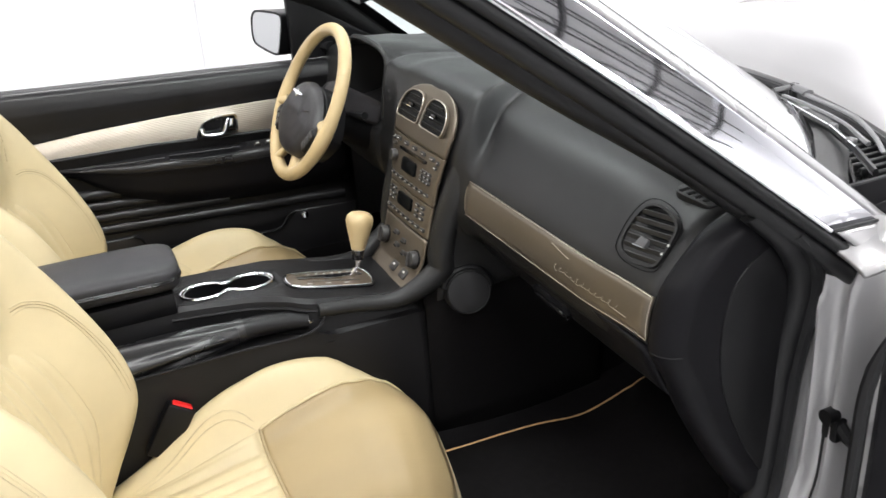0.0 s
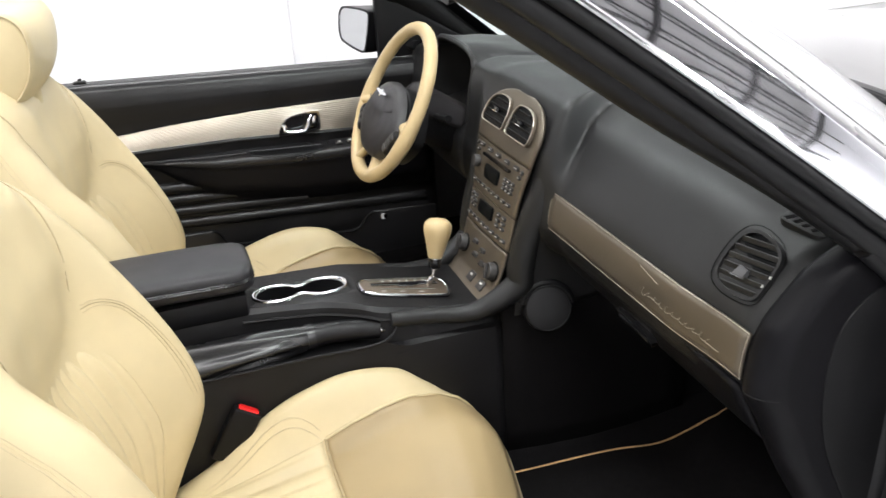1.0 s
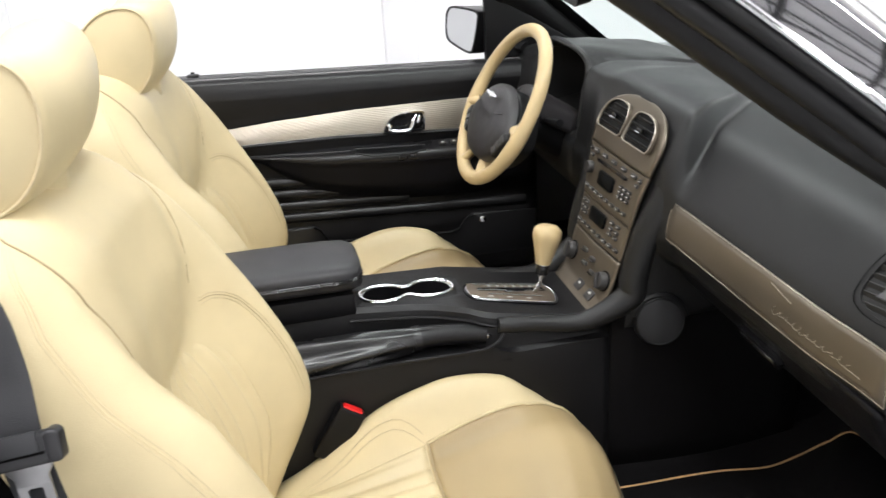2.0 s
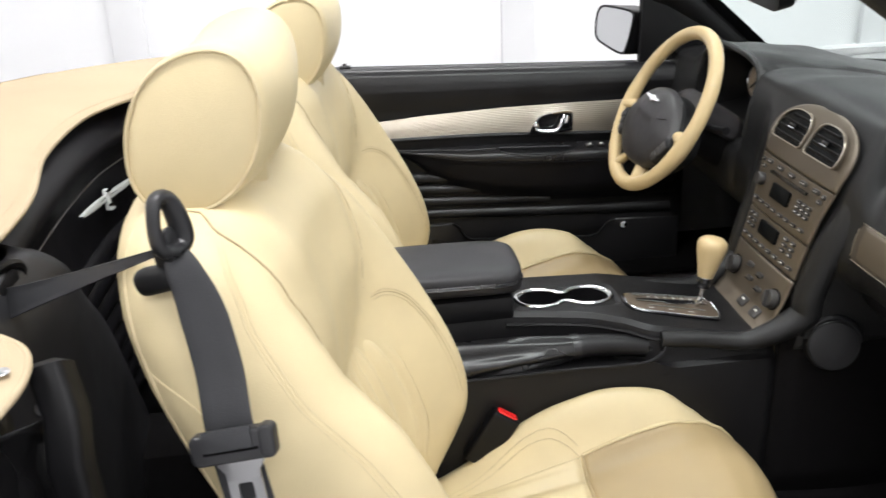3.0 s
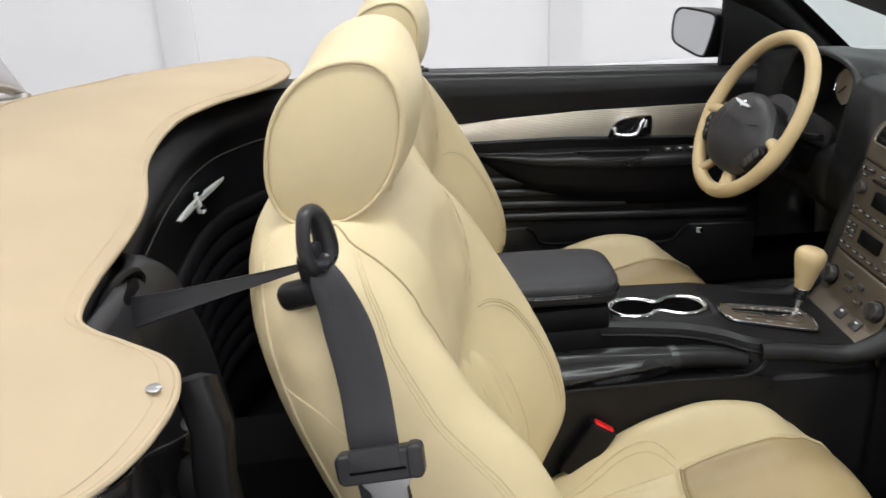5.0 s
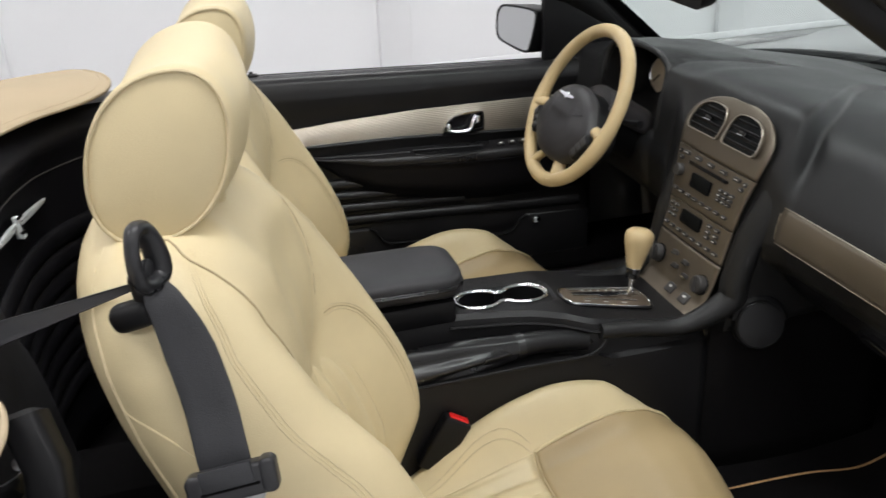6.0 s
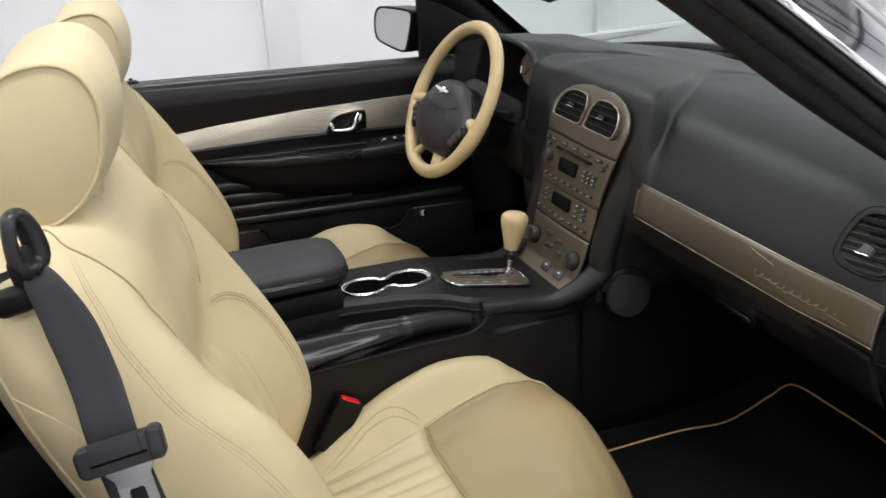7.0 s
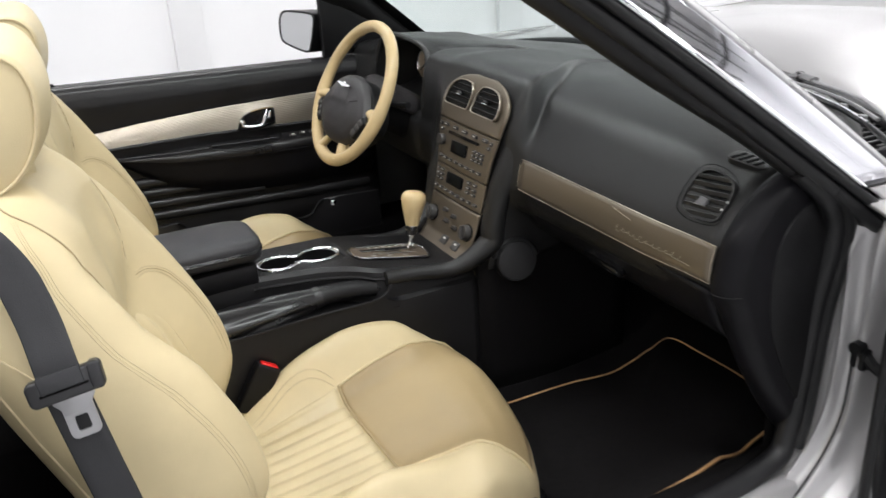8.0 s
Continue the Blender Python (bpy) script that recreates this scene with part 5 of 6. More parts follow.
def boot(u, v):
    """The slack leather sleeve: long folds that gather towards the grip, a sagging pleat below."""
    a = 2 * math.pi * u
    x = -0.60 + 0.318 * v
    r = 0.047 - 0.024 * v ** 1.4
    slack = min(1, 2.2 * (1 - v) + 0.10)
    fold = 0.0046 * math.sin(4 * a + 2.2 * v) + 0.0022 * math.sin(7 * a - 2.5 * v + 1)
    pleat = 0.016 * math.exp(-((v - 0.56) / 0.22) ** 2) * math.exp(-((a - 4.1) / 0.34) ** 2) - 0.012 * math.exp(-((v - 0.62) / 0.22) ** 2) * math.exp(-((a - 3.45) / 0.22) ** 2)
    low = 0.022 * max(0.0, -math.sin(a)) * (1 - v)
    q = r + fold * slack + pleat
    return (x, -0.110 + 0.88 * q * math.cos(a), 0.604 + 0.012 * v - low + 0.95 * q * math.sin(a))


part("boot", grid(boot, lin(0, 1 - 1 / 72, 72), lin(0, 1, 44), True, True), BLACK_LEATHER, hb, "creased black leather boot", sharp=80)
for da in (2.25, 2.42):
    part("boot_stitch", tube([Vector(boot(da / (2 * math.pi), v)) + Vector((0, -0.0008, 0.0008)) for v in lin(0.30, 0.98, 24)], 0.0007, n=4), CONSOLE, hb)
rec = spline([(-0.60, -0.149, 0.594), (-0.40, -0.149, 0.595), (-0.28, -0.149, 0.595), (-0.18, -0.149, 0.592), (-0.143, -0.147, 0.598), (-0.124, -0.140, 0.614), (-0.128, -0.128, 0.634)], 40)
part("recess_lip", tube(rec, 0.0032, n=8), CONSOLE, con)
part("recess_floor", grid(lambda u, v: (-0.58 + 0.47 * v, -0.070 - 0.080 * u, 0.575 - 0.018 * u * (1 - 0.4 * v)), lin(0, 1, 8), lin(0, 1, 14)), PLASTIC, con, solid=0.006)

# round speaker grille on the tunnel side below the dashboard
msp = plane_at((0.168, -0.186, 0.611), (1, -0.25, -0.05), (0.05, 0.20, 1))
spk = thing("speaker_grille", (0.165, -0.18, 0.56), "round black speaker on the console flank", "speaker")
part("housing", lathe([(0.049, -0.035), (0.048, -0.004), (0.0455, 0.002)], msp, 36), PLASTIC, spk)
part("grille", lathe([(0.045, 0.0), (0.043, 0.004), (0.038, 0.0055), (0.01, 0.006)], msp, 36), RUBBER, spk, "dark round grille cloth")
part("grille_ring", tube([msp @ Vector((0.0440 * math.cos(a), 0.0440 * math.sin(a), 0.003)) for a in lin(0, 2 * math.pi * 39 / 40, 40)], 0.0022, closed=True, n=6), PLASTIC, spk)
part("shroud", tube([msp @ Vector((0.0490 * math.cos(a), 0.0490 * math.sin(a), -0.004 - 0.0)) for a in lin(0.2, math.pi - 0.2, 20)], 0.008, n=8), PLASTIC, spk)
# flank of the tunnel that the speaker sits in
part("tunnel_flank", grid(lambda u, v: (0.085 + 0.42 * u, -0.158 - 0.012 * math.sin(u * 3), 0.27 + 0.36 * v), lin(0, 1, 10), lin(0, 1, 8)), CARPET, con, solid=0.01)

# ---------------------------------------------------------------- passenger floor mat with tan binding
mat = thing("floor_mat", (0.35, -0.44, 0.275), "black carpet floor mat with tan bound edge", "floor mat")
MAT = [(-0.06, -0.230), (0.14, -0.232), (0.28, -0.240), (0.38, -0.258), (0.46, -0.245), (0.53, -0.226), (0.575, -0.222), (0.596, -0.245), (0.600, -0.33), (0.600, -0.50), (0.57, -0.60), (0.44, -0.642), (0.36, -0.672), (0.24, -0.712), (0.0, -0.722), (-0.08, -0.69), (-0.09, -0.30)]
mo = [(p.x, p.y) for p in spline([(x, y, 0) for x, y in MAT], 90, True)]
def mat_z(x, y):
    return pan(y, x)[2]
bm = bmesh.new()
c = bm.verts.new((0.3, -0.44, mat_z(.3, -.44) + 0.016))
rim_v = [bm.verts.new((x, y, mat_z(x, y) + 0.016)) for x, y in mo]
mid_v = [bm.verts.new((0.3 + (x - 0.3) * 0.5, -0.44 + (y + 0.44) * 0.5, mat_z(0.3 + (x - 0.3) * 0.5, -0.44) + 0.016)) for x, y in mo]
for i in range(len(mo)):
    j = (i + 1) % len(mo)
    bm.faces.new((rim_v[i], rim_v[j], mid_v[j], mid_v[i]))
    bm.faces.new((mid_v[i], mid_v[j], c))
part("mat_carpet", bm, MAT_PILE, mat, solid=0.010)
part("binding", tube([(x, y, mat_z(x, y) + 0.014) for x, y in mo], 0.0036, closed=True, n=6), WOODTAN, mat, "tan binding")

# ---------------------------------------------------------------- seats
SY = -0.372          # middle of the passenger seat
ZB, ZT = 0.40, 1.10       # foot and shoulder of the backrest


def back_w(z):
    return lin1([(0.40, 0.228), (0.50, 0.250), (0.62, 0.262), (0.78, 0.264), (0.90, 0.256), (0.98, 0.240), (1.03, 0.218), (1.065, 0.185), (1.085, 0.15), (1.10, 0.10)], z)


def bol_x(z):
    return curve3([(0.40, -0.565), (0.457, -0.535), (0.51, -0.505), (0.57, -0.480), (0.63, -0.482), (0.70, -0.503), (0.80, -0.550), (0.87, -0.588), (0.94, -0.628), (1.0, -0.670), (1.05, -0.722), (1.085, -0.765), (1.10, -0.80)], z)


def mid_x(z):
    return curve3([(0.40, -0.60), (0.50, -0.602), (0.60, -0.612), (0.70, -0.640), (0.80, -0.678), (0.86, -0.696), (0.95, -0.722), (1.03, -0.745), (1.07, -0.765), (1.10, -0.80)], z)


def rear_x(z):
    return curve3([(0.40, -0.705), (0.60, -0.780), (0.84, -0.866), (0.95, -0.894), (1.014, -0.898), (1.06, -0.890), (1.085, -0.872), (1.10, -0.84)], z)


def back_front(z, a):
    """The front of the backrest at height z and side a: bolsters, hollow centre, padded shoulder."""
    w = back_w(z)
    f, m = bol_x(z) - (lin1([(0.80, 0.0), (0.88, 0.024), (0.98, 0.026), (1.06, 0.0)], z) if a < 0 else 0.0), mid_x(z)
    k = math.exp(-(max(0.0, 0.80 * w - abs(a)) / (0.30 * w)) ** 2)
    pad = lin1([(0.74, 0.0), (0.78, 0.012), (0.82, 0.030), (0.90, 0.050), (1.02, 0.056), (1.10, 0.03)], z) * math.exp(-(abs(a) / lin1([(0.74, 0.050), (0.82, 0.108), (0.90, 0.134), (0.98, 0.142), (1.06, 0.146)], z)) ** 8)
    return m + (f - m) * k + pad


MIDK = 0.45
TWIST = 0.15


def back_sn(c, front):
    return max(0.0, 1 - c ** (8 if front else 3)) ** (0.36 if front else 0.45)


def back_pt(z, a, lift=0.0):
    """A point on the backrest's front."""
    w = back_w(z)
    c = min(1.0, abs(a) / w)
    core = rear_x(z) + (bol_x(z) - rear_x(z)) * MIDK
    return Vector((core + (back_front(z, a) - core) * back_sn(c, True) + lift * 0.93 + TWIST * a - 0.03, SY + a, z + lift * 0.3))


def back_loop(u, z):
    th = 2 * math.pi * u
    w = back_w(z)
    a = w * spow(math.cos(th), 0.62)
    core = rear_x(z) + (bol_x(z) - rear_x(z)) * MIDK
    front = math.sin(th) > 0
    end = back_front(z, a) if front else rear_x(z) + 0.02 * (abs(a) / w) ** 2
    return Vector((core + (end - core) * back_sn(abs(a) / w, front) + TWIST * a - 0.03, SY + a, z))


seat = thing("front_seat", (-0.3, SY, 0.27), "cream leather bucket seat with fluted centre and roll headrest", "car seat", "front seats")
ss = lin(ZB, 1.02, 32) + [1.035, 1.05, 1.063, 1.075, 1.084, 1.091, 1.096, 1.099]
back = part("backrest", grid(back_loop, lin(0, 1 - 1 / 84, 84), ss, True, True), LEATHER, seat, "cream leather backrest", sharp=80)
HALF = 0.135


def back_insert(u, v):
    top = 0.765 + 0.025 * math.sqrt(max(0, 1 - u * u))
    z = 0.43 + (top - 0.43) * v
    a = HALF * u * lin1([(0.43, 0.92), (0.6, 1.0), (0.83, 0.96)], z)
    f = 0.0075 * abs(math.cos(math.pi * 10 * u / 2)) * max(0, min(1, (1 - v) / 0.08)) * min(1, (1 - abs(u)) / 0.08)
    return back_pt(z, a, 0.0015 - 0.0065 * curve1([(0.80, 0.0), (1.0, 1.0)], v) + f)


part("backrest_insert", grid(back_insert, lin(-1, 1, 101), lin(0, 1, 28)), LEATHER, seat, "fluted leather centre panel", solid=0.006, sharp=80, out=(1, 0, 0))
rim_p = [back_insert(-1, v) for v in lin(0, 1, 20)] + [back_insert(u, 1) for u in lin(-1, 1, 24)][1:] + [back_insert(1, v) for v in lin(1, 0, 20)][1:]
part("insert_piping", tube(rim_p, 0.0012, n=6), LEATHER, seat)
for sgn in (-1, 1):
    # piping round the shoulder pad
    zs = lin(0.84, 1.092, 44)
    path = [back_pt(z, sgn * curve3([(0.84, 0.132), (0.90, 0.148), (0.95, 0.159), (0.99, 0.165), (1.02, 0.167), (1.05, 0.166), (1.07, 0.161), (1.10, 0.120)], z), 0.0006) for z in zs]
    part("pad_piping", tube(path, 0.0014, n=6), SEAM, back)
    # triple seam along the bolster crest
    for off, mt_ in ((0.0, STITCH), (0.006, LEATHER), (0.012, STITCH)):
        path = [back_loop(0.5 - u if sgn > 0 else u, z) for z, u in ((z, curve3([(0.43, 0.425), (0.60, 0.428), (0.73, 0.433), (0.83, 0.442), (0.92, 0.447), (0.98, 0.444), (1.04, 0.430), (1.07, 0.415), (1.08, 0.405)], z) - off * 0.8) for z in lin(0.43, 1.076, 60))]
        part("bolster_seam", tube(path, lambda t: 0.0007 * min(1, 0.15 + 14 * t, 0.15 + 14 * (1 - t)), n=5), mt_, back)
    # seam across the inner face of the bolster
    for off, mt_ in ((0.0, STITCH), (0.006, SEAM), (0.012, STITCH)):
        path = [back_pt(curve3([(0, 0.826), (0.15, 0.826), (0.30, 0.815), (0.42, 0.792), (0.60, 0.738), (1, 0.60)], t) - off * (1 - t), sgn * (curve3([(0, 0.136), (0.15, 0.150), (0.30, 0.164), (0.42, 0.175), (0.6, 0.183), (1, 0.188)], t) - off * t), 0.0004) for t in lin(0, 1, 30)]
        part("cross_seam", tube(path, lambda t: 0.0010 * (1 - 0.6 * t), n=5), mt_, back)
    # piping down the back edge and the lower side seam
    edge = [back_loop(0.600 if sgn < 0 else 0.900, z) for z in lin(0.44, 1.085, 44)]
    part("side_piping", tube(edge, lambda t: 0.0022 * min(1, 0.15 + 8 * (1 - t)), n=6), STITCH, back)
    low = [back_loop(u if sgn < 0 else (0.5 - u) % 1, z) for u, z in ((curve3([(0.0, 0.60), (0.2, 0.565), (0.4, 0.538), (0.6, 0.520), (0.8, 0.505), (1.0, 0.490)], t), curve3([(0.0, 0.935), (0.2, 0.926), (0.4, 0.912), (0.6, 0.892), (0.8, 0.862), (1.0, 0.82)], t)) for t in lin(0, 0.78, 20))]
    part("flank_seam", tube(low, 0.0014, n=5), STITCH, back)

# headrest: a padded roll lying across the seat, flat piped ends
HC = Vector((-0.824, SY, 1.173))
def roll(u, v):
    """Round the roll (u) at v from -1 to 1 across the seat: leaning forward, fuller in the middle."""
    th = 2 * math.pi * u
    e = 1 - max(0, (abs(v) - 0.90) / 0.10) ** 2 * 0.07
    rx, rz = 0.0765 * e, 0.0935 * e
    c, s = math.cos(th), math.sin(th)
    full = 1 - v * v
    x = rx * spow(c, 0.90) * (1 + 0.20 * full if c > 0 else 1.0)
    z = rz * spow(s, 0.90) * (1 + 0.02 * full) - 0.010 * full
    return HC + Vector((x + 0.13 * z + 0.016 * (v + 1), 0.132 * v, z + 0.15 * x))


head = part("headrest", grid(roll, lin(0, 1 - 1 / 64, 64), [-1.0, -0.985, -0.96, -0.93, -0.9] + lin(-0.85, 0.85, 24) + [0.9, 0.93, 0.96, 0.985, 1.0], True, True), LEATHER, seat, "cream leather roll headrest", sharp=80)
for sgn in (-1, 1):
    part("headrest_end", grid(lambda u, v, sgn=sgn: (lambda p: HC + Vector(((p - HC).x * v + (0.016 * (sgn + 1)) * (1 - v), sgn * (0.1315 + 0.010 * (1 - v * v)), (p - HC).z * v)))(roll(u, sgn * 1.0)), lin(0, 1 - 1 / 56, 56), lin(0.02, 0.985, 12), True, True), LEATHER, head, "flat padded end panel", sharp=80)
    part("headrest_piping", tube([roll(u, sgn * 0.985) + Vector((0, sgn * 0.003, 0)) for u in lin(0, 1 - 1 / 72, 72)], 0.0021, closed=True, n=6), STITCH, head)
part("neck", tube([HC + Vector((0.0, 0, -0.05)), HC + Vector((0.0, 0, -0.09)), HC + Vector((-0.018, 0, -0.128))], 0.066, n=24, flat=0.75, up=(0, 1, 0)), LEATHER, seat)


# cushion
def cu_mid(x):
    return lin1([(-0.58, 0.405), (-0.45, 0.414), (-0.30, 0.430), (-0.20, 0.450), (-0.12, 0.468), (-0.07, 0.470), (-0.03, 0.458), (0.0, 0.432), (0.015, 0.41), (0.025, 0.385), (0.034, 0.34)], x + 0.02 * curve1([(-0.25, 0), (-0.05, 1)], x))


def cu_w(x):
    return lin1([(-0.58, 0.225), (-0.42, 0.255), (-0.20, 0.268), (-0.10, 0.262), (-0.02, 0.245), (0.015, 0.225), (0.034, 0.20)], x + 0.02 * curve1([(-0.25, 0), (-0.05, 1)], x))


def cu_top(x, a):
    amp = curve3([(-0.58, 0.0), (-0.50, 0.038), (-0.44, 0.082), (-0.37, 0.126), (-0.30, 0.146), (-0.23, 0.144), (-0.15, 0.104), (-0.10, 0.046), (-0.06, 0.012), (-0.02, 0.0), (0.05, 0.0)], x)
    if a < 0:
        amp *= curve1([(-0.45, 1.0), (-0.18, 0.30)], x)
    return cu_mid(x) + amp * math.exp(-((abs(a) - 0.212) / 0.052) ** 2)


def cu_plan(x, a):
    """How far the front corners are rounded back, more on the door's side."""
    k = curve1([(-0.28, 0.0), (-0.02, 1.0)], x)
    return x - k * (0.068 * (max(0.0, -a - 0.02) / 0.21) ** 2 + 0.012 * (max(0.0, a - 0.12) / 0.12) ** 2 - 0.030 * curve1([(-0.10, 0.0), (0.12, 1.0)], a))


def cu_loop(u, x):
    th = 2 * math.pi * u
    w = cu_w(x)
    a = w * spow(math.cos(th), 0.60)
    mid = cu_mid(x) - 0.055
    low = 0.285 + 0.03 * max(0, (x + 0.084) / 0.12)
    end = cu_top(x, a) if math.sin(th) > 0 else min(low, mid - 0.005)
    return Vector((cu_plan(x, a), SY + a, mid + (end - mid) * abs(math.sin(th)) ** 0.55))


def cu_pt(x, a, lift=0.0):
    w = cu_w(x)
    c = min(1.0, abs(a) / w) ** (1 / 0.60)
    sn = math.sqrt(max(0.0, 1 - c * c)) ** 0.55
    mid = cu_mid(x) - 0.055
    return Vector((cu_plan(x, a), SY + a, mid + (cu_top(x, a) - mid) * sn + lift))


xs = lin(-0.58, -0.054, 30) + [-0.039, -0.026, -0.014, -0.004, 0.004, 0.010, 0.014]
cush = part("cushion", grid(cu_loop, lin(0, 1 - 1 / 80, 80), xs, True, True), LEATHER, seat, "cream leather seat cushion", sharp=80)


def ins_half(x, side=1):
    return lin1([(-0.56, 0.135), (-0.30, 0.150), (-0.12, 0.166), (-0.05, 0.188), (0.011, 0.210)] if side > 0 else [(-0.56, 0.135), (-0.30, 0.150), (-0.15, 0.185), (-0.05, 0.212), (0.011, 0.215)], x)


def cu_fluted(u, v):
    x = -0.55 + 0.25 * v
    h = ins_half(x, u)
    f = 0.0045 * abs(math.cos(math.pi * 9 * u / 2)) * min(1, (1 - abs(u)) / 0.1 + 0.1)
    return cu_pt(x, h * u, 0.001 + f)


part("fluted_panel", grid(cu_fluted, lin(-1, 1, 91), lin(0, 1, 20)), LEATHER, seat, "fluted cream leather panel", solid=0.006, sharp=80, out=(0, 0, 1))


def cu_front(u, v):
    x = -0.295 + 0.291 * v
    return cu_pt(x, ins_half(x, u) * u, 0.002 + 0.004 * (1 - u ** 4) * math.sin(math.pi * min(1, v + 0.08)))


part("cushion_front", grid(cu_front, lin(-1, 1, 41), lin(0, 1, 30)), LEATHER_IN, seat, "smooth darker cream front panel", solid=0.006, sharp=80, out=(0, 0, 1))
part("panel_piping", tube([cu_front(u, 0) + Vector((0, 0, 0.0)) for u in lin(-1, 1, 20)], 0.0026, n=6), SEAM, cush)
for sgn in (-1, 1):
    part("panel_piping", tube([cu_front(sgn, v) for v in lin(0, 1, 26)], 0.0032, n=6), LEATHER, cush)
    for off in (0.0, 0.009):
        pth = [cu_pt(x, sgn * (ins_half(x, sgn) + off + 0.034 * curve3([(0, 0.10), (0.35, 0.55), (0.6, 0.85), (0.8, 0.75), (0.92, 0.4), (1, 0)], max(0, (x + 0.55) / 0.25))), 0.0008) for x in lin(-0.55, -0.30, 16)]
        part("bolster_seam", tube(pth, lambda t: 0.0010 * min(1, 0.2 + 1.6 * t), n=5), STITCH, cush)
part("seat_base", box((0.50, 0.40, 0.06), (-0.26, SY, 0.275), 0.015), PLASTIC, seat, "black plastic seat base")
part("recliner_cover", box((0.16, 0.03, 0.07), (-0.50, SY - 0.225, 0.36), 0.012), PLASTIC, seat)
for sgn in (-1, 1):
    part("seat_rail", box((0.62, 0.03, 0.02), (-0.25, SY + sgn * 0.17, 0.262), 0.004), STEEL, seat)

driver_seat = copy_thing(seat, pose(-0.3 + 0.022, 0.368, 0.27))
for ob in driver_seat.children:
    if ob.name.startswith(("headrest", "neck")):
        ob.location += Vector((0.050, 0.015, -0.060))

# ---------------------------------------------------------------- belts
belt = thing("seat_belt", (-0.87, -0.60, 0.40), "charcoal seat belt hanging over the seat shoulder", "seat belt")


def ribbon(path, widths, normal_hint, thick=0.0016):
    """A woven strap along a path. widths: the half-width vectors at each point."""
    bm = bmesh.new()
    rows = []
    for p, w in zip(path, widths):
        p, w = Vector(p), Vector(w)
        nrm = w.normalized().cross(Vector(normal_hint)).normalized() * thick
        rows.append([bm.verts.new(p + w * k + nrm * (0.0 if abs(k) == 1 else 0.5)) for k in (-1, -0.92, -0.5, 0, 0.5, 0.92, 1)])
    for a, b in zip(rows, rows[1:]):
        for i in range(6):
            bm.faces.new((a[i], a[i + 1], b[i + 1], b[i]))
    return bm


up_path = [Vector((-1.130, -0.398, 0.934)).lerp(Vector((-0.858, -0.604, 1.082)), k / 15) for k in range(16)]
up_w = [Vector((0.010, 0.012, 0.026)).lerp(Vector((0.001, -0.001, 0.003)), (i / 15) ** 0.65) for i in range(16)]
part("upper_strap", ribbon(up_path, up_w, (1, -0.5, 0.3)), WEB, belt, "charcoal woven strap", solid=0.0015)
dn_path = spline([(-0.843, -0.606, 1.080), (-0.836, -0.618, 1.066), (-0.823, -0.632, 1.03), (-0.810, -0.660, 0.97), (-0.803, -0.692, 0.905), (-0.785, -0.715, 0.80), (-0.755, -0.735, 0.62), (-0.745, -0.745, 0.42)], 48)
dn_w = [Vector((0.011, 0.004, 0.004)).lerp(Vector((0.0265, -0.004, 0.004)), min(1, i / 15) ** 0.8) * 0.95 for i in range(48)]
part("lap_strap", ribbon(dn_path, dn_w, (0, 0, 1)), WEB, belt, "charcoal woven strap", solid=0.0015)
# tongue
mt = plane_at((-0.800, -0.705, 0.905), (0.97, -0.16, 0.17), (-0.16, 0.30, 0.94))
tg = part("tongue", plate(rounded(0.088, 0.033, 0.009, 8), mt @ pose(0, 0.002, 0.009), 0.015, 0.004, 3), GUIDE, belt, "grey plastic belt tongue")
part("tongue_end", plate(rounded(0.017, 0.035, 0.007, 6), mt @ pose(0.037, 0.003, 0.0102, 0, 0, -4), 0.016, 0.004, 3), GUIDE, tg)
part("strap_fold", plate(rounded(0.051, 0.022, 0.0015), mt @ pose(-0.002, 0.011, 0.0105), 0.004, 0.001), WEB, tg, "charcoal woven strap in the slot")
part("slot", plate(rounded(0.058, 0.0032, 0.0014), mt @ pose(-0.001, -0.0012, 0.0093), 0.003), CARPET, tg)
part("tongue_blade", ring_mesh(rounded(0.036, 0.050, 0.008), [(x, y - 0.007) for x, y in rounded(0.016, 0.019, 0.003)], mt @ pose(0.004, -0.040, 0.003), 0.003), STEEL, tg, "steel latch blade")
part("tongue_shoulder", plate([(-0.027, 0.004), (0.027, 0.004), (0.024, -0.004), (0.018, -0.012), (0.0175, -0.020), (-0.0175, -0.020), (-0.018, -0.012), (-0.024, -0.004)], mt @ pose(0.004, -0.014, 0.0040), 0.004, 0.001), STEEL, tg, "steel latch shoulder")
# guide loop at the shoulder: a moulded ring leaning towards the door
loop_c = Vector((-0.846, -0.604, 1.112))
mgd = plane_at(loop_c, (0.50, 0.86, -0.02), (-0.12, -0.10, 0.97))
ring_o = [(p.x * 0.95 - 0.002, p.y) for p in spline([(-0.012, 0.026, 0), (0.004, 0.027, 0), (0.014, 0.012, 0), (0.020, -0.012, 0), (0.016, -0.026, 0), (0.0, -0.029, 0), (-0.016, -0.022, 0), (-0.020, 0.0, 0)], 48, True)]
gd = part("guide_loop", tube([mgd @ Vector((x, y, 0)) for x, y in ring_o], lambda t: 0.0086 + 0.0024 * math.cos(2 * math.pi * (t - 0.42)), closed=True, n=14, flat=1.25, up=mgd.to_3x3() @ Vector((0, 0, 1))), GUIDE, belt, "satin dark grey belt guide loop")
part("guide_web", plate([(x * 0.55 + 0.002, y * 0.40 - 0.016) for x, y in ring_o], mgd @ pose(0, 0, 0.002), 0.006, 0.002), GUIDE, gd)
part("guide_neck", box((0.026, 0.018, 0.056), m=pose(-0.852, -0.603, 1.068, 0, -8, -20), bevel=0.008, seg=3), PLASTIC, gd)
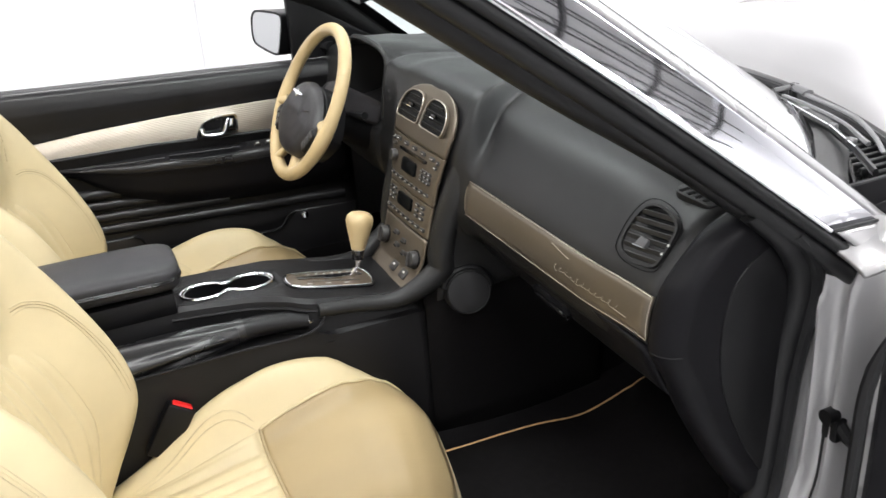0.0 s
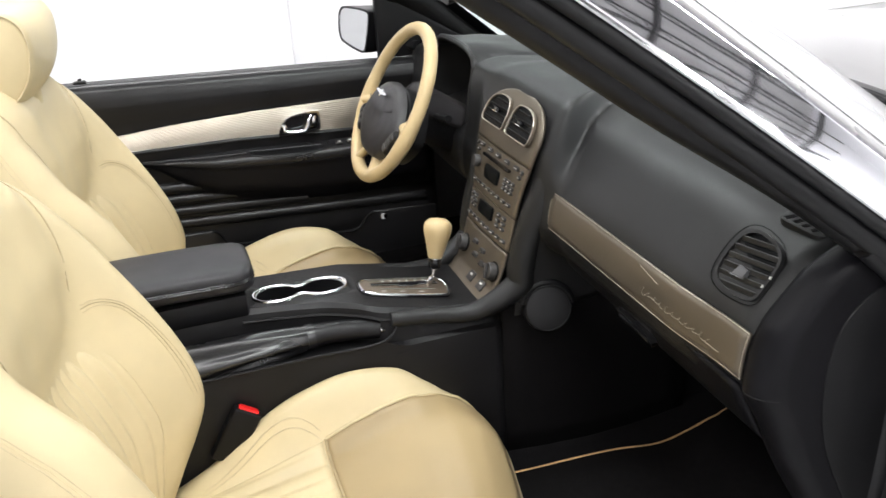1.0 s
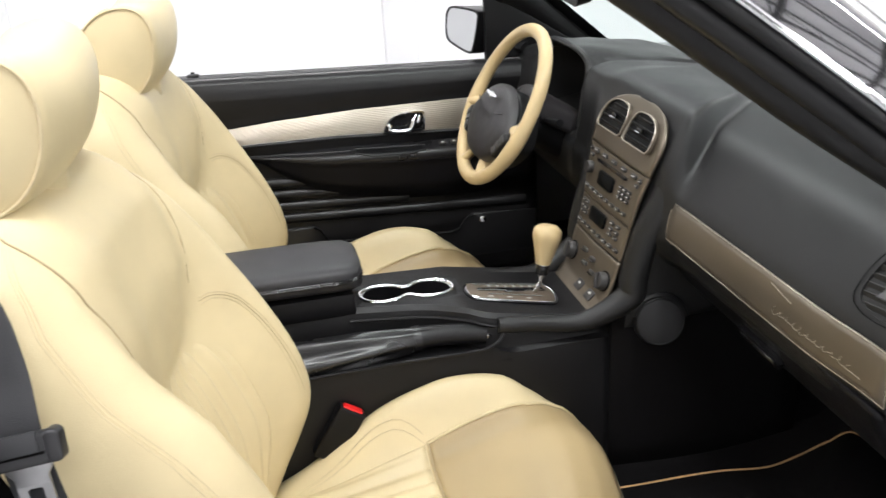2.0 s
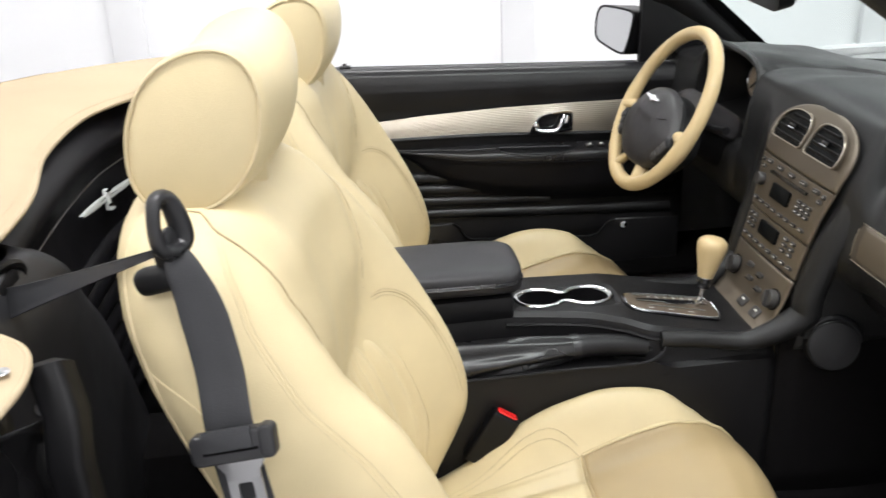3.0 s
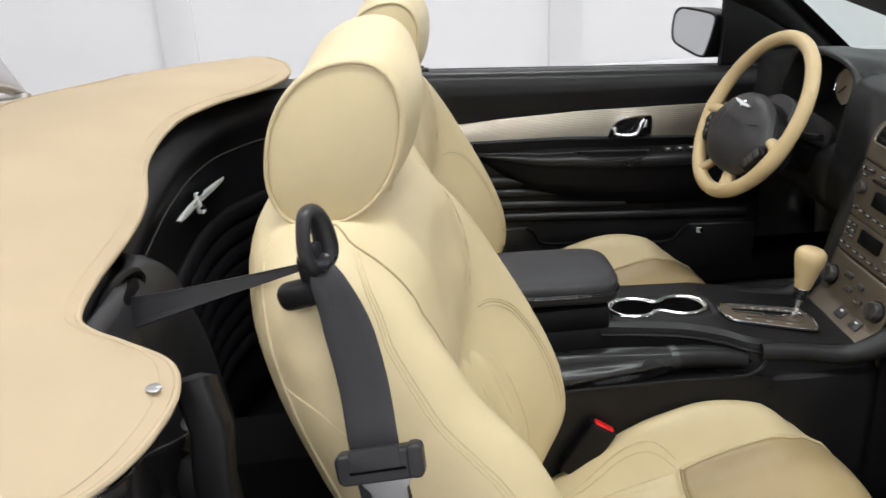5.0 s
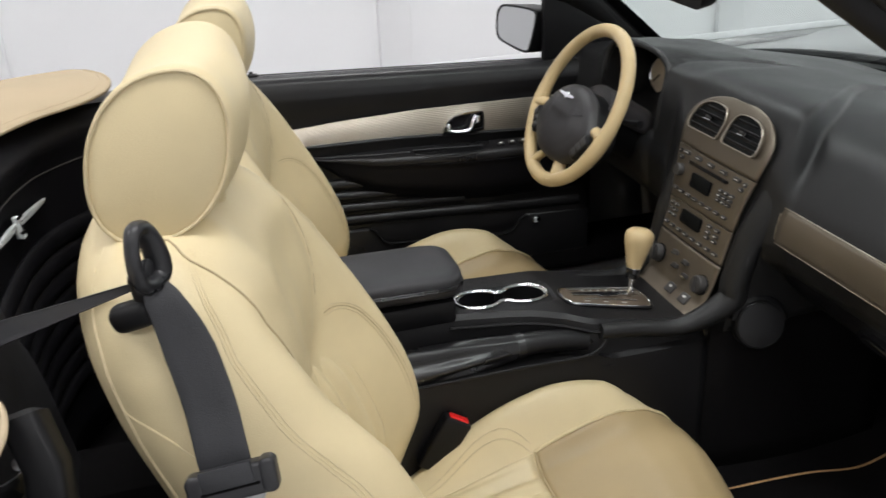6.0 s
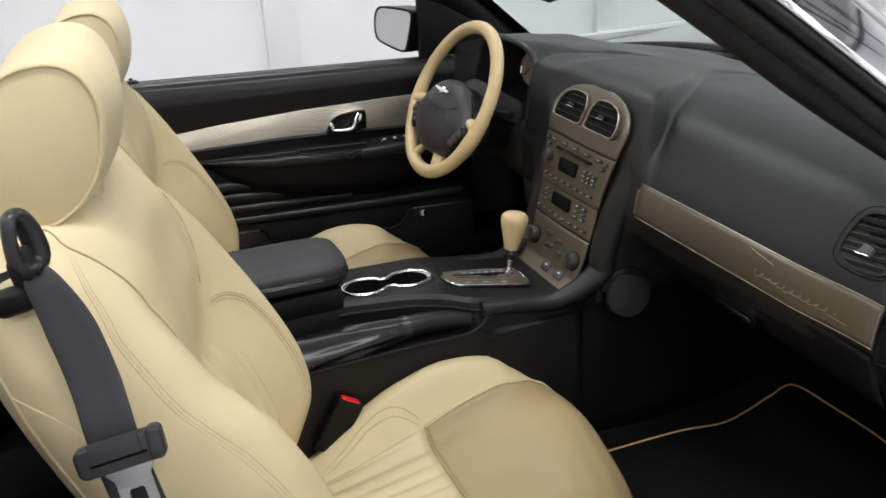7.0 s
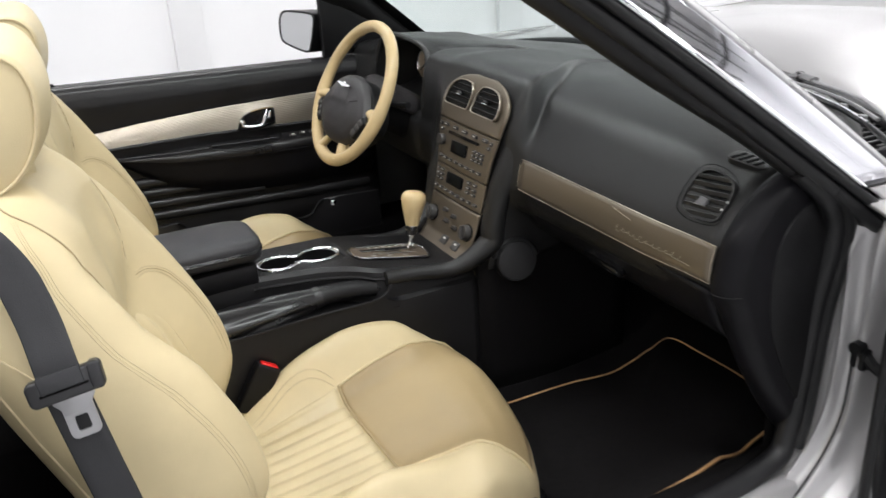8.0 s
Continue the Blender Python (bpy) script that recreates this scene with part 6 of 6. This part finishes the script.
part("guide_foot", box((0.046, 0.026, 0.030), m=pose(-0.868, -0.602, 1.050, 0, -14, -12), bevel=0.012, seg=4), PLASTIC, gd)

# buckle between seat and tunnel
mb = plane_at((-0.444, -0.166, 0.487), (0.84, -0.05, -0.54), (0.50, 0.0, 0.86))
bk = thing("belt_buckle", (-0.42, -0.148, 0.33), "black belt buckle with red release button", "seat belt buckle")
part("buckle_body", box((0.052, 0.026, 0.110), m=mb @ pose(0, -0.006, 0, -90, 0, 0), bevel=0.005, seg=3), PLASTIC, bk)
part("red_button", box((0.038, 0.016, 0.010), m=mb @ pose(0, 0.048, 0, -90, 0, 0), bevel=0.003), RED, bk, "red release button")
part("stem", tube([mb @ Vector((0, -0.045, 0)), (-0.49, -0.165, 0.37), (-0.50, -0.165, 0.28)], 0.012, n=8), PLASTIC, bk)
bk2 = copy_thing(bk, pose(-0.42, 0.148, 0.33))

# ---------------------------------------------------------------- driver's door, closed
door = thing("driver_door", (-0.25, 0.74, 0.38), "black vinyl driver door with champagne metal band", "car door")
DX0, DX1 = -0.91, 0.235


def door_y(x, z):
    y = lin1([(0.36, 0.705), (0.46, 0.702), (0.50, 0.692), (0.56, 0.700), (0.70, 0.702), (0.76, 0.697), (0.85, 0.701), (0.875, 0.696), (0.900, 0.694), (0.918, 0.698), (0.936, 0.706), (0.946, 0.718), (0.950, 0.735), (0.950, 0.80)], z)
    return y


def sill_drop(x):
    """How far the door's top edge lies above or below its middle height."""
    return -0.006 - 0.046 * (x + 0.27)


zz = [0.36, 0.42, 0.46, 0.48, 0.50, 0.53, 0.56, 0.60, 0.66, 0.70, 0.735, 0.76, 0.80, 0.85, 0.865, 0.88, 0.89, 0.90, 0.912, 0.926, 0.936, 0.942, 0.947, 0.9495]
def door_card(u, v):
    i = min(int(v), len(zz) - 2)
    z = zz[i] + (zz[i + 1] - zz[i]) * (v - i)
    return (u, door_y(u, z), z + sill_drop(u) * max(0.0, min(1.0, (z - 0.86) / 0.07)))


card = part("door_card", grid(door_card, lin(DX0, DX1, 30), [i * 0.5 for i in range(2 * len(zz) - 1)]), DOOR, door, "black vinyl door card", solid=0.012, sharp=60, out=(0, -1, 0))
part("top_rail", grid(lambda u, v: (v, 0.742 + 0.118 * u, 0.9475 + sill_drop(v) - 0.028 * u ** 1.5), lin(0, 1, 8), lin(DX0, 0.30, 24)), DOOR, door, solid=0.02, out=(0, 0, 1))
part("window_seal", tube([(x, 0.842, 0.926 + sill_drop(x)) for x in lin(DX0, 0.30, 8)], 0.006, n=6), RUBBER, door)
part("door_skin", grid(lambda u, v: (v, 0.915 - 0.10 * abs(u - 0.55) ** 1.8 * 2.2, 0.26 + (0.650 + sill_drop(v)) * u), lin(0, 1, 12), lin(-1.03, 0.50, 14)), SILVER, door, "silver painted outer skin", solid=0.006)
part("lock_pin", cyl(0.005, 0.012, pose(-0.638, 0.765, 0.955)), PLASTIC, door)
part("lock_bezel", box((0.03, 0.02, 0.008), (-0.638, 0.752, 0.960), 0.003), PLASTIC, door)
# ribbed metal band, tapering to the rear
def band_top(x):
    return lin1([(-0.62, 0.826), (-0.45, 0.838), (-0.25, 0.8445), (0.0, 0.843), (0.22, 0.838)], x)


def band_bot(x):
    return lin1([(-0.62, 0.789), (-0.30, 0.783), (0.0, 0.766), (0.22, 0.752)], x)


def band(u, v):
    x = -0.66 + 0.88 * u
    z = band_bot(x) + (band_top(x) - band_bot(x)) * v
    rib = 0.00040 * math.sin(2 * math.pi * 15 * v)
    return (x, 0.691 - 0.003 * math.sin(math.pi * v) - rib, z)


part("metal_band", grid(band, lin(0, 1, 90), lin(0, 1, 181)), CHAMP_DOOR, door, "ribbed champagne metal band", solid=0.004, sharp=80, out=(0, -1, 0))
part("band_bead", tube([(x, 0.689, band_bot(x) - 0.004) for x in lin(-0.66, 0.22, 20)], 0.005, n=6), DOOR, door)
# pull handle in a chrome bezel
mh = plane_at((-0.128, 0.6845, 0.8005), (1, 0, 0), (0, 0, 1))
ho2 = [(p.x, p.y) for p in spline([(-0.058, -0.018, 0), (-0.040, 0.012, 0), (-0.008, 0.024, 0), (0.040, 0.026, 0), (0.052, 0.018, 0), (0.052, -0.018, 0), (0.042, -0.025, 0), (-0.045, -0.026, 0)], 48, True)]
hd = part("handle_bezel", ring_mesh(ho2, [(x * 0.90 + 0.001, y * 0.84 + 0.001) for x, y in ho2], mh @ pose(0, 0, 0.005), 0.010), CHROME, door, "chrome handle bezel")
part("handle_pit", plate([(x * 0.94, y * 0.90) for x, y in ho2], mh @ pose(0, 0, 0.001), 0.004), GLOSS, hd)
part("handle_lever", tube([mh @ Vector(q) for q in spline([(-0.044, -0.006, 0.006), (-0.038, -0.015, 0.009), (-0.018, -0.0185, 0.012), (0.006, -0.0175, 0.014), (0.016, -0.006, 0.014), (0.022, 0.008, 0.012), (0.030, 0.018, 0.008)], 22)], lambda t: 0.0040 + 0.0026 * math.sin(math.pi * t), n=10, flat=0.8), CHROME, hd, "curved chrome lever")
part("lever_root", box((0.013, 0.020, 0.008), m=mh @ pose(-0.041, -0.008, 0.006, 0, 0, 18), bevel=0.003), CHROME, hd)
part("lock_slider", plate([(0.0, -0.012), (0.018, -0.012), (0.018, 0.018), (0.010, 0.018), (0.006, 0.002)], mh @ pose(0.024, -0.002, 0.010), 0.008, 0.002), CHROME, hd, "chrome lock slider")
# armrest: a shelf with a rolled crest that sweeps down to the pleats
def arm_top(x):
    return lin1([(-0.56, 0.752), (-0.50, 0.752), (-0.28, 0.747), (-0.09, 0.737), (0.22, 0.729)], x)


def arm_bot(x):
    return curve3([(-0.56, 0.744), (-0.50, 0.725), (-0.41, 0.655), (-0.30, 0.611), (-0.166, 0.586), (0.0, 0.574), (0.22, 0.572)], x)


def armr(u, v):
    x = -0.555 + 0.77 * v
    t, b = arm_top(x), arm_bot(x)
    k = curve1([(0.0, 0.08), (0.10, 0.45), (0.30, 0.90), (0.5, 1.0), (1.0, 0.97)], v)
    drop = curve3([(0.0, -0.004), (0.18, 0.002), (0.32, 0.006), (0.40, 0.013), (0.48, 0.026), (0.56, 0.046), (0.64, 0.066), (1.0, 0.16)], u)
    out = curve3([(0.0, 0.0), (0.18, 0.030), (0.32, 0.053), (0.40, 0.061), (0.48, 0.062), (0.56, 0.054), (0.64, 0.050), (0.80, 0.040), (0.92, 0.020), (1.0, 0.0)], u)
    return (x, 0.704 - out * k, t - drop / 0.16 * (t - b))


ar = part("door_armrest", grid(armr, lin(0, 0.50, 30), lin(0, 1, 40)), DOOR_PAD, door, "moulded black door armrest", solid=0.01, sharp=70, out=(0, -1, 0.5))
# lower half of the armrest in darker, duller vinyl: its shade put into colour
part("armrest_bowl_shaded", grid(armr, lin(0.50, 1, 26), lin(0, 1, 40)), VINYL, ar, "hollowed underside, its shade put into darker vinyl", solid=0.01, sharp=70, out=(0, -1, 0))
part("armrest_bead", tube([Vector(armr(0.20, v)) + Vector((0, -0.001, 0.001)) for v in lin(0.03, 0.36, 20)], 0.0028, n=6), DOOR_PAD, ar)


def pull(u, v):
    p = Vector(armr(0.16 + (0.06 + 0.20 * math.sin(math.pi * (0.08 + 0.84 * v)) ** 0.6) * u, 0.375 + 0.24 * v))
    return p + Vector((0, -0.0012, 0.0012))


# no hollow here: a dark sheet on the surface paints the recess's shade
part("pull_recess_shade", grid(pull, lin(0, 1, 8), lin(0, 1, 20)), PLASTIC, ar, "dark sheet drawn as the shade of a pull recess", solid=0.003, out=(0, -1, 1))
# paler tubes along the sheet draw the highlights of the recess's lips
part("recess_edge_highlight", tube([pull(0, v) for v in lin(0, 1, 16)], 0.0022, n=6), ARM_LEATHER, ar)
part("recess_edge_highlight", tube([pull(1, v) for v in lin(0, 1, 20)], 0.0020, n=6), ARM_LEATHER, ar)
for k in range(3):
    part("window_switch", box((0.018, 0.012, 0.008), m=pose(-0.035 + 0.030 * k, 0.666, 0.737, 20, 0, 0), bevel=0.002), BUTTON, ar, "small window switch")
    part("switch_tick", box((0.008, 0.004, 0.002), m=pose(-0.035 + 0.030 * k, 0.6625, 0.7415, 20, 0, 0)), MARK, ar, smooth=False)
# padded pleats below the armrest, falling a little towards the front
for z, x1 in ((0.672, -0.40), (0.640, -0.315), (0.607, -0.13), (0.573, 0.20)):
    part("pleat", tube([(x, 0.7065, z - 0.055 * (x + 0.45)) for x in lin(-0.90, x1, 18)], 0.0185, n=14, flat=0.85), DOOR, door, "padded black pleat")
# map pocket and courtesy lamp
mp = plane_at((-0.17, 0.690, 0.478), (1, 0, 0), (0, 0, 1))
po = [(-0.80, 0.075), (-0.222, 0.066), (-0.205, 0.055), (-0.190, 0.026), (-0.170, 0.017), (0.150, -0.006), (0.172, 0.0), (0.195, 0.030), (0.215, 0.040), (0.40, 0.030), (0.40, -0.10), (-0.80, -0.10)]
part("lower_trim", plate(po, mp, 0.02, 0.006, 3), DOOR_PAD, door)
part("pocket_lip", tube([mp @ Vector(q) for q in ((-0.222, 0.066, 0.002), (-0.205, 0.055, 0.003), (-0.190, 0.026, 0.003), (-0.170, 0.017, 0.003), (0.0, 0.005, 0.003), (0.150, -0.006, 0.003), (0.172, 0.0, 0.003), (0.195, 0.030, 0.003), (0.215, 0.040, 0.002))], 0.0035, n=6), PLASTIC, door)
cl = part("courtesy_lamp", cyl(0.0105, 0.006, plane_at((0.072, 0.690, 0.500), (1, 0, 0), (0, 0, 1)), bevel=0.002), CHROME, door, "small chrome door lamp")
part("lamp_lens", plate([(-0.007, 0.007), (0.004, 0.008), (-0.001, 0.0), (0.004, -0.008), (-0.007, -0.007)], plane_at((0.072, 0.6820, 0.500), (1, 0, 0), (0, 0, 1)), 0.003, 0.0008), LENS, cl)

# door mirror
mir = thing("door_mirror", (0.13, 0.86, 0.955), "black door mirror with clear glass", "mirror")
mm = plane_at((0.078, 0.850, 0.991), (0.19, -1, 0), (0.10, 0.0, 1))
mo2 = [(p.x, p.y) for p in spline([(-0.100, 0.010, 0), (-0.094, 0.036, 0), (-0.070, 0.052, 0), (-0.020, 0.057, 0), (0.050, 0.060, 0), (0.088, 0.058, 0), (0.098, 0.046, 0), (0.092, 0.008, 0), (0.080, -0.034, 0), (0.068, -0.052, 0), (0.035, -0.055, 0), (-0.040, -0.048, 0), (-0.080, -0.040, 0), (-0.096, -0.022, 0)], 72, True)]
shell = part("mirror_shell", plate(mo2, mm, 0.085, 0.010, 3), PLASTIC, mir, "black mirror housing")
part("mirror_glass", plate([(x * 0.955, y * 0.925) for x, y in mo2], mm @ pose(0, 0, 0.002), 0.004), MIRROR, mir, "silvered mirror glass")
part("mirror_rim", ring_mesh([(x * 1.01, y * 1.015) for x, y in mo2], [(x * 0.95, y * 0.915) for x, y in mo2], mm @ pose(0, 0, 0.0035), 0.03), PLASTIC, mir, "thin black mirror rim")
part("mirror_foot", tube([(0.16, 0.84, 0.955), (0.18, 0.79, 0.955), (0.22, 0.73, 0.950)], 0.024, n=10, flat=0.6), PLASTIC, mir)
part("sail_panel", plate([(0.0, 0.0), (0.30, 0.0), (0.22, 0.045), (0.03, 0.165), (0.0, 0.165)], plane_at((0.112, 0.735, 0.925), (1, 0, 0), (0, 0, 1)), 0.02, 0.005), PLASTIC, mir, "black sail panel")

# ---------------------------------------------------------------- rear bulkhead with padded arcs
bulk = thing("rear_bulkhead", (-1.12, 0.0, 0.30), "black padded rear bulkhead with chrome winged emblem", "trim panel")


def bulk_x(y, z):
    """The bulkhead curves forward round the driver's seat and leans back at its crest."""
    x = curve3([(-0.70, -1.125), (-0.30, -1.135), (0.0, -1.142), (0.2, -1.132), (0.3, -1.112), (0.36, -1.09), (0.44, -1.03), (0.50, -0.965), (0.56, -0.925), (0.70, -0.90)], y)
    return x - 0.075 * max(0.0, (z - 0.945) / 0.075) ** 2 + 0.014 * math.exp(-((z - 0.955) / 0.03) ** 2)


def bulk_pt(u, v):
    top = 1.012 - 0.085 * (abs(u) / 0.7) ** 5
    z = v if v < 0.8 else 0.8 + (v - 0.8) * (top - 0.8) / 0.22
    return (bulk_x(u, z), u, z)


part("panel", grid(bulk_pt, lin(-0.70, 0.70, 57), lin(0.30, 0.80, 8) + lin(0.82, 1.02, 20)), VINYL, bulk, "black vinyl bulkhead panel", solid=0.02, out=(1, 0, 0))
for z0 in (0.768, 0.725, 0.682, 0.639, 0.596, 0.553, 0.510, 0.467):
    part("padded_roll", tube([(bulk_x(y, z0) + 0.003, y, z0) for y in lin(-0.56, 0.66, 50)], 0.0135, n=12, flat=1.62), VINYL, bulk, "padded black roll")
part("stitch_line", tube([(bulk_x(y, 0.902) + 0.001, y, 0.902 + 0.012 * (0.4 - y)) for y in lin(-0.5, 0.62, 50)], 0.0016, n=5), BUTTON, bulk)
ex = [bulk_x(y, 0.87) for y in (0.036, 0.354)]
me_ = plane_at((-1.124, 0.195, 0.866), (0.10, 0.99, -0.11), (-0.05, 0.11, 1))
em = part("emblem", box((0.013, 0.042, 0.012), m=me_ @ pose(0, -0.003, 0.010), bevel=0.004, seg=3), EMBLEM, bulk, "chrome winged emblem")
for s in (-1, 1):
    wing_o = [(s * 0.006, 0.007), (s * 0.060, 0.0095), (s * 0.120, 0.0095), (s * 0.165, 0.008), (s * 0.150, 0.001), (s * 0.090, -0.003), (s * 0.006, -0.005)]
    part("emblem_wing", plate(wing_o if s < 0 else wing_o[::-1], me_ @ pose(0, 0, 0.012, 0, -s * 4, 0), 0.006, 0.0022), EMBLEM, em, "swept chrome wing")
    part("wing_groove", tube([me_ @ Vector((s * 0.016, 0.003, 0.0125)), me_ @ Vector((s * 0.145, 0.006, 0.0125 + 0.008))], 0.0011, n=5), GLOSS, em)
for zz_ in (-0.021, -0.012, 0.015):
    part("emblem_bar", box((0.022, 0.005, 0.006), m=me_ @ pose(0, zz_, 0.017), bevel=0.002), EMBLEM if abs(zz_) > .02 else GLOSS, em)
# belt outlet shoulder
def tower(u, v):
    z = 0.34 + 0.660 * v
    y1 = curve3([(0.34, 0.22), (0.67, 0.05), (0.76, -0.01), (0.84, -0.085), (0.90, -0.125), (0.95, -0.185), (0.99, -0.25)], z)
    edge = max(0.0, (u - 0.82) / 0.18)
    crest = max(0.0, (z - 0.90) / 0.08)
    return (-1.092 + 0.020 * math.sin(math.pi * min(1, u * 0.9)) - 0.045 * edge ** 2 - 0.022 * crest ** 2, -0.62 + (y1 + 0.62) * u, z - 0.02 * u * v)


tow = part("belt_tower", grid(tower, lin(0, 1, 30), lin(0, 1, 30)), ARM_LEATHER, bulk, "smooth dark grey plastic belt outlet", solid=0.012, out=(1, 0, 0))
part("outlet_rim", tube([(-1.108 + 0.012 * math.cos(a), -0.395 + 0.055 * math.cos(a), 0.963 + 0.024 * math.sin(a)) for a in lin(0, 2 * math.pi * 31 / 32, 32)], 0.007, closed=True, n=8), PLASTIC, tow)
part("outlet_slot", box((0.04, 0.085, 0.036), m=pose(-1.112, -0.395, 0.962, 0, 15, 0), bevel=0.014, seg=3), CARPET, tow, "dark belt slot")

# ---------------------------------------------------------------- tonneau cover
cover = thing("tonneau_cover", (-1.5, 0.0, 1.0), "tan cloth tonneau cover with snap fasteners", "cover")
FRONT = [(-0.826, -1.15), (-0.822, -1.105), (-0.814, -1.066), (-0.790, -1.030), (-0.748, -1.000), (-0.69, -0.983), (-0.64, -0.996), (-0.60, -1.045), (-0.565, -1.092), (-0.53, -1.112), (-0.45, -1.112), (-0.32, -1.10), (-0.20, -1.105), (0.0, -1.140), (0.22, -1.135), (0.34, -1.08), (0.44, -0.985), (0.56, -0.945), (0.70, -0.96), (0.86, -1.02)]


def cover_pt(u, v):
    """u across from the passenger's side, v from the front hem to the tail."""
    f = spline([(x, y, 0) for y, x in FRONT], len(FRONT) * 6)[min(int(round(u * (len(FRONT) * 6 - 1))), len(FRONT) * 6 - 1)]
    x0, y0 = f.x, f.y
    x1 = -1.95 + 0.10 * (y0 / 0.8) ** 2
    x = x0 + (x1 - x0) * v
    e = abs(y0) / 0.86
    z = 1.022 + 0.060 * math.sin(math.pi * min(1, v * 1.1)) * (1 - e ** 2) - (0.055 if y0 < 0 else 0.024) * e ** 5 - (0.07 if y0 < 0 else 0.085) * v ** 2 * (1 + e)
    z += 0.003 * math.sin(14 * x + 6 * y0) * (1 - e) - 0.006 * math.exp(-(v / 0.02) ** 2)
    return (x, y0 * (1 - 0.04 * v), z)


part("cloth", grid(cover_pt, lin(0, 1, 96), [0, 0.006, 0.014, 0.03, 0.05] + lin(0.08, 1, 24)), CLOTH, cover, "taut tan canvas", solid=0.005, sharp=80)
part("hem", tube([Vector(cover_pt(u, 0.004)) + Vector((0, 0, -0.001)) for u in lin(0, 1, 160)], 0.0040, n=8), CLOTH, cover, "rolled tan hem")
part("hem_stitch", tube([Vector(cover_pt(u, 0.022)) - Vector((0, 0, 0.0001)) for u in lin(0, 1, 160)], 0.0005, n=4), CLOTH, cover)
part("cross_seam", tube([Vector(cover_pt(u, 0.40)) + Vector((0, 0, 0.001)) for u in lin(0.03, 0.97, 80)], 0.0008, n=4), CLOTH, cover)
for sx, sy in ((-1.005, -0.689),):
    sn = part("snap", lathe([(0.0075, 0), (0.0075, 0.0012), (0.006, 0.0022), (0.003, 0.0026)], pose(sx, sy, 1.0075, 4, 2, 0), 24), STEEL, cover, "chrome snap fastener")
for sx, sy in ((-1.165, -0.14), (-1.19, 0.03)):
    part("dimple", lathe([(0.022, 0.0), (0.018, 0.003), (0.006, 0.004)], pose(sx, sy, 1.022), 20), CLOTH, cover)

# ---------------------------------------------------------------- boot lid, raised, with its hinge and strut
lid = thing("trunk_lid", (-1.95, 0.3, 0.95), "raised silver boot lid on gas strut and hinge", "car boot lid")


def lid_pt(u, v):
    y = -0.62 + 1.24 * u
    e = abs(2 * u - 1)
    x = -1.498 - 0.24 * v - 0.03 * math.sin(math.pi * v)
    z = 0.992 + 0.142 * (1 - e ** 1.7) + 0.72 * v
    return (x - 0.03 * e ** 3, y * (1 - 0.10 * v), z)


part("lid_panel", grid(lid_pt, lin(0, 1, 30), lin(0, 1, 16)), SILVER, lid, "silver boot lid panel", solid=0.02, out=(1, 0, 0.3))
part("lid_lip", tube([lid_pt(u, 0) for u in lin(0, 1, 40)], 0.0045, n=8), SILVER, lid)
for s in (1,):
    part("hinge_arm", tube(spline([(-1.512, s * 0.55, 1.004), (-1.545, s * 0.55, 1.010), (-1.58, s * 0.55, 1.004), (-1.637, s * 0.55, 0.978), (-1.70, s * 0.55, 0.972), (-1.84, s * 0.55, 0.92)], 24), 0.013, n=10, flat=0.7), LENS, lid, "white painted hinge arm")
    part("hinge_bar", tube([(-1.520, s * 0.56, 0.988), (-1.58, s * 0.56, 0.975), (-1.66, s * 0.56, 0.955), (-1.95, s * 0.58, 0.91)], 0.009, n=8), STEEL, lid)
    part("hinge_pivot", cyl(0.014, 0.03, pose(-1.518, s * 0.55, 0.985, 90, 0, 0)), STEEL, lid)
    st = part("gas_strut", tube([(-1.640, s * 0.50, 0.995), (-1.592, s * 0.50, 1.042)], 0.0125, n=12), GLOSS, lid, "black gas strut")
    part("strut_rod", tube([(-1.672, s * 0.50, 0.966), (-1.640, s * 0.50, 0.995)], 0.0055, n=8), GLOSS, st)
part("gutter_panel", grid(lambda u, v: (-1.60 - 0.36 * v, -0.30 + 1.05 * u, 0.955 - 0.06 * v), lin(0, 1, 6), lin(0, 1, 8)), SILVER, car, "silver gutter panel below the boot lid", solid=0.01)
part("quarter_ledge", grid(lambda u, v: (-1.95 + 0.92 * v, -0.76 - 0.125 * u, 0.952 - 0.012 * u * u - 0.05 * (1 - v) ** 2), lin(0, 1, 8), lin(0, 1, 20)), SILVER, car, "silver painted ledge beside the cover", solid=0.008, out=(0, 0, 1))
part("tail_deck", box((0.75, 1.55, 0.03), (-2.25, 0, 0.87), 0.01), SILVER, car, "silver rear deck")
part("tail", grid(lambda u, v: (-2.62 - 0.10 * math.sin(v), u, 0.25 + 0.68 * (1 + math.cos(v)) / 2), lin(-0.82, 0.82, 15), lin(0, math.pi, 10)), SILVER, car, solid=0.01)
part("gutter_frame", box((0.03, 1.4, 0.03), (-1.93, 0, 0.905), 0.006), STEEL, car)
